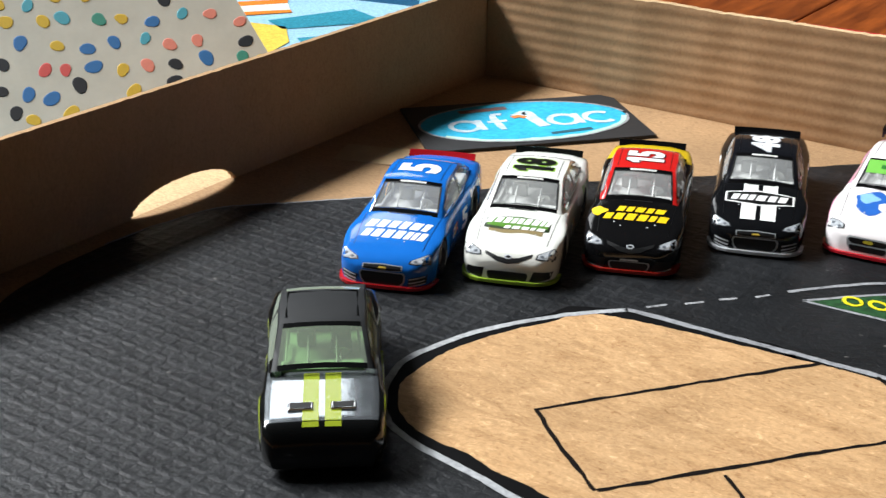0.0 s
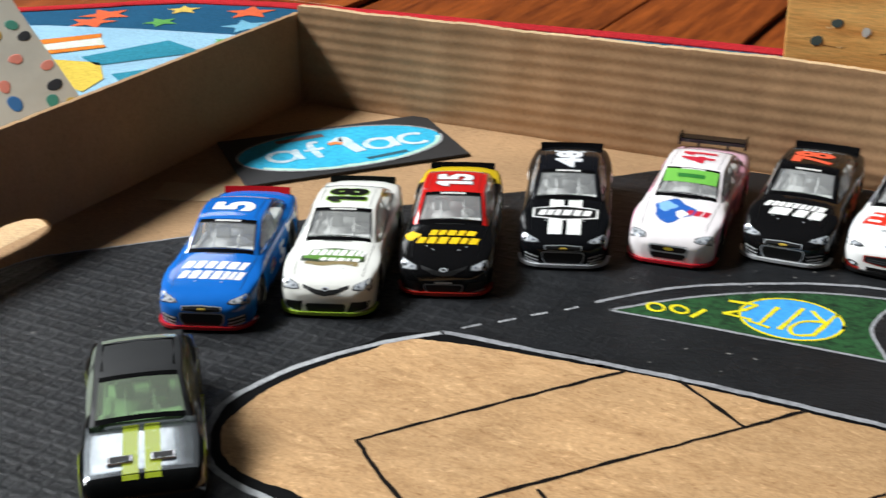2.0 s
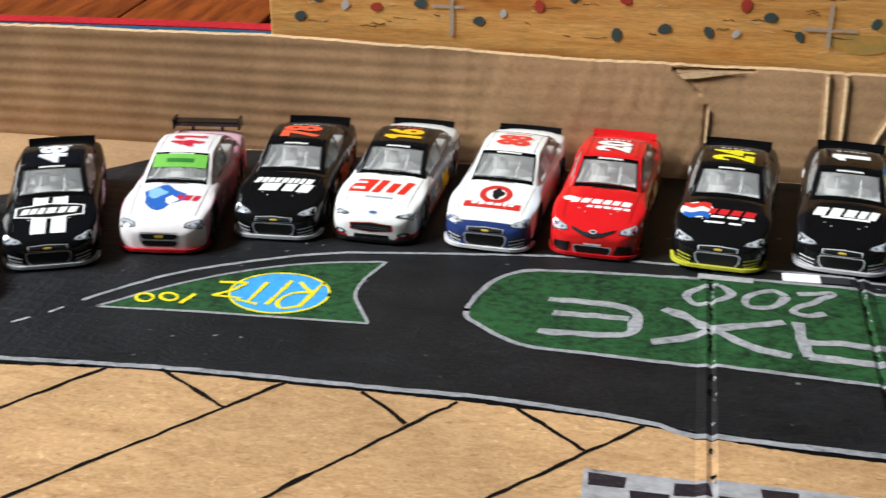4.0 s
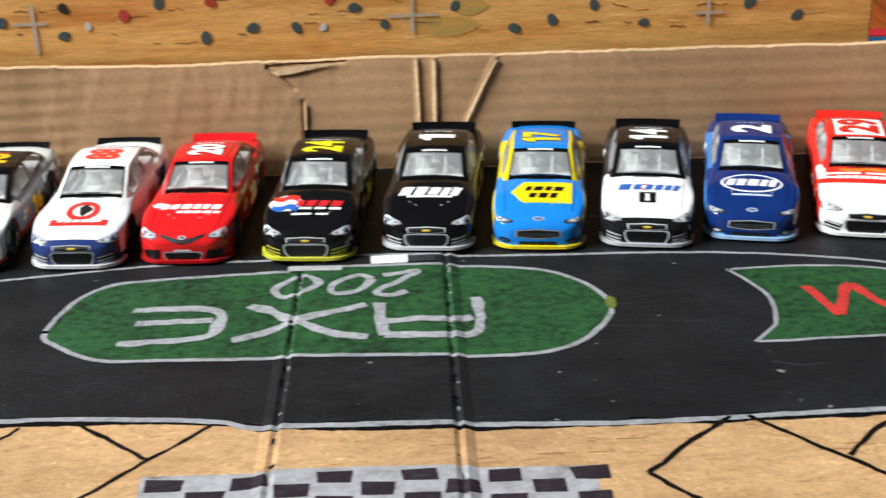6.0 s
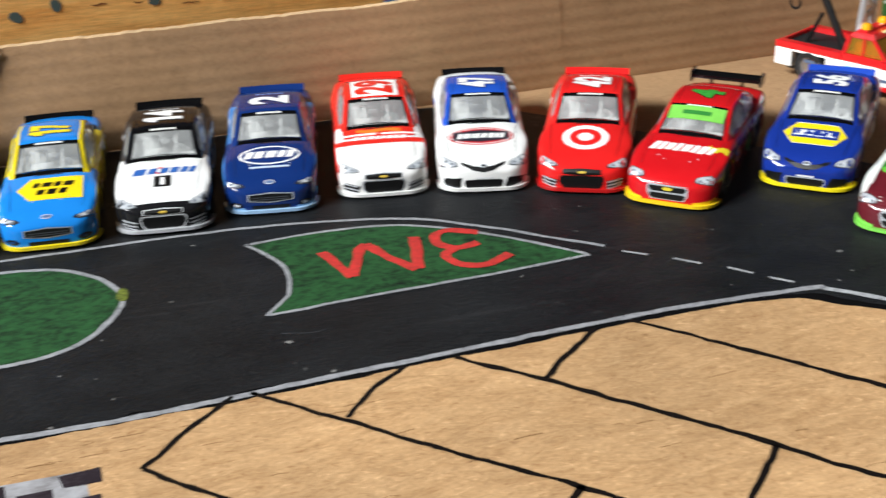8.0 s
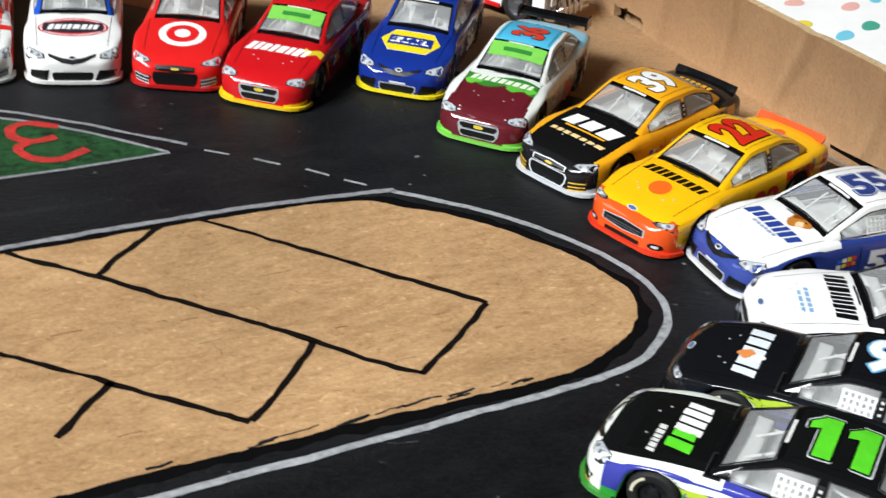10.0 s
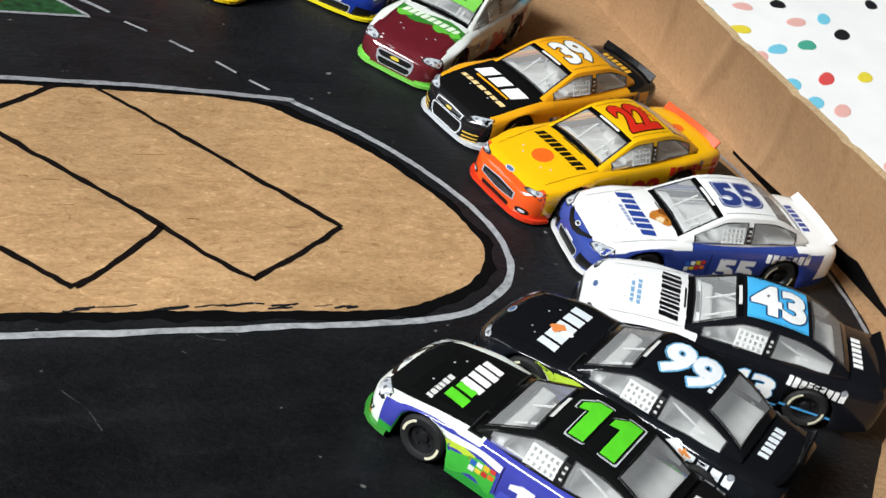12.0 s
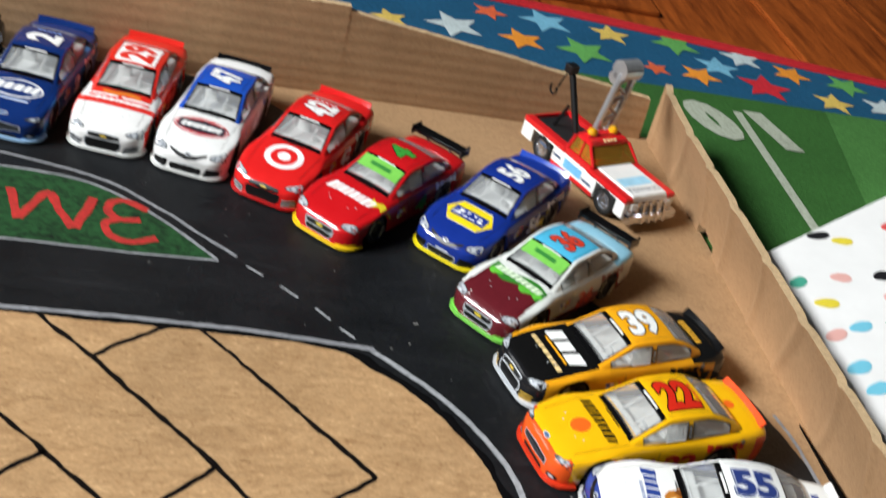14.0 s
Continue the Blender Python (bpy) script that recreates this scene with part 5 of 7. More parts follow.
PRINT = plain("tyre_print", "#d8d4b8", 0.6)


def spoiler_mesh():
    bm = bmesh.new()
    u = MM
    rows = []
    for y in np.linspace(-11.7, 11.7, 13):
        back = 0.9 * (y / 13.4) ** 2
        rows.append([bm.verts.new((x * u, y * u, z * u)) for x, z in ((-35.9 + back, 16.0), (-37.4 + back, 17.9), (-37.8 + back, 17.8), (-36.8 + back, 15.6))])
    for a, b in zip(rows, rows[1:]):
        for k in range(4):
            bm.faces.new((a[k], a[(k + 1) % 4], b[(k + 1) % 4], b[k]))
    bm.faces.new(rows[0][::-1]), bm.faces.new(rows[-1])
    return bm


def wing_mesh():
    bm = bmesh.new()
    u = MM
    box(bm, -39.0 * u, -33.5 * u, -12.2 * u, 12.2 * u, 18.5 * u, 20.1 * u, 0.3 * u)
    for y in (12.2, -12.2):
        box(bm, -39.4 * u, -33.0 * u, (y - 0.4) * u, (y + 0.4) * u, 17.4 * u, 21.2 * u, 0.2 * u)
    for y in (5.5, -5.5):
        box(bm, -36.8 * u, -35.4 * u, (y - 0.45) * u, (y + 0.45) * u, 15.6 * u, 20.0 * u)
    return bm


def splitter_mesh():
    """The lip under the nose, following its curve."""
    bm = bmesh.new()
    ring = []
    xs = [29.5, 32, 34.5, 36.5, 37.8, 38.5]
    side = [(x + 0.9, half_width(x) + 0.35) for x in xs]
    outline = side + [(39.6, 3.0), (39.7, 0)]
    outline = outline + [(x, -y) for x, y in outline[::-1][1:]]
    lo = [bm.verts.new((x * MM, y * MM, 1.0 * MM)) for x, y in outline]
    hi = [bm.verts.new((x * MM, y * MM, 2.0 * MM)) for x, y in outline]
    for k in range(len(lo) - 1):
        bm.faces.new((lo[k], lo[k + 1], hi[k + 1], hi[k]))
    bm.faces.new(lo), bm.faces.new(hi)
    bm.faces.new((lo[-1], lo[0], hi[0], hi[-1]))
    return bm


def chassis_mesh():
    bm = bmesh.new()
    u = MM
    box(bm, -36 * u, 35 * u, -9.4 * u, 9.4 * u, 2.0 * u, 9.6 * u)
    box(bm, -14.2 * u, 15.2 * u, -14.2 * u, 14.2 * u, 1.7 * u, 3.2 * u)
    box(bm, -37 * u, -28 * u, -12.4 * u, 12.4 * u, 4.6 * u, 9.0 * u)
    for x in AXLES:
        rod(bm, (x * u, -12 * u, 5.6 * u), (x * u, 12 * u, 5.6 * u), 0.7 * u, 8)
    return bm


def finish(bm, smooth=True):
    mesh = bpy.data.meshes.new("part")
    bmesh.ops.recalc_face_normals(bm, faces=bm.faces)
    bm.to_mesh(mesh)
    bm.free()
    if smooth:
        mesh.polygons.foreach_set("use_smooth", [True] * len(mesh.polygons))
        mesh.set_sharp_from_angle(angle=radians(42))
    return mesh


BODY_BM = body_mesh()
bmesh.ops.recalc_face_normals(BODY_BM, faces=BODY_BM.faces)
SKIN = BVHTree.FromBMesh(BODY_BM)
CABIN = cabin_meshes()
ROOF_SKIN = BVHTree.FromBMesh(CABIN["frame"])
PANES = ("windshield", "rear_window", "side_window", "side_window_right", "quarter_window", "quarter_window_right")
TRIM = {p: finish(trim_mesh(CABIN[p], (0.35 if "window" in p and p != "rear_window" else 0.55) * MM, 0.12 * MM), False) for p in PANES}
MESH = {"body": finish(BODY_BM), "interior": finish(interior_mesh(), False), "net": finish(net_mesh(), False), "tyre": finish(tyre_mesh()), "rim": finish(rim_mesh()), "print": finish(print_mesh(), False), "spoiler": finish(spoiler_mesh(), False), "wing": finish(wing_mesh(), False), "splitter": finish(splitter_mesh(), False), "chassis": finish(chassis_mesh(), False)}
for key, b in CABIN.items():
    if key != "inner":
        MESH[key] = finish(b)
    else:
        b.free()
for key, slots in (("body", 12), ("frame", 12)):
    for _ in range(slots):
        MESH[key].materials.append(BLACK_PLASTIC)
for mesh in [*MESH.values(), *TRIM.values()]:
    if not mesh.materials:
        mesh.materials.append(BLACK_PLASTIC)


def use(name, mesh, materials, parent, m=None, label=""):
    """An object of its own on a shared mesh."""
    ob = new(name, mesh)
    ob.parent = parent
    if m is not None:
        ob.matrix_basis = m
    for slot, mat in zip(ob.material_slots, materials if isinstance(materials, (list, tuple)) else [materials]):
        slot.link, slot.material = "OBJECT", mat
    if label:
        ob["label"] = label
    return ob


def onto(tree, points, way, lift):
    """Drops points along way onto a skin and lifts them a hair."""
    out = []
    for p in points:
        hit, normal, _, _ = tree.ray_cast(Vector(p) * MM - Vector(way) * 0.06, Vector(way), 0.2)
        if hit is None:
            near = tree.find_nearest(Vector(p) * MM)
            hit, normal = near[0], near[1]
        out.append(hit - Vector(way) * lift * MM)
    return out


FRAMES = {  # middle, right and up of a decal in the car's own axes, and the way it is pressed on
    "hood": ((21.5, 0, 12), (0, 1, 0), (-1, 0, 0), (0, 0, -1)),
    "roof": ((-6.5, 0, 20), (-1, 0, 0), (0, -1, 0), (0, 0, -1)),
    "deck": ((-31, 0, 15), (-1, 0, 0), (0, -1, 0), (0, 0, -1)),
    "left": ((-3.0, 16, 7.6), (-1, 0, 0), (0, 0, 1), (0, -1, 0)),
    "right": ((-3.0, -16, 7.6), (1, 0, 0), (0, 0, 1), (0, 1, 0)),
    "front": ((45, 0, 5), (0, 1, 0), (0, 0, 1), (-1, 0, 0)),
    "post_left": ((-7.0, 16, 17.6), (-1, 0, 0), (0, 0, 1), (0, -1, 0)),
    "post_right": ((-7.0, -16, 17.6), (1, 0, 0), (0, 0, 1), (0, 1, 0)),
    "brow": ((34.5, 0, 9.4), (0, 1, 0), (-0.80, 0, 0.60), (-0.60, 0, -0.80)),
    "glass": ((7.4, 0, 16), (0, 1, 0), (-1, 0, 0), (0, 0, -1)),
}


def outline_of(kind, w, h):
    if kind == "bar":
        return [(-w / 2 + w * k / 6, -h / 2) for k in range(7)] + [(w / 2 - w * k / 6, h / 2) for k in range(7)]
    if kind == "slant":
        return [(-w / 2 + w * k / 5 - h * 0.15, -h / 2) for k in range(6)] + [(w / 2 - w * k / 5 + h * 0.15, h / 2) for k in range(6)]
    if kind == "trap":
        return [(-w * 0.40, -h / 2), (0, -h / 2), (w * 0.40, -h / 2), (w * 0.48, -h * 0.15), (w / 2, h * 0.3), (w * 0.46, h / 2), (0, h / 2), (-w * 0.46, h / 2), (-w / 2, h * 0.3), (-w * 0.48, -h * 0.15)]
    if kind == "hex":
        return [(-w / 2, 0), (-w * 0.32, -h / 2), (0, -h / 2), (w * 0.32, -h / 2), (w / 2, 0), (w * 0.32, h / 2), (0, h / 2), (-w * 0.32, h / 2)]
    if kind == "tag":
        return [(-w / 2, 0), (-w * 0.30, -h / 2), (0, -h / 2), (w / 2, -h * 0.52), (w / 2, 0), (w / 2, h * 0.52), (0, h / 2), (-w * 0.30, h / 2)]
    if kind == "banner":
        return [(-w / 2, -h * 0.3), (-w * 0.25, -h * 0.42), (0, -h / 2), (w * 0.25, -h * 0.42), (w / 2, -h * 0.3), (w / 2, h * 0.35), (w * 0.25, h * 0.42), (0, h / 2), (-w * 0.25, h * 0.42), (-w / 2, h * 0.35)]
    if kind == "blob":
        return [(w / 2 * math.cos(a) * (1 + 0.22 * math.sin(3 * a + 1)), h / 2 * math.sin(a) * (1 + 0.2 * math.cos(4 * a))) for a in np.linspace(0, 2 * math.pi, 21)[:-1]]
    if kind == "wave":
        return [(w * t, h * (-0.5 + 0.25 * math.sin(9 * t))) for t in np.linspace(-0.5, 0.5, 12)] + [(w * t, h * (0.5 + 0.2 * math.sin(7 * t))) for t in np.linspace(0.5, -0.5, 12)]
    return [(w / 2 * math.cos(a), h / 2 * math.sin(a)) for a in np.linspace(0, 2 * math.pi, 25)[:-1]]


DECALS = {}


def figures(text):
    """A racing number: heavy figures set side by side, the 1 with a flag at its head."""
    if "1" not in text:
        return words(text, 1.0, 0.045)
    verts, faces, x = [], [], 0.0
    for ch in text:
        if ch == "1":
            pts, fs, wide = [(0.17, 0), (0.43, 0), (0.43, 1), (0.17, 1), (0, 0.64), (0.17, 0.68), (0.17, 0.97), (0, 0.82)], [(0, 1, 2, 3), (4, 5, 6, 7)], 0.43
        else:
            raw, fs = words(ch, 1.0, 0.045)
            us, vs = [v[0] for v in raw], [v[1] for v in raw]
            wide = 0.68
            pts = [((v[0] - min(us)) / (max(us) - min(us)) * wide, (v[1] - min(vs)) / (max(vs) - min(vs))) for v in raw]
        n = len(verts)
        verts += [(x + a, b, 0) for a, b in pts]
        faces += [tuple(n + k for k in f) for f in fs]
        x += wide + 0.12
    return verts, faces


def decal(name, parent, where, kind, code, cx=0, cy=0, w=4, h=4, lift=0.06, tilt=0, gloss=0.3, material=None):
    """A printed shape (or a number, where kind begins with #) pressed onto the body."""
    key = (where, kind, cx, cy, w, h, lift, tilt)
    if key not in DECALS:
        o, ex, ey, way = (Vector(v) for v in FRAMES[where])
        tree = ROOF_SKIN if where in ("roof", "post_left", "post_right") else SKIN
        bm = bmesh.new()
        c, s = math.cos(radians(tilt)), math.sin(radians(tilt))

        def put(u, v):
            u, v = u * c - v * s, u * s + v * c
            return o + ex * (cx + u) + ey * (cy + v)
        if isinstance(kind, tuple):
            shape, faces = list(kind), [tuple(range(len(kind)))]
        elif kind[0] in "#@":
            verts, faces = figures(kind[1:])
            us, vs2 = [v[0] for v in verts], [v[1] for v in verts]
            kx, ky = w / (max(us) - min(us)), h / (max(vs2) - min(vs2))
            mx, my = (max(us) + min(us)) / 2, (max(vs2) + min(vs2)) / 2
            shape = [((a - mx) * kx, (b - my) * ky) for a, b, _ in verts]
            if kind[0] == "@":  # a rim all round the figures
                n, wide = len(shape), 0.034 * h
                ways = [(wide * math.cos(k * math.pi / 4), wide * math.sin(k * math.pi / 4)) for k in range(8)]
                faces = [tuple(i + j * n for i in f) for j in range(8) for f in faces]
                shape = [(a + du, b + dv) for du, dv in ways for a, b in shape]
        elif kind == "ring":
            ring = outline_of("oval", w, h)
            n = len(ring)
            shape = [(a * k, b * k) for k in (1.0, 0.62) for a, b in ring]
            faces = [(k, (k + 1) % n, n + (k + 1) % n, n + k) for k in range(n)]
        else:
            shape = outline_of(kind, w, h)
            faces = [tuple(range(len(shape)))]
        vs = [bm.verts.new((a, b, 0)) for a, b in shape]
        for f in faces:
            bm.faces.new([vs[k] for k in f])
        bmesh.ops.triangulate(bm, faces=bm.faces[:])
        cell = 1.7
        for axis, reach in ((0, w), (1, h)):
            for k in range(-int(reach / 2 / cell) - 1, int(reach / 2 / cell) + 2):
                way2 = [0, 0, 0]
                way2[axis] = 1
                if abs(k * cell) < reach / 2:
                    bmesh.ops.bisect_plane(bm, geom=bm.verts[:] + bm.edges[:] + bm.faces[:], plane_co=Vector(way2) * k * cell, plane_no=way2, dist=1e-5)
        bm.verts.ensure_lookup_table()
        pts = [put(v.co.x, v.co.y) for v in bm.verts]
        if where == "glass":
            for v, p in zip(bm.verts, pts):
                v.co = Vector((p.x, p.y, float(np.interp(p.x, [2.0, 13.4], [20.6, 14.3])) + 0.75 * (1 - (p.y / 11.5) ** 2) + lift + 0.25)) * MM
        else:
            for v, q in zip(bm.verts, onto(tree, pts, way, lift)):
                v.co = q
        bm.normal_update()
        if sum(f.normal.dot(way) for f in bm.faces) > 0:
            bmesh.ops.reverse_faces(bm, faces=bm.faces)
        mesh = bpy.data.meshes.new(name)
        bm.to_mesh(mesh)
        bm.free()
        mesh.materials.append(BLACK_PLASTIC)
        DECALS[key] = mesh
    return use(name, DECALS[key], material or plain("print_ink", code, gloss, grain=300, depth=0.08), parent)


def bars(parent, where, code, rows, lift=0.10, kind="slant", name="sponsor_bar"):
    """Lines of writing that is a name: a row of short bars for each (cx, cy, width, height, pieces)."""
    for cx, cy, w, h, count in rows:
        if where == "hood":
            w, h, cx, cy = min(20.5, w * 1.65), round(h * 1.5, 2), cx * 1.25, round(cy * 1.4, 2)
            cx = round(max(-10.5 + w / 2, min(10.5 - w / 2, cx)), 2)
        rnd = random.Random(int(cx * 10 + cy * 100 + w))
        shares = [rnd.uniform(0.7, 1.3) for _ in range(count)]
        x = cx - w / 2
        for sh in shares:
            piece = w * sh / sum(shares)
            decal(name, parent, where, kind, code, round(x + piece / 2, 2), cy, round(piece * 0.76, 2), round(h * rnd.uniform(0.84, 1.0), 2), lift)
            x += piece


LAMP = plain("headlight_print", "#c4c9ce", 0.12, 0.25, grain=800, depth=0.45)
GRILLE = plain("grille_mesh", "#09090a", 0.4, grain=1400, depth=0.6)
TAG_GREEN = "#74bd4e"


LAMPS = {  # outline of one headlight, seen along the brow: outwards and up
    "bow": ((7.6, -1.6), (8.4, 0.0), (10.6, 1.8), (13.4, 4.6), (14.3, 3.4), (14.0, 0.6), (12.6, -1.0), (9.8, -1.8)),
    "bull": ((8.2, -1.8), (8.6, 0.4), (11.0, 2.6), (13.4, 5.0), (14.4, 3.8), (14.0, 0.8), (13.2, -0.8), (10.6, -1.8)),
    "oval": ((7.8, -0.9), (8.6, 0.3), (11.0, 1.4), (13.9, 3.8), (14.6, 2.8), (14.2, 0.4), (12.0, -0.8), (9.6, -1.3)),
    "plain": ((8.0, -1.4), (8.3, 0.8), (10.4, 2.4), (13.0, 3.6), (14.2, 2.6), (14.0, 0.0), (12.4, -1.2), (10.0, -1.8)),
}


def scaled(points, k, side):
    """An outline shrunk about its middle and mirrored to a side."""
    mx, my = sum(p[0] for p in points) / len(points), sum(p[1] for p in points) / len(points)
    out = tuple((round(side * (mx + (x - mx) * k), 3), round(my + (y - my) * k * 0.78, 3)) for x, y in points)
    return out if side > 0 else out[::-1]


def nose_details(car, make, trim, mark):
    """Headlights, grilles, ducts and badge of one of four makes of nose."""
    for side in (1, -1):
        shape = LAMPS[make]
        lamp = decal("headlight", car, "brow", scaled(shape, 1.0, side), "#24262a", 0, -1.3, 30, 11, 0.10)
        decal("lamp_glass", lamp, "brow", scaled(shape, 0.62 if make == "oval" else 0.84, side), "", 0, -1.3, 30, 11, 0.17, material=LAMP)
        mx, my = sum(p[0] for p in shape) / 8, sum(p[1] for p in shape) / 8
        for du, dv in ((-1.5, -0.9), (0.7, 0.2)):
            decal("bulb", lamp, "brow", "oval", "#6a6f76", side * (mx + du), my + dv - 1.3, 1.2, 0.9, 0.22, gloss=0.1)
    if make == "bow":
        decal("grille_trim", car, "front", "banner", trim, 0, 2.5, 12.4, 2.2, 0.10)
        decal("upper_grille", car, "front", "banner", "", 0, 2.5, 11.6, 1.7, 0.15, material=GRILLE)
        decal("badge", car, "front", "hex", "#d8b64a", 0, 2.5, 2.8, 0.75, 0.20)
        decal("grille_trim", car, "front", "trap", trim, 0, -0.9, 14.4, 4.5, 0.10)
        decal("lower_grille", car, "front", "trap", "", 0, -0.9, 13.4, 3.8, 0.16, material=GRILLE)
        for side in (1, -1):
            decal("side_duct", car, "front", "slant", "", side * 10.6, -1.2, 5.2, 2.6, 0.10, tilt=side * 8, material=GRILLE)
            for v in (-0.3, -1.5, -2.5):
                decal("duct_blade", car, "front", "bar", mark, side * 10.5, v, 4.6, 0.36, 0.16, tilt=side * 8)
    elif make == "bull":
        decal("upper_grille", car, "brow", ((-7.4, 0.2), (-3.0, -1.7), (0, -2.1), (3.0, -1.7), (7.4, 0.2), (7.0, -1.1), (3.2, -3.2), (0, -3.7), (-3.2, -3.2), (-7.0, -1.1))[::-1], "", 0, -0.9, 15, 7, 0.12, material=GRILLE)
        decal("badge", car, "brow", "oval", "#b9bdc2", 0, -2.5, 2.4, 1.5, 0.22)
        decal("badge", car, "brow", "oval", "#1a1b1d", 0, -2.5, 1.5, 0.8, 0.27)
        decal("grille_trim", car, "front", "trap", trim, 0, -1.9, 12.6, 3.2, 0.10)
        decal("lower_grille", car, "front", "trap", "", 0, -1.9, 11.8, 2.6, 0.16, material=GRILLE)
        decal("nose_bar", car, "front", "bar", "#d9dadb", 0, 0.15, 5.4, 0.6, 0.14)
        for side in (1, -1):
            decal("side_duct", car, "front", "slant", "", side * 10.2, -1.5, 5.6, 3.4, 0.10, tilt=side * -6, material=GRILLE)
            decal("duct_blade", car, "front", "bar", mark, side * 10.4, -2.9, 5.0, 0.4, 0.16, tilt=side * 6)
    elif make == "oval":
        decal("badge", car, "brow", "oval", "#c9ced4", 0, -0.6, 3.4, 1.7, 0.12)
        decal("badge", car, "brow", "oval", "#4a648c", 0, -0.6, 2.8, 1.2, 0.18)
        decal("grille_trim", car, "front", "banner", trim, 0, 0.9, 14.6, 3.5, 0.10)
        decal("upper_grille", car, "front", "banner", "", 0, 0.9, 13.6, 2.8, 0.16, material=GRILLE)
        for v in (0.3, 1.0):
            decal("grille_slat", car, "front", "bar", "#5a5e64", 0, v, 12.0, 0.22, 0.2)
        decal("lower_grille", car, "front", "bar", "", 0, -2.3, 12.0, 1.2, 0.12, material=GRILLE)
        for side in (1, -1):
            decal("side_duct", car, "front", "oval", "", side * 10.8, -1.6, 4.0, 1.9, 0.10, material=GRILLE)
            decal("duct_lamp", car, "front", "oval", mark, side * 10.8, -1.6, 2.0, 0.9, 0.16)
    else:
        decal("grille_trim", car, "front", "trap", trim, 0, 0.1, 13.4, 5.0, 0.10)
        for v, h in ((1.2, 1.8), (-1.2, 1.9)):
            decal("grille", car, "front", "trap", "", 0, v, 12.2 - 0.6 * (v < 0), h, 0.16, material=GRILLE)
        decal("badge", car, "front", "hex", "#d8c23a", 0, 1.3, 3.4, 1.1, 0.22)


def stock_car(number, x, y, heading, spec):
    """One 1:64 stock car. spec: colours by region, hood art and accents."""
    g = spec.get
    base = g("base")
    z = ground_z(x) + 0.0001
    car = thing("toy_race_car", pose(x, y, z, 0, 0, heading), g("label"), "toy car", "toy race cars parked round the track")
    col = {HOOD: g("hood", base), FENDER: g("fender", g("hood", base)), SIDE: g("side", base), SILL: g("sill", g("side", base)), NOSE: g("nose", g("hood", base)), LIP: g("lip", g("nose", g("hood", base))), DECK: g("deck", base), TAIL: g("tail", base), PILLAR: g("pillar", base), ROOF: g("roof", base), RAIL: g("rail", g("roof", base)), BANNER: DECAL_BLACK}
    mats = [paint(col[k]) for k in range(12)]
    use("body", MESH["body"], mats, car)
    use("cabin_frame", MESH["frame"], mats, car)
    for pane in ("windshield", "rear_window", "side_window", "side_window_right", "quarter_window", "quarter_window_right"):
        ob = use(pane.replace("_right", ""), MESH[pane], CLEAR, car)
        ob.visible_shadow = False
    for pane in PANES:
        use("window_trim", TRIM[pane], BLACK_PLASTIC, car)
    use("interior", MESH["interior"], WHITE_PLASTIC, car, label="pale grey moulded interior")
    use("window_net", MESH["net"], plain("net_white", "#e2e2de", 0.5), car, label="white square-holed window net")
    use("chassis", MESH["chassis"], BLACK_PLASTIC, car)
    use("splitter", MESH["splitter"], paint(g("splitter", "#151515")), car)
    use("rear_wing" if g("wing") else "spoiler", MESH["wing" if g("wing") else "spoiler"], paint(g("spoiler", "#0d0d0e")), car)
    for ax in AXLES:
        for side in (1, -1):
            wheel = use("wheel", MESH["tyre"], TYRE, car, pose(ax * MM, side * 12.55 * MM, 5.6 * MM, 0, 0, 0 if side > 0 else 180))
            use("rim", MESH["rim"], RIM, wheel)
            use("tyre_print", MESH["print"], PRINT, wheel)
    nose_details(car, g("make", "plain"), g("trim", "#a4a8ac"), g("mark", "#c9ccd0"))
    for side in (1, -1):
        decal("hood_seam", car, "hood", "bar", "#0b0b0c", side * 11.4, -1.5, 0.15, 18.0, 0.07, tilt=side * -4)
        decal("roof_seam", car, "roof", "bar", "#0b0b0c", 0.8, side * 8.5, 15.4, 0.16, 0.07)
    decal("cowl_vent", car, "hood", "bar", "#101012", 0, 7.6, 9.0, 0.5, 0.09)
    for u, v in ((4.2, -7.0), (-4.2, -7.0), (6.4, -5.2), (-6.4, -5.2)):
        decal("hood_pin", car, "hood", "oval", "#b9bcc0", u, v, 0.55, 0.55, 0.10)
    # banner and numbers
    decal("banner_print", car, "roof", "bar", "#d6d6d2", -8.45, 0, 0.75, 8.5, 0.08)
    roof_no = str(number)
    w, hgt = (v * g("grow", 1.15) for v in g("size"))
    w, hgt = min(15.0, round(w, 2)), round(hgt, 2)
    if g("back"):
        decal("roof_panel", car, "roof", "bar", g("back"), 0.8, 0, *g("panel", (15.2, 16.0)), 0.05)
    if g("edge"):
        if g("rim"):
            decal("number_rim", car, "roof", "@" + roof_no, g("rim"), 0.9, 0, w + 0.7, hgt + 0.7, 0.08)
        decal("number_rim", car, "roof", "@" + roof_no, g("edge"), 0.9, 0, w, hgt, 0.12)
    decal("roof_number", car, "roof", "#" + roof_no, g("ink", DECAL_WHITE), 0.9, 0, w, hgt, 0.16)
    if g("rear_print"):
        for k in range(5):
            decal("sponsor_bar", car, "roof", "bar", g("rear_print"), 7.6, -4.0 + 2.0 * k, 1.0, 1.5 - 0.3 * (k % 2), 0.08)
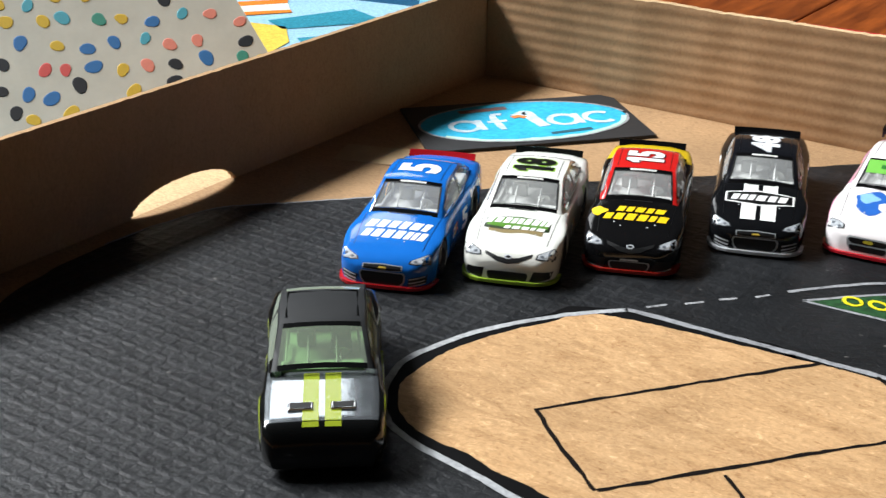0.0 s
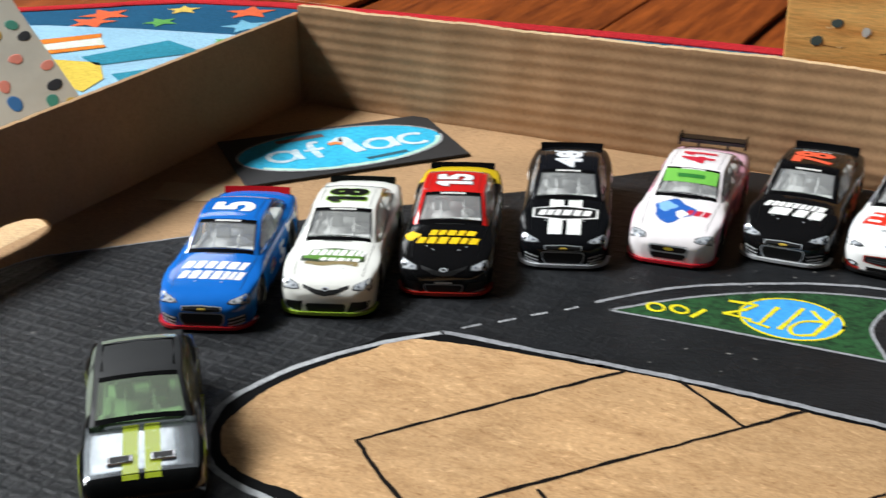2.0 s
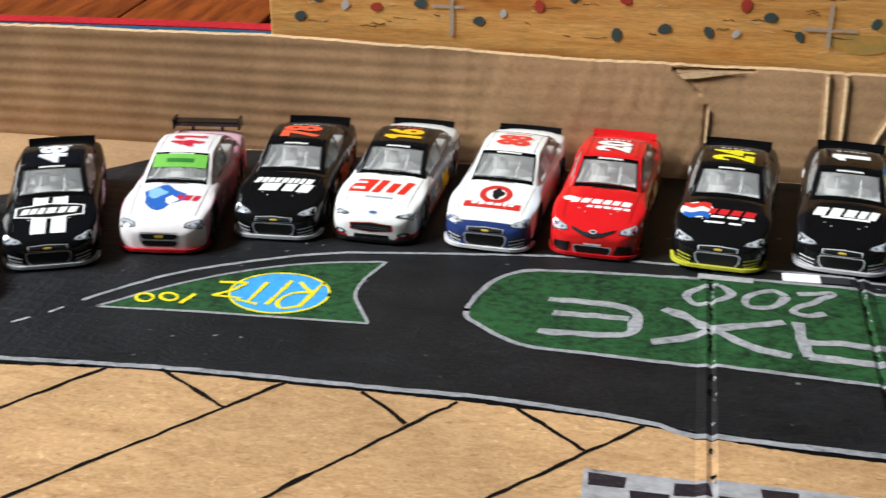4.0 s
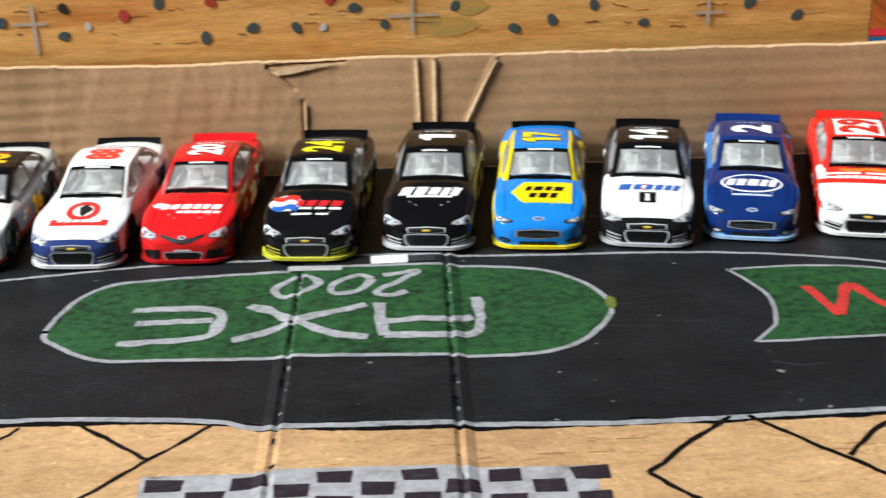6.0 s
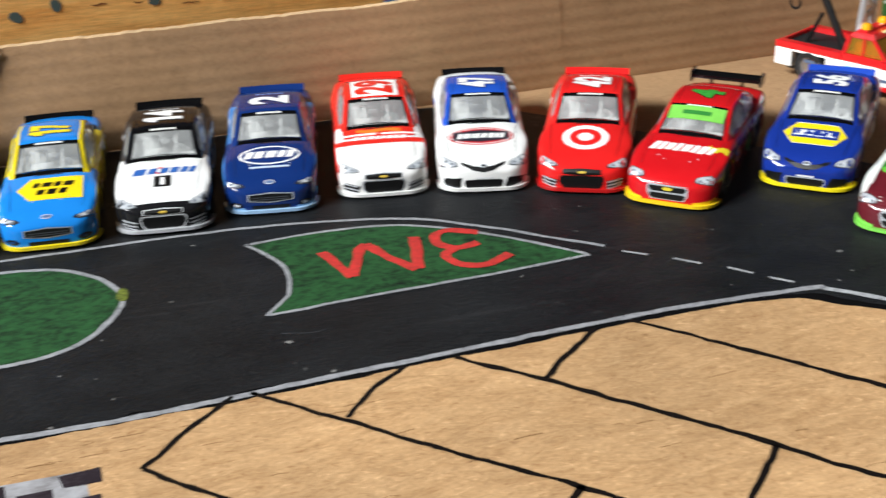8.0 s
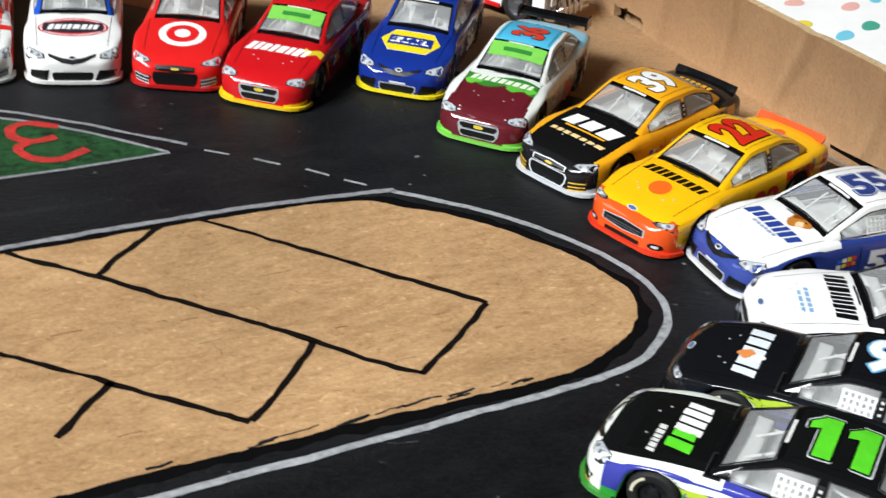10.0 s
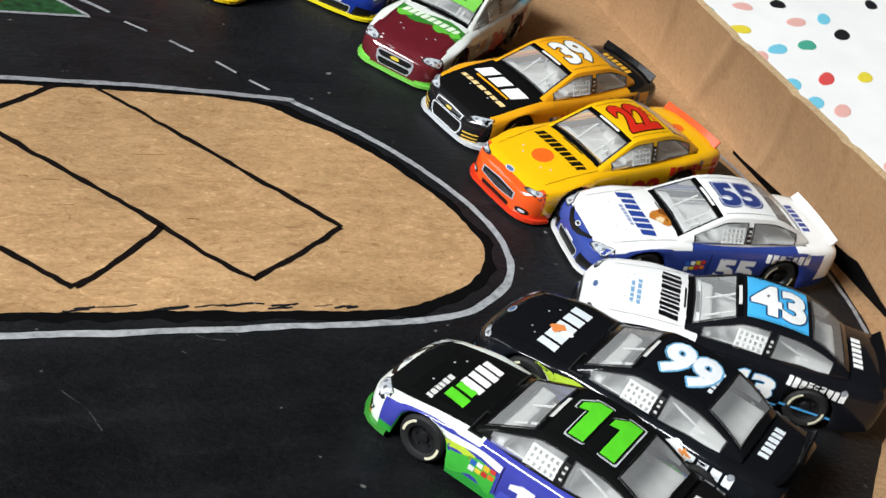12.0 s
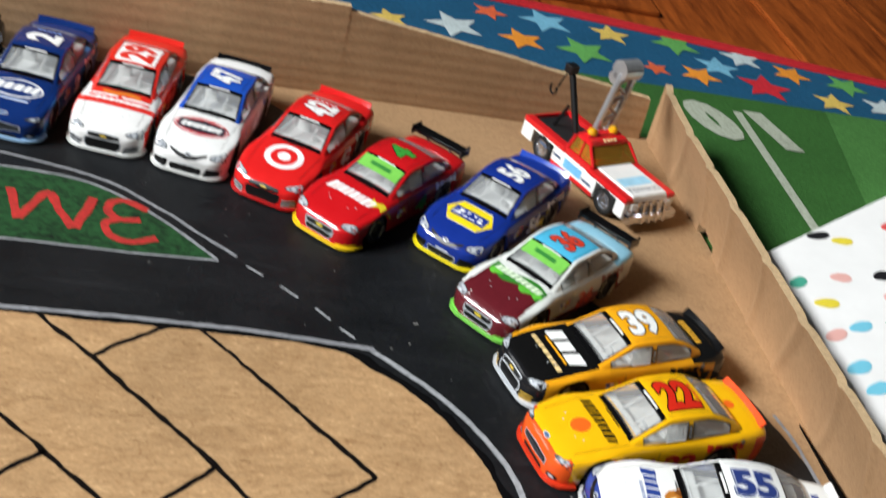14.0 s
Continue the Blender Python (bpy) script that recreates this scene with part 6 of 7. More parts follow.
    for where in ("left", "right"):
        s = 1 if where == "left" else -1
        if g("door_edge"):
            decal("number_rim", car, where, "@" + roof_no, g("door_edge"), 2.2 * s, 0.1, w * 0.98, 6.8, 0.10)
        decal("door_number", car, where, "#" + roof_no, g("door", g("ink", DECAL_WHITE)), 2.2 * s, 0.1, w * 0.98, 6.8, 0.12)
        bars(car, where, g("side_ink", DECAL_WHITE), [(18.2 * s, 4.7, 15, 3.0, g("letters", 5))], kind="bar")
        for k, tone in enumerate(("#c23a34", "#d8b62c", "#e8e8e4", "#2c5fb0", "#d86a28", "#b8342c", "#e0c43a", "#d8d8d4")):
            decal("contingency_sticker", car, where, "bar", tone, (-8.4 - 1.55 * (k % 4)) * s, 2.2 - 1.6 * (k // 4) - 0.25 * (k % 4), 1.35, 1.15 + 0.2 * (k % 2), 0.10)
        decal("post_strip", car, "post_" + where, "bar", "#131315", 0, 0, 1.25, 4.6, 0.08)
        for v in (-1.2, 0.2, 1.3):
            decal("post_bar", car, "post_" + where, "bar", "#c9c9c4", 0, v, 0.7, 0.55, 0.13)
        decal("fuel_cap", car, where, "oval", "#8d9298", 24.5 * s, 6.0, 1.6, 1.6, 0.12)
        decal("door_seam", car, where, "bar", "#0b0b0c", -6.6 * s, 1.4, 0.2, 7.0, 0.07)
        decal("door_seam", car, where, "bar", "#0b0b0c", 11.4 * s, 1.4, 0.2, 7.0, 0.07)
    # hood art
    for item in g("art", ()):
        if item[0] == "bars":
            bars(car, "hood", item[1], item[2])
        else:
            kind, code, cx, cy, w, h, *rest = item
            if w < 14 and h < 14:
                k = min(1.6, 20.4 / max(w, h))
                cx, cy, w, h = (round(v * k, 2) for v in (cx, cy, w, h))
            decal("hood_graphic", car, "hood", kind, code, cx, cy, w, h, *rest)
    if g("deck_ink"):
        for k in range(6):
            decal("sponsor_bar", car, "deck", "bar", g("deck_ink"), -0.6, 5.6 - 2.2 * k, 2.4, 1.7 - 0.3 * (k % 2), 0.10)
    for where, kind, code, cx, cy, w, h in g("extra", ()):
        decal("printed_panel", car, where, kind, code, cx, cy, w, h, 0.07)
    if g("tag"):
        ob = decal("name_tag", car, "glass", "bar", TAG_GREEN, 0, 2.3, 18.5, 5.2, 0.10)
        ob["label"] = "bright green paper tag on the windshield"
        decal("tag_bar", car, "glass", "bar", "#2f7a33", 0, 2.3, 9.5, 1.5, 0.22)
    return car


W, K = DECAL_WHITE, DECAL_BLACK
stock_car(5, 0.0876, -0.1702, -68.0, dict(make="bow", size=(6.6, 12), base="#1467c0", side="#1a74cc", spoiler="#a5141c", splitter="#b01c22", ink=W, mark="#d8d8d8", label="bright blue toy stock car with white markings and a red spoiler", art=[("bars", W, [(0.4, 0.8, 16, 2.9, 6), (0.4, -2.8, 15, 2.7, 7)])]))
stock_car(18, 0.1159, -0.1455, -67.9, dict(make="bull", size=(10, 11.4), side_ink="#4f8420", base="#e6e6df", side="#d8dad2", spoiler="#101210", splitter="#9ab83a", ink=K, edge="#8fc23a", trim="#1a1c1a", nose="#dcdcd4", label="white toy stock car with a green hood panel and black spoiler", art=[("banner", "#22301a", 0, -0.8, 20.5, 8.4, 0.05), ("banner", "#4f8420", 0, -0.2, 19, 6.2, 0.08), ("bars", W, [(0, 0.6, 15, 2.2, 9), (2, -1.9, 8, 1.1, 5)]), ("wave", "#8a7a52", 0, -4.6, 17, 1.8, 0.09)]))
stock_car(15, 0.1417, -0.1174, -67.4, dict(make="bull", size=(9.4, 10.6), base="#0f0f10", roof="#c81f1c", pillar="#b81c1a", rail="#c81f1c", deck="#d6b41c", side="#141112", splitter="#a3261c", lip="#7d1a14", ink=W, edge=K, label="black toy stock car with a red roof and yellow hood markings", art=[("bars", "#efc41a", [(1.2, 1.6, 9.5, 2.1, 5), (0.6, -1.5, 14.5, 2.4, 6)]), ("blob", "#efc41a", -7.4, 0.4, 3.2, 3.0, 0.1)], extra=[("left", "bar", "#a81c1a", -6, -3.4, 26, 1.6), ("right", "bar", "#a81c1a", 6, -3.4, 26, 1.6)]))
stock_car(48, 0.1681, -0.0809, -69.0, dict(make="bow", size=(13.6, 8.2), base="#101113", roof="#15161a", splitter="#c9ccd0", ink="#e9ebee", edge="#8d9298", mark="#c9ccd0", label="black toy stock car with white hood stripes and a white-outlined badge", art=[("bar", W, -2.0, -1.5, 3.0, 13, 0.05), ("bar", W, 2.0, -1.5, 3.0, 13, 0.05), ("banner", W, 0, -0.6, 22, 8.6, 0.07), ("banner", K, 0, -0.6, 20.8, 7.4, 0.085), ("bars", W, [(0, -0.43, 11.0, 2.3, 6)])], extra=[("roof", "bar", "#c9ccd0", 6.4, -2.4, 2.2, 2.2), ("roof", "bar", "#c9ccd0", 6.4, 2.4, 2.2, 2.2), ("roof", "bar", "#c9ccd0", 8.4, 0, 1.8, 2.2), ("roof", "bar", "#c9ccd0", 8.4, -4.6, 1.8, 2.0), ("roof", "bar", "#c9ccd0", 8.4, 4.6, 1.8, 2.0), ("deck", "bar", "#c9ccd0", 0, -3, 2.4, 2.4), ("deck", "bar", "#c9ccd0", 0, 3, 2.4, 2.4), ("left", "bar", "#c9ccd0", 22, 3, 2, 2), ("left", "bar", "#c9ccd0", 26, 3, 2, 2), ("left", "bar", "#c9ccd0", 24, 1, 2, 2), ("left", "bar", "#c9ccd0", 18, 3, 2, 2), ("right", "bar", "#c9ccd0", -22, 3, 2, 2), ("right", "bar", "#c9ccd0", -26, 3, 2, 2), ("right", "bar", "#c9ccd0", -18, 3, 2, 2)]))
stock_car(41, 0.2074, -0.0610, -83.2, dict(make="plain", size=(9, 10.4), side_ink="#c3202c", base="#ece6e6", side="#d89ab0", sill="#c2345c", splitter="#c3202c", wing=True, tag=True, ink="#c8283c", mark="#c3202c", deck="#e2b4c2", edge=W, label="white and pink toy stock car with a green windshield tag", art=[("blob", "#2b62b4", -1.5, -0.6, 8.5, 8.0, 0.07), ("blob", "#86b8e6", -3.0, 0.8, 4.0, 3.6, 0.10), ("blob", W, 0.6, -1.6, 2.6, 2.6, 0.11), ("bars", "#c8283c", [(8.0, -0.8, 5, 2.2, 3)])]))
stock_car(78, 0.2434, -0.0437, -87.1, dict(make="bow", size=(9.4, 12.4), base="#111112", side="#161214", tail="#c84a2a", splitter="#c4c6c8", ink="#e8583a", mark="#c4c6c8", rear_print="#b9c0c4", label="black toy stock car with orange roof number and white hood bars", art=[("bars", W, [(-1.2, 1.4, 16, 2.2, 9), (1.0, -1.6, 11.5, 3.2, 3)])], extra=[("left", "slant", "#d2502e", 14, -1.2, 12, 5), ("right", "slant", "#d2502e", -14, -1.2, 12, 5)]))
stock_car(16, 0.2796, -0.0400, -92.6, dict(make="oval", size=(8.8, 11.6), side_ink="#e9e9e6", base="#e9e9e6", hood="#efefec", roof="#141416", pillar="#141416", deck="#d8d8d4", side="#7d8088", sill="#a4241e", splitter="#141414", lip="#b62a22", ink="#e8b81c", trim="#b62a22", rear_print="#d8382a", label="white toy stock car with black roof and red hood marks", art=[("slant", "#d8301e", -4.4, 0.0, 4.6, 4.8, 0.07), ("bar", "#efefec", -5.2, 1.1, 2.6, 0.8, 0.10), ("bar", "#efefec", -5.2, -1.1, 2.6, 0.8, 0.10), ("slant", "#d8301e", -0.6, 0.0, 1.7, 4.8, 0.07), ("slant", "#d8301e", 2.2, -0.3, 1.8, 3.6, 0.07), ("slant", "#d8301e", 4.9, 0.0, 1.7, 4.8, 0.07), ("bar", "#9aa0a4", 0, -4.0, 6, 0.6, 0.08)], extra=[("left", "slant", "#141416", 6, -1, 18, 4), ("right", "slant", "#141416", -6, -1, 18, 4)]))
stock_car(88, 0.3189, -0.0395, -94.5, dict(make="bow", size=(8.6, 10.6), side_ink="#20366e", base="#ecece8", side="#e4e4e2", sill="#20366e", lip="#1d2f66", splitter="#dadada", ink="#d8382a", edge="#f3f3f0", spoiler="#121214", fender="#dfe2ea", nose="#26396e", rear_print="#d8382a", label="white toy stock car with red roof number and blue nose", art=[("ring", "#c8302a", 0, -0.2, 7.0, 6.6, 0.08), ("blob", "#1a1a1c", 0.3, 0.0, 2.6, 3.6, 0.10), ("bar", "#c8302a", 0, -4.2, 12, 2.0, 0.08), ("bars", W, [(0, -4.2, 9, 0.9, 6)])]))
stock_car(20, 0.3539, -0.0390, -94.5, dict(make="bull", size=(8.4, 10.6), base="#d31d20", spoiler="#d31d20", splitter="#b8161a", ink=W, mark="#1a1010", edge="#7a0f12", rear_print="#f0d8d8", label="red toy stock car with white roof number and hood bars", art=[("bars", W, [(1.6, -0.6, 13, 1.9, 6), (2.6, -2.7, 9, 1.0, 5)]), ("blob", W, -6.6, 0.2, 3.0, 1.6, 0.1)]))
stock_car(24, 0.3943, -0.0432, -95.7, dict(make="bow", size=(8.8, 12), base="#121213", splitter="#c9c83a", ink="#e2d822", trim="#b8bcc2", mark="#c9c83a", rear_print="#b9bcc0", label="black toy stock car with yellow roof number and a tricolour disc", art=[("oval", W, -5.4, -0.2, 6.6, 5.6, 0.07), ("wave", "#c8322c", -5.4, 1.5, 5.4, 1.8, 0.10), ("wave", "#2a62b4", -5.4, -1.9, 5.2, 1.8, 0.10), ("bars", "#c8242a", [(5.0, -0.4, 9.5, 2.4, 4)]), ("bars", W, [(3.6, -2.4, 9, 0.9, 3), (0, -4.6, 8, 0.7, 2)])], extra=[("left", "slant", "#c9c83a", 14, -1, 8, 4), ("right", "slant", "#c9c83a", -14, -1, 8, 4)]))
stock_car(1, 0.4332, -0.0390, -96.6, dict(make="bow", size=(4.8, 10.6), base="#101011", splitter="#c8c8ca", ink=W, trim="#c2c6ca", mark="#d8dadc", fender="#1a1a1c", lip="#8f9498", rear_print="#c9ccd0", label="black toy stock car with white roof number and white hood bars", art=[("bars", W, [(0, 0.6, 14.5, 3.4, 5)]), ("bar", W, 0, -2.2, 15, 1.0, 0.08)]))
stock_car(17, 0.4694, -0.0397, -97.2, dict(make="oval", size=(8.4, 11.4), base="#1b7fd4", side="#d8c22a", pillar="#e0c81e", rail="#e0c81e", deck="#1b7fd4", fender="#1b7fd4", splitter="#ecd31c", ink="#e8d01c", edge="#123a6a", mark="#123a6a", label="blue and yellow toy stock car with a yellow hood tag", art=[("tag", "#f0d21a", 0.4, -0.2, 12.5, 7.4, 0.07), ("bars", K, [(1.4, 1.2, 8, 1.9, 4), (1.0, -1.6, 6, 1.9, 3)])]))
stock_car(14, 0.5058, -0.0417, -99.9, dict(make="bow", size=(8.6, 11), base="#111113", hood="#ececea", fender="#ececea", nose="#1a1a1c", side="#2a2a2e", ink=W, trim="#c8cacc", splitter="#b8babd", edge="#4a4a4e", rear_print="#c9ccd0", label="black toy stock car with a white hood and black square mark", art=[("bars", "#2a5ea8", [(-4.6, 0.8, 5, 2.4, 2), (4.4, 0.8, 7, 2.4, 4)]), ("ring", "#c8302a", -0.6, 0.8, 2.4, 2.4, 0.09), ("bar", K, 0, -2.9, 3.4, 3.6, 0.08), ("bar", W, 0, -2.9, 0.8, 2.4, 0.11)]))
stock_car(2, 0.5415, -0.0403, -102.5, dict(make="oval", size=(6.6, 11.8), base="#0f2c68", side="#3c78b8", sill="#8ab4dc", splitter="#9fc4e6", spoiler="#0f2c68", ink=W, trim="#b8bec6", lip="#6f9cc8", edge="#0c1f4a", rear_print="#7f9cd0", label="dark blue toy stock car with white script oval on hood", art=[("oval", W, 0, 0.0, 12.5, 6.6, 0.06), ("oval", "#0f2c68", 0, 0.0, 11.6, 5.8, 0.09), ("bars", W, [(0, 0.2, 10, 3.0, 5)]), ("bar", "#b8c8e0", 0, -4.2, 8, 0.6, 0.08)], extra=[("left", "slant", "#7fb0dc", 27, 0.5, 12, 2.2), ("right", "slant", "#7fb0dc", -27, 0.5, 12, 2.2), ("left", "slant", "#a9cbe8", 20, -2.0, 14, 1.0), ("right", "slant", "#a9cbe8", -20, -2.0, 14, 1.0)]))
stock_car(29, 0.5785, -0.0415, -102.4, dict(make="bow", size=(11.5, 12.2), side_ink="#c8302a", base="#d92a20", hood="#ecebe8", fender="#ecebe8", nose="#ecebe8", lip="#e2e2de", roof="#d92a20", splitter="#e4e4e0", spoiler="#d92a20", back=W, ink="#d92a20", label="red and white toy stock car with a white hood", art=[("banner", "#d92a20", 0, 5.0, 24, 9.0, 0.06), ("wave", "#e07a2a", 0, 6.0, 15, 2.0, 0.09), ("slant", W, -5.2, 2.4, 9.4, 0.7, 0.10), ("slant", W, 5.2, 2.4, 9.4, 0.7, 0.10), ("slant", "#d92a20", -5.0, -0.4, 10.5, 1.8, 0.08), ("slant", "#d92a20", 5.0, -0.4, 10.5, 1.8, 0.08), ("bars", W, [(0, 1.0, 11, 1.4, 8)])]))
stock_car(47, 0.6127, -0.0511, -107.0, dict(make="bull", size=(9, 11.2), side_ink="#1f4fb4", base="#ebebe8", roof="#1f4fb4", rail="#1f4fb4", pillar="#1f4fb4", ink=W, spoiler="#101012", splitter="#e0e0dc", trim="#1a1a1c", edge="#143a8c", label="white toy stock car with blue roof and red oval badge", art=[("oval", "#b8202a", 0, -0.6, 22, 10.5, 0.06), ("oval", W, 0, -0.6, 20.8, 9.3, 0.07), ("oval", "#b8202a", 0, -0.6, 20, 8.6, 0.08), ("banner", "#2c2a34", 0, -0.6, 18.5, 7.0, 0.09), ("bars", W, [(-0.0, -0.4, 9.6, 2.0, 8)])]))
stock_car(42, 0.6483, -0.0669, -118.0, dict(make="bow", size=(9, 11.2), base="#d8201f", spoiler="#d8201f", splitter="#b51a1a", ink=W, trim="#1a1010", edge="#8f1214", rear_print="#f0d0d0", label="red toy stock car with a white target ring on the hood", art=[("oval", W, 0, -0.6, 9.6, 9.0, 0.06), ("oval", "#d8201f", 0, -0.6, 6.6, 6.2, 0.09), ("oval", W, 0, -0.6, 3.2, 3.0, 0.12)]))
stock_car(4, 0.6767, -0.0928, -133.0, dict(make="plain", size=(6.5, 9.5), base="#c2141a", side="#8f1016", splitter="#e8c21c", lip="#e8c21c", wing=True, tag=True, ink="#3a9a3a", edge="#101010", mark="#e8d21c", label="dark red toy stock car with yellow lip and green windshield tag", art=[("bars", W, [(0, 0.2, 16.5, 3.2, 8)]), ("wave", "#d8c22a", 7, 1.2, 4, 2, 0.09)]))
stock_car(56, 0.7219, -0.0973, -131.4, dict(make="bull", size=(8.6, 10.4), base="#142f86", side="#1c3478", splitter="#ecd81c", lip="#ecd81c", spoiler="#1f44a8", ink=W, mark="#e0d020", edge="#0f2466", label="blue toy stock car with a yellow six-sided badge on the hood", art=[("hex", W, 0, -0.4, 13.6, 8.4, 0.06), ("hex", "#ecd21a", 0, -0.4, 12.8, 7.6, 0.08), ("bar", "#142f86", 0, -0.4, 9.4, 3.4, 0.10), ("bars", W, [(0, -0.4, 8.4, 2.2, 4)])], extra=[("left", "slant", "#e0c81e", 10, -1.6, 16, 3.6), ("right", "slant", "#e0c81e", -10, -1.6, 16, 3.6)]))
stock_car(36, 0.7327, -0.1424, -140.0, dict(make="plain", size=(8.6, 9.8), side_ink="#7a2a34", base="#dfe2dc", roof="#4fb4d8", rail="#dfe2dc", side="#c9ccc6", sill="#7a2a34", nose="#5e1a22", lip="#78c850", splitter="#78c850", wing=True, tag=True, ink="#d2402c", edge="#27303a", mark="#c8c8c4", deck="#8fc4d8", label="hand-painted white toy stock car with maroon nose and green tag", art=[("wave", "#5e1a22", 0, -5.4, 24, 17.0, 0.05), ("wave", "#347d2c", 0, 2.6, 24, 5.6, 0.07), ("blob", "#62bc3c", -5.6, 0.4, 3.4, 2.2, 0.09), ("blob", "#58b038", 3.0, 0.2, 3.8, 2.0, 0.09), ("blob", "#62bc3c", 6.2, 0.8, 2.6, 2.2, 0.09), ("bars", "#d9e8cc", [(0, 2.2, 17, 2.0, 9)])], extra=[("brow", "bar", "#5e1a22", 0, 1.6, 25, 8), ("left", "blob", "#7a2a34", 4, -1.5, 14, 6), ("right", "blob", "#7a2a34", -4, -1.5, 14, 6)]))
stock_car(39, 0.7466, -0.1866, -164.6, dict(make="bow", size=(10.6, 11.6), side_ink=K, deck_ink="#d8a030", base="#eda317", hood="#121212", fender="#eda317", nose="#1a1a1c", lip="#c8ccd0", side="#e09a18", deck="#151515", tail="#121212", splitter="#c8ccd0", ink=W, edge=K, mark="#f0c24a", trim="#d0d4d8", label="orange-yellow toy stock car with black hood and black tail", art=[("bars", W, [(0, 1.2, 12, 4.0, 3)]), ("bar", "#eda317", 0, -2.0, 15, 0.7, 0.08), ("bars", "#e8c88a", [(0, -3.8, 13, 1.1, 7)])], extra=[("left", "slant", "#121212", 20, 0.5, 16, 6), ("right", "slant", "#121212", -20, 0.5, 16, 6)]))
stock_car(22, 0.7479, -0.2240, -166.6, dict(grow=1.05, make="oval", size=(12, 13), side_ink="#d02a1a", base="#f2b60e", nose="#e2541c", lip="#e2421c", splitter="#d83a1c", spoiler="#ec5226", ink="#d02a1a", edge="#1c0f08", tail="#e2541c", sill="#d8541c", rear_print="#d8401c", label="yellow toy stock car with an orange-red nose and spoiler", art=[("bars", "#1a1408", [(0, 2.2, 14, 2.3, 9)]), ("oval", "#f2b60e", 0, -2.0, 4.6, 4.6, 0.07), ("oval", "#e8641e", 0, -2.0, 4.0, 4.0, 0.09)], extra=[("left", "wave", "#e0481c", -19, -1.2, 12, 6), ("right", "wave", "#e0481c", 19, -1.2, 12, 6), ("left", "wave", "#d8401c", 0, -4.0, 26, 1.6), ("right", "wave", "#d8401c", 0, -4.0, 26, 1.6), ("deck", "oval", "#e8641e", -1, 0, 4, 4)]))
stock_car(55, 0.7605, -0.2605, 174.0, dict(grow=1.05, make="bull", size=(12, 10.4), letters=7, deck_ink="#2d3f86", base="#ecece8", side="#2d3f86", sill="#26367a", nose="#34468f", lip="#e8e8e6", spoiler="#ececea", splitter="#dcdcd8", ink="#2c3c78", edge="#c4cadc", door="#e8e8e6", mark="#2d3f86", rim="#2c3c78", door_edge="#8a93b8", label="white toy stock car with dark blue sides and number", art=[("bars", "#27408c", [(-0.6, 0.2, 13, 2.9, 7)]), ("blob", "#b8742c", 1.4, 4.2, 4.6, 3.8, 0.12), ("blob", "#7a4418", 0.2, 5.0, 2.0, 1.8, 0.14), ("blob", "#e6c9a0", 2.2, 3.6, 1.6, 1.4, 0.15), ("bars", "#8a94b4", [(0.0, -1.9, 6, 0.7, 6)])], extra=[]))
stock_car(43, 0.7440, -0.3032, 146.0, dict(grow=1.05, make="oval", size=(13.4, 13), letters=9, deck_ink=W, base="#141519", hood="#eeeeec", fender="#eeeeec", nose="#eeeeec", roof="#141519", back="#48b2ea", ink=W, edge="#1b4a78", side="#141519", splitter="#16171a", deck="#141519", door_edge="#4a9ad0", panel=(15.4, 18.0), label="black toy stock car with white hood and light blue roof panel", art=[("bars", K, [(0, 2.8, 16, 3.4, 10)]), ("bar", "#2a2b2c", 0, 6.8, 6.0, 0.6, 0.08), ("bars", "#7aa4c8", [(1.0, -2.6, 7, 0.7, 5), (1.0, -3.8, 6, 0.6, 4)])], extra=[("left", "bar", "#4a9ad0", 0, -3.6, 40, 0.6), ("right", "bar", "#4a9ad0", 0, -3.6, 40, 0.6)]))
stock_car(99, 0.7065, -0.3215, 124.5, dict(grow=1.05, make="oval", size=(12.8, 13.4), letters=5, deck_ink="#dfe6ea", base="#121316", side="#15181c", splitter="#141414", ink="#f1f4f6", edge="#6ab0d8", mark="#4a90c0", side_ink="#eef2f4", rear_print="#dfe6ea", label="black toy stock car with pale blue edged number", art=[("bar", "#2a2b2c", -6.2, 5.6, 4.6, 2.2, 0.06), ("bar", "#060606", -6.2, 5.6, 4.1, 1.8, 0.08), ("bar", "#2a2b2c", 6.2, 5.6, 4.6, 2.2, 0.06), ("bar", "#060606", 6.2, 5.6, 4.1, 1.8, 0.08), ("bars", "#dfe6ea", [(0, -0.4, 12.5, 3.6, 5)]), ("blob", "#e08a4a", 0.8, -1.2, 2.4, 2.2, 0.13), ("blob", W, 1.6, 0.6, 2.0, 1.8, 0.12)], extra=[("left", "wave", "#5aa6d6", 2, -3.4, 36, 1.0), ("right", "wave", "#5aa6d6", -2, -3.4, 36, 1.0), ("left", "wave", "#a8c43a", -17, 3.6, 15, 2.6), ("left", "wave", W, -15, 1.6, 15, 1.8), ("left", "blob", W, 11.5, 4.4, 6, 4.6), ("left", "blob", "#e08a3a", 13.6, 5.0, 3.0, 2.2), ("left", "wave", "#3f9a5a", 30, -0.5, 6, 3)]))
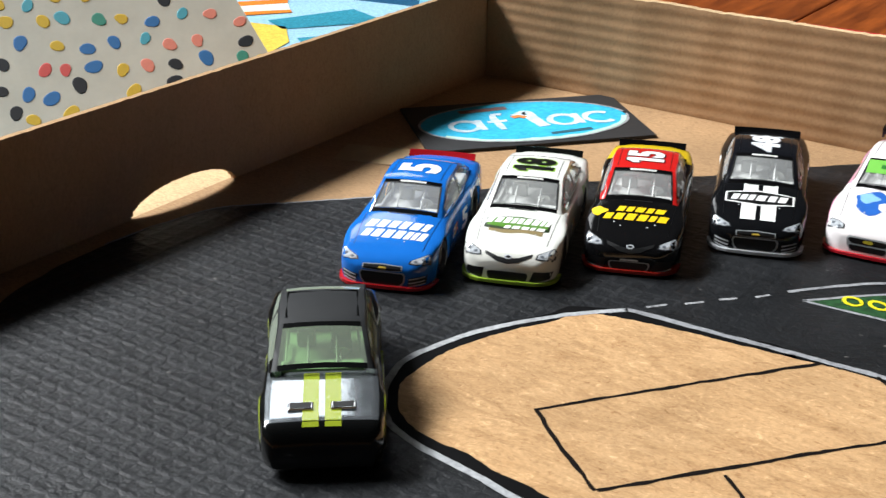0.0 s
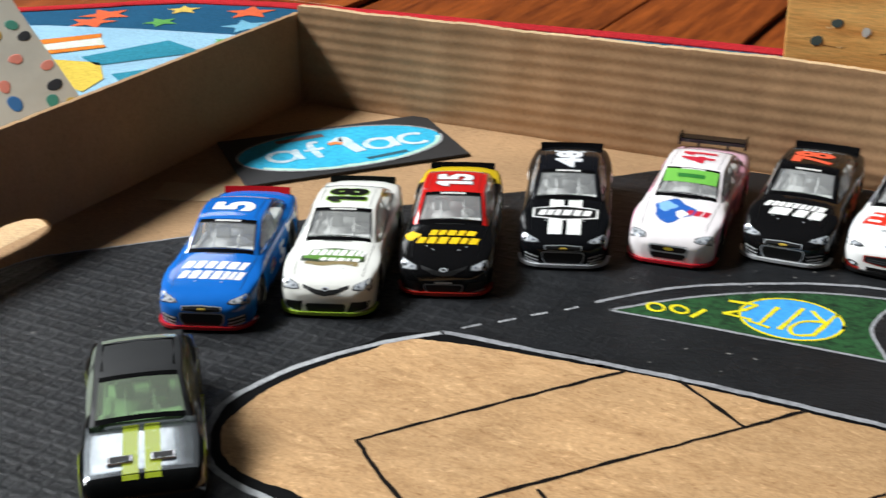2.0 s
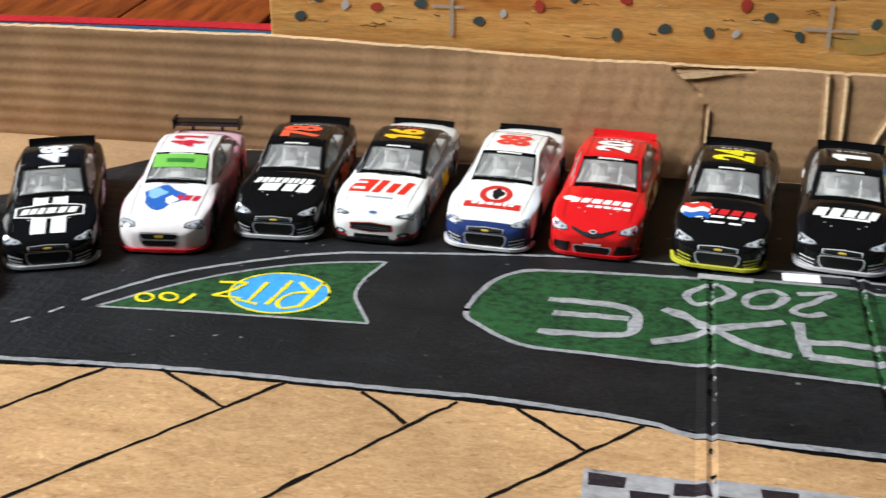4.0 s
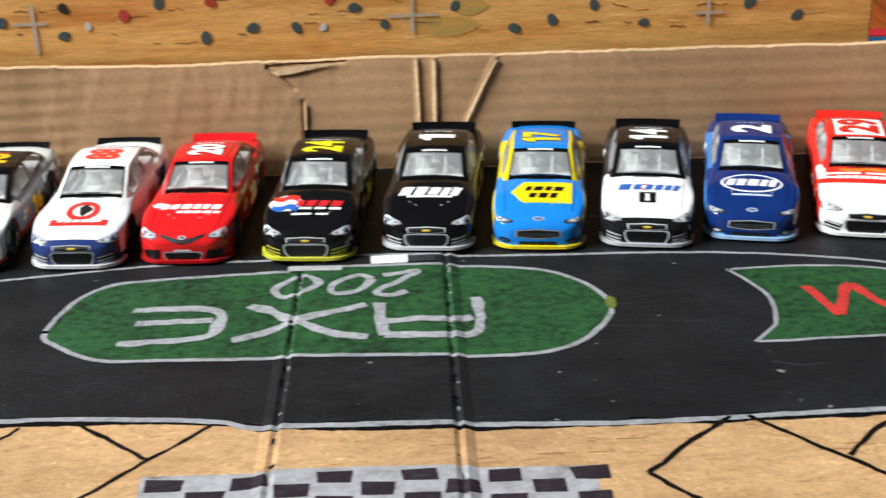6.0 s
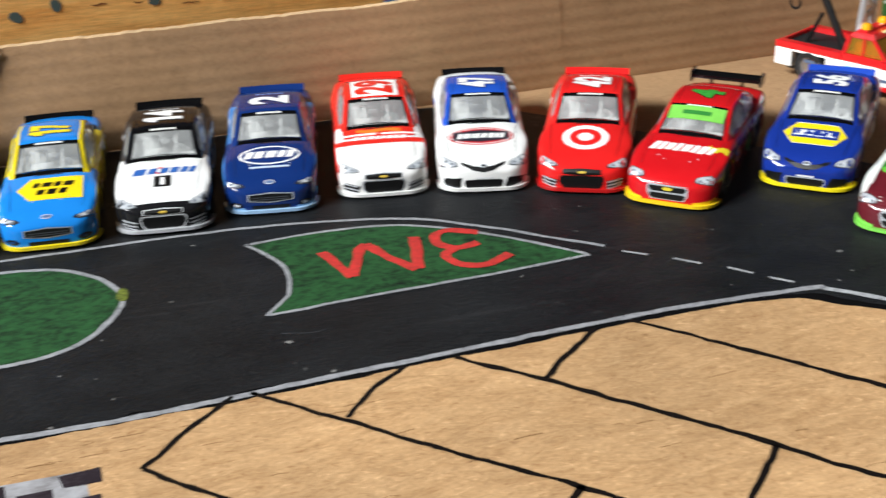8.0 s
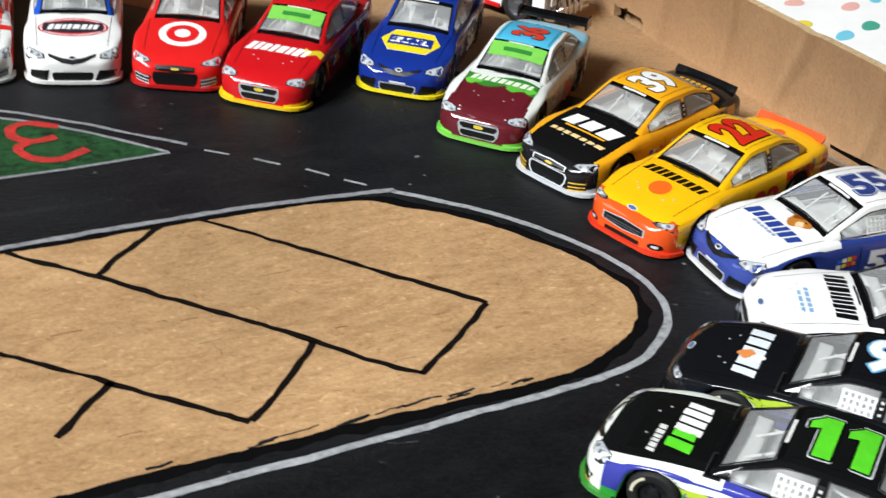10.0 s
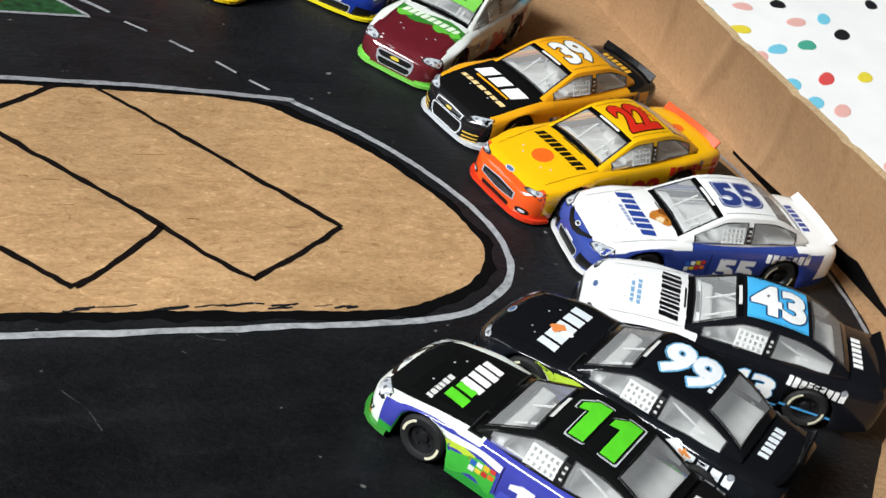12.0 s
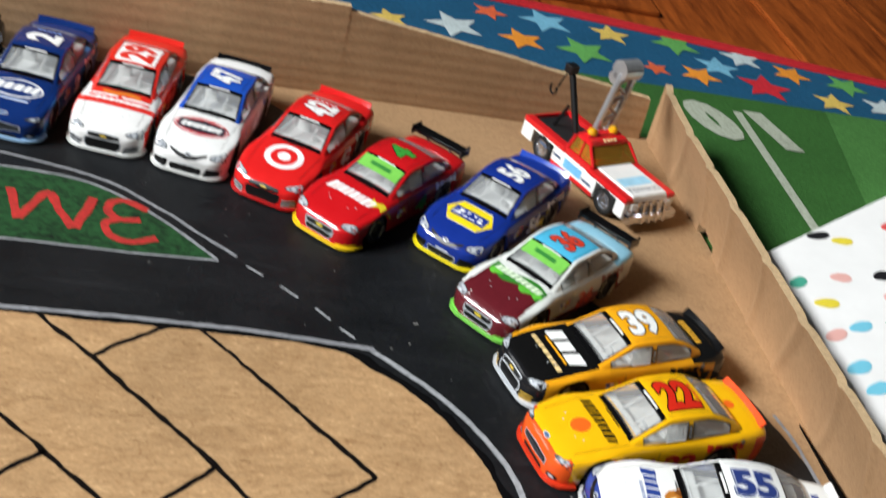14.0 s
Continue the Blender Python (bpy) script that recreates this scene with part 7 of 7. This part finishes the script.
stock_car(11, 0.6745, -0.3375, 124.0, dict(grow=1.05, make="bull", size=(12.4, 13.2), deck_ink="#d8dad4", base="#121313", side="#3a3f9c", sill="#2f9a3a", nose="#e6ebe4", lip="#e6e8e4", fender="#e4ebe0", splitter="#3a8a34", ink="#5bd22c", edge=K, door=W, mark="#e8742a", deck="#141414", tail="#141414", rim="#c8ccd0", door_edge="#3a48b0", rear_print="#d8dad4", label="black toy stock car with green number and blue-green sides", art=[("bar", "#0c0d0d", 0, -0.5, 19.5, 17.5, 0.04), ("bar", "#2a2b2c", -6.2, 5.6, 4.6, 2.2, 0.06), ("bar", "#060606", -6.2, 5.6, 4.1, 1.8, 0.08), ("bar", "#2a2b2c", 6.2, 5.6, 4.6, 2.2, 0.06), ("bar", "#060606", 6.2, 5.6, 4.1, 1.8, 0.08), ("bars", W, [(-2.6, 0.4, 7, 4.0, 4)]), ("bars", "#5bd22c", [(4.0, 0.2, 4.4, 3.8, 2)]), ("bars", "#d8d8d4", [(4.2, -3.2, 6, 1.2, 6)])], extra=[("left", "wave", "#3fae3c", -15, -0.6, 15, 5.0), ("left", "wave", "#b8cf3a", -19, 2.2, 12, 1.6), ("left", "wave", "#e9eee6", -16, 4.0, 18, 1.4), ("left", "slant", "#4650b4", 6, -2.4, 24, 3.4), ("left", "wave", "#2f9a3a", 0, -4.2, 30, 1.4), ("right", "wave", "#3fae3c", 15, -0.6, 15, 5.0), ("right", "wave", "#e9eee6", 16, 4.0, 18, 1.4)]))


# ---- the black and green muscle car ----
def muscle_car():
    car = thing("toy_muscle_car", pose(0.1300, -0.2647, 0.0002, 0, 0, -50), "black toy muscle car with green stripes and green-tinted windows", "toy car")
    xs = [-35.5, -34.8, -33, -30, -27.4, -25, -22.5, -20, -17.6, -15.5, -13, -5, 3, 10, 14, 15.4, 17.6, 20, 22.5, 25, 27.4, 29.5, 31.5, 33.4, 34.8, 35.4]
    axles, arch = (22.5, -21.5), 6.9

    def low(x):
        z = 3.0
        for a in axles:
            if abs(x - a) < arch:
                z = max(z, 6.0 + math.sqrt(arch ** 2 - (x - a) ** 2) * 0.95)
        return z
    bm = bmesh.new()
    rows = []
    for x in xs:
        w = float(np.interp(x, [-35.5, -33, -25, -10, 20, 30, 33.4, 35.4], [12.6, 14.2, 15.1, 14.4, 15.0, 14.6, 14.0, 12.0]))
        t = float(np.interp(x, [-35.5, -34, -20, 8, 12, 31.5, 33.4, 34.8, 35.4], [13.2, 15.4, 15.2, 14.9, 14.7, 13.2, 12.2, 10.0, 8.0]))
        s = t - float(np.interp(x, [-35, 0, 30, 35], [0.8, 1.4, 1.0, 0.6]))
        b = low(x)
        half = [(w * 0.955, b), (w * 0.99, b + (s - b) * 0.25), (w, b + (s - b) * 0.5), (w * 0.985, b + (s - b) * 0.78), (w * 0.955, s - 0.1), (w * 0.90, s + 0.5 * (t - s)), (w * 0.80, t - 0.25), (w * 0.4, t - 0.05)]
        ring = half + [(0, t)] + [(-y, z) for y, z in half[::-1]]
        rows.append([bm.verts.new((x * MM, y * MM, z * MM)) for y, z in ring])
    n = len(rows[0])
    for i in range(len(rows) - 1):
        xm = (xs[i] + xs[i + 1]) / 2
        for k in range(n - 1):
            j = min(k, n - 2 - k)
            if j >= 6 and -24 < xm < 11.5:
                continue
            f = bm.faces.new((rows[i][k], rows[i + 1][k], rows[i + 1][k + 1], rows[i][k + 1]))
            f.material_index = 0 if xm > 32.4 or xm < -20 else (1 if j >= 5 and xm > 11 else (2 if j == 2 else 0))
    bm.faces.new(rows[0]), bm.faces.new(rows[-1][::-1])
    bmesh.ops.recalc_face_normals(bm, faces=bm.faces)
    tree = BVHTree.FromBMesh(bm)
    black, steel, lime = paint("#0d0e0e", 0.10), paint("#a4abb0", 0.16, 0.85), paint("#8c9a22", 0.2)
    ob = link_mesh("body", finish(bm), [black, steel, lime], car)
    for pane in ("windshield", "rear_window", "side_window", "side_window_right", "quarter_window", "quarter_window_right"):
        p = use(pane.replace("_right", ""), MESH[pane], CLEAR_GREEN, car, Matrix.Translation((-0.0005, 0, 0.0013)) @ Matrix.Diagonal((0.98, 1.02, 1.0, 1)))
        p.visible_shadow = False
    dull = plain("satin_black_roof", "#16181a", 0.6, grain=120, depth=0.15)
    dull.node_tree.nodes["Principled BSDF"].inputs["Specular IOR Level"].default_value = 0.3
    frame_mats = [black] * 12
    frame_mats[ROOF], frame_mats[RAIL], frame_mats[DECK] = dull, dull, dull
    use("cabin_frame", MESH["frame"], frame_mats, car, Matrix.Translation((-0.0005, 0, 0.0013)) @ Matrix.Diagonal((0.98, 1.02, 1.0, 1)))
    use("interior", MESH["interior"], plain("green_interior", "#5f8452", 0.5), car, Matrix.Translation((0, 0, 0.0008)) @ Matrix.Diagonal((0.98, 0.90, 1.0, 1)), "dark green moulded interior")
    part("dashboard", box(bmesh.new(), 8.2 * MM, 12.0 * MM, -11.8 * MM, 11.8 * MM, 12.6 * MM, 14.3 * MM, 0.6 * MM), plain("lime_plastic", "#9ccb74", 0.45), car, "pale green dashboard")
    use("chassis", MESH["chassis"], BLACK_PLASTIC, car, Matrix.Diagonal((0.92, 0.95, 1.0, 1)))
    for ax in axles:
        for side in (1, -1):
            wheel = use("wheel", MESH["tyre"], TYRE, car, pose(ax * MM, side * 12.6 * MM, 6.1 * MM, 0, 0, 0 if side > 0 else 180) @ Matrix.Diagonal((1.09, 1.0, 1.09, 1)))
            use("rim", MESH["rim"], RIM, wheel)

    def strip(name, x0, x1, y0, y1, mat, lift=0.08, bm=None):
        own = bm is None
        bm = bm or bmesh.new()
        nx, ny = 12, 3
        vs = [[bm.verts.new(onto(tree, [(x0 + (x1 - x0) * i / nx, y0 + (y1 - y0) * j / ny, 14)], (0, 0, -1), lift)[0]) for j in range(ny + 1)] for i in range(nx + 1)]
        for i in range(nx):
            for j in range(ny):
                bm.faces.new((vs[i][j], vs[i + 1][j], vs[i + 1][j + 1], vs[i][j + 1]))
        if own:
            return part(name, bm, mat, car)
    for y in (2.6, -2.6):
        strip("green_stripe", 12.2, 33.0, y - 1.9, y + 1.9, lime)
    for y in (5.0, -5.0):
        bm = bmesh.new()
        box(bm, (24.4) * MM, (27.6) * MM, (y - 3.0) * MM, (y + 3.0) * MM, 13.2 * MM, 14.05 * MM, 0.3 * MM)
        scoop = part("hood_scoop", bm, CHROME, car, "chrome-framed hood scoop")
        part("scoop_opening", box(bmesh.new(), 24.8 * MM, 27.2 * MM, (y - 2.5) * MM, (y + 2.5) * MM, 13.8 * MM, 14.12 * MM, 0.1 * MM), BLACK_PLASTIC, scoop)
    # raised borders of the roof panel
    for y in (8.9, -8.9):
        part("roof_rib", rod(bmesh.new(), (-15.0 * MM, y * MM, 23.3 * MM), (-1.5 * MM, y * MM, 23.1 * MM), 0.32 * MM, 8), black, car)
    part("roof_rib", rod(bmesh.new(), (-15.0 * MM, -8.9 * MM, 23.3 * MM), (-15.0 * MM, 8.9 * MM, 23.3 * MM), 0.32 * MM, 8), black, car)
    part("rear_spoiler", box(bmesh.new(), -34.6 * MM, -31.4 * MM, -11.2 * MM, 11.2 * MM, 14.9 * MM, 16.0 * MM, 0.5 * MM), dull, car)
    part("front_lip", box(bmesh.new(), 29 * MM, 34.6 * MM, -11.2 * MM, 11.2 * MM, 2.0 * MM, 3.4 * MM, 0.6 * MM), BLACK_PLASTIC, car)
    for y in (14.9, -14.9):
        part("side_stripe", box(bmesh.new(), -14 * MM, 14 * MM, (y - 0.35) * MM, (y + 0.35) * MM, 4.4 * MM, 6.2 * MM, 0.1 * MM), lime, car)


muscle_car()


# ---- the tow truck ----
def tow_truck():
    t = thing("toy_tow_truck", pose(0.7765, -0.0495, 0.0002, 0, 0, -65), "red and white toy tow truck with black and chrome booms", "toy truck")
    u = MM
    red, white = paint("#cf1f22"), paint("#ecece8")

    def block(name, a, mat, bevel=0.6, parent=t, label=""):
        return part(name, box(bmesh.new(), *(v * u for v in a), bevel * u), mat, parent, label)

    def wedge(name, base, top, z0, z1, mat, label=""):
        bm = bmesh.new()
        lo = [bm.verts.new((x * u, y * u, z0 * u)) for x, y in ((base[0], base[2]), (base[1], base[2]), (base[1], base[3]), (base[0], base[3]))]
        hi = [bm.verts.new((x * u, y * u, z1 * u)) for x, y in ((top[0], top[2]), (top[1], top[2]), (top[1], top[3]), (top[0], top[3]))]
        bm.faces.new(lo[::-1]), bm.faces.new(hi)
        for k in range(4):
            bm.faces.new((lo[k], lo[(k + 1) % 4], hi[(k + 1) % 4], hi[k]))
        bmesh.ops.bevel(bm, geom=bm.edges[:], offset=0.5 * u, segments=2, affect="EDGES")
        return part(name, bm, mat, t, label)
    block("chassis", (-34, 33, -10.5, 10.5, 3.0, 7.0), BLACK_PLASTIC)
    for side in (1, -1):
        ys = (9.6, 14.0) if side > 0 else (-14.0, -9.6)
        # side panels round the wheel arches
        for a in ((-37, -29.5, *ys, 5.0, 12.0), (-14.5, 15.5, *ys, 4.2, 12.0), (29.0, 34.5, *ys, 5.0, 12.0), (-30, -14, *ys, 11.2, 12.2), (15, 29.5, *ys, 11.2, 12.2)):
            block("white_side_panel", a, white, 0.4)
        block("bed_rail", (-37.2, -8.0, ys[0] + (0.8 if side > 0 else 0), ys[1] + (0 if side > 0 else -0.8) + (0.25 if side > 0 else 0.55), 12.0, 14.6), red, 0.5)
        block("front_fender", (8.0, 34.6, ys[0] - (0 if side > 0 else 0.2), ys[1] + (0.2 if side > 0 else 0), 11.8, 14.2), red, 0.7)
        block("red_sill", (-14.0, 15.0, *((13.2, 14.35) if side > 0 else (-14.35, -13.2)), 3.6, 5.4), red, 0.3)
        block("blue_print", (-6, 6, *((14.02, 14.12) if side > 0 else (-14.12, -14.02)), 6.5, 10.5), plain("print_ink", "#6fb4dc", 0.4), 0.0)
        for x, w in ((-11.0, 5), (-20, 7), (10, 6)):
            block("dark_print", (x - w / 2, x + w / 2, *((14.02, 14.14) if side > 0 else (-14.14, -14.02)), 8.0 if x < 0 else 7.0, 9.2 if x < 0 else 8.2), plain("print_ink", "#50607a", 0.4), 0.0)
        for x in (22.2, -21.8):
            wheel = use("wheel", MESH["tyre"], TYRE, t, pose(x * u, side * 12.0 * u, 6.3 * u, 0, 0, 0 if side > 0 else 180) @ Matrix.Diagonal((1.12, 0.95, 1.12, 1)))
            use("rim", MESH["rim"], plain("silver_rim", "#b9bbc0", 0.25, 0.9), wheel)
    wedge("hood", (8.0, 34.8, -10.2, 10.2), (8.0, 33.8, -9.8, 9.8), 11.0, 14.6, white)
    block("bed_floor", (-36.5, -8.5, -10.4, 10.4, 10.0, 12.6), plain("black_bed", "#17181a", 0.6), 0.3)
    block("tailgate", (-37.4, -36.2, -13.6, 13.6, 6.0, 14.2), red, 0.4)
    block("cab_lower", (-8.2, 9.0, -13.6, 13.6, 11.8, 14.8), red, 0.6)
    wedge("cab_window", (-7.6, 10.2, -12.8, 12.8), (-6.4, 3.0, -10.8, 10.8), 14.6, 21.2, AMBER, "amber-tinted cab windows")
    wedge("cab_core", (-6.6, 5.0, -9.0, 9.0), (-5.8, 2.0, -8.6, 8.6), 12.6, 20.4, plain("tan_interior", "#b0803c", 0.6))
    wedge("cab_roof", (-7.0, 3.8, -11.2, 11.2), (-6.2, 2.8, -10.2, 10.2), 20.8, 22.8, red)
    for side in (1, -1):
        for a, b, r in (((10.0, side * 12.6, 14.5), (3.2, side * 10.9, 21.2), 0.75), ((-7.6, side * 12.7, 14.5), (-6.6, side * 10.9, 21.2), 0.95), ((0.6, side * 12.9, 14.5), (-0.4, side * 11.1, 21.2), 0.55)):
            part("cab_pillar", rod(bmesh.new(), [v * u for v in a], [v * u for v in b], r * u, 8), red, t)
    # roof lamps
    block("light_bar", (-5.0, -1.0, -9.0, 9.0, 22.6, 23.6), red, 0.3)
    for y in (6.0, -6.0):
        bm = bmesh.new()
        lathe(bm, [(2.1 * u, 0), (2.0 * u, 1.2 * u), (1.4 * u, 2.1 * u), (0.02 * u, 2.4 * u)], 16, "Z")
        ob = part("beacon", bm, plain("amber_beacon", "#e0a012", 0.15), t, "amber beacon", smooth=True)
        ob.matrix_basis = pose(-3.0 * u, y * u, 23.5 * u)
    for y in (-3.0, -1.0, 1.0, 3.0):
        block("roof_marker", (2.2, 3.2, y - 0.5, y + 0.5, 22.4, 23.1), plain("print_ink", "#e8d8a0", 0.4), 0.1)
    # front end
    block("bumper", (34.4, 38.6, -13.6, 13.6, 4.0, 8.2), CHROME, 0.9, label="chrome front bumper")
    block("grille", (33.8, 35.4, -11.5, 11.5, 8.0, 12.6), CHROME, 0.4)
    for y in (-6.0, -2.0, 2.0, 6.0):
        part("push_bar", rod(bmesh.new(), (38.8 * u, y * u, 4.5 * u), (37.0 * u, y * u, 12.4 * u), 0.8 * u, 10), CHROME, t)
    for y in (9.2, -9.2):
        block("headlight", (35.2, 35.9, y - 1.7, y + 1.7, 9.0, 11.8), plain("lamp_glass", "#e4e6e4", 0.1), 0.3)
    # hood print: a pale blue field and one readable word
    block("hood_print", (20.0, 26.0, -8.0, 8.0, 14.3, 14.66), plain("print_ink", "#9fd0e6", 0.4), 0.05)
    verts, faces = words("TOWING", 4.2)
    bm = bmesh.new()
    vs = [bm.verts.new(((29.6 - v) * u, q * u, 14.72 * u)) for q, v, _ in verts]
    for f in faces:
        bm.faces.new([vs[k] for k in f])
    part("word", bm, plain("print_ink", "#3c4658", 0.4), t)
    # booms
    bm = bmesh.new()
    rod(bm, (-13 * u, -3 * u, 13 * u), (-29 * u, -3 * u, 41.0 * u), 1.5 * u, 10)
    rod(bm, (-30 * u, -3 * u, 12 * u), (-24 * u, -3 * u, 25 * u), 0.8 * u, 8)
    boom = part("black_boom", bm, BLACK_PLASTIC, t)
    part("pulley", box(bmesh.new(), -31.4 * u, -26.6 * u, -5.4 * u, -0.6 * u, 38.6 * u, 42.8 * u, 0.8 * u), BLACK_PLASTIC, boom)
    bm = bmesh.new()
    rod(bm, (-30.6 * u, -3 * u, 39 * u), (-34.2 * u, -3 * u, 29 * u), 0.4 * u, 6)
    for k in range(9):
        a0, a1 = -0.6 + k * 0.5, -0.6 + (k + 1) * 0.5
        rod(bm, (-34.2 * u + 2.2 * u * (math.cos(a0) - 1), -3 * u, 27.2 * u + 2.4 * u * math.sin(-a0)), (-34.2 * u + 2.2 * u * (math.cos(a1) - 1), -3 * u, 27.2 * u + 2.4 * u * math.sin(-a1)), 0.5 * u, 6)
    part("hook", bm, BLACK_PLASTIC, boom)
    bm = bmesh.new()
    foot, head = Vector((-11, 6.5, 13)), Vector((-13.5, 15.5, 45))
    for s in (-1, 1):
        rod(bm, (foot + Vector((0, 4.2 * s, 0))) * u, (head + Vector((0, 4.2 * s, 0))) * u, 1.5 * u, 10)
    for k in range(7):
        f, g = k / 7, (k + 0.85) / 7
        s = 1 if k % 2 else -1
        rod(bm, (foot.lerp(head, f) + Vector((0, 3.4 * s, 0))) * u, (foot.lerp(head, g) + Vector((0, -3.4 * s, 0))) * u, 0.95 * u, 8)
    for x, y, z, r in ((-14.5, 15.5, 46.5, 4.6), (-17.0, 15.5, 42.0, 2.8)):
        bmesh.ops.create_cone(bm, cap_ends=True, segments=18, radius1=r * u, radius2=r * u, depth=10.0 * u, matrix=Matrix.Translation((x * u, y * u, z * u)) @ pose(0, 0, 0, 90))
    part("chrome_boom", bm, plain("bright_plating", "#d4d6d8", 0.28, 0.75, depth=0.08), t, "chrome lattice boom")


tow_truck()


# ---- the box's outer flap behind the hand hole ----
bm = bmesh.new()
box(bm, -0.030, -0.0016, -0.26, -0.135, -0.0030, -0.0002)
part("outer_flap", bm, KRAFT_EDGE, CARTON, "pale cardboard flap folded outwards")
part("outer_liner", box(bmesh.new(), 0.8235, 0.8265, -0.135, -0.045, -0.0034, 0.019), KRAFT_WALL, CARTON, "second layer of board outside the slot")
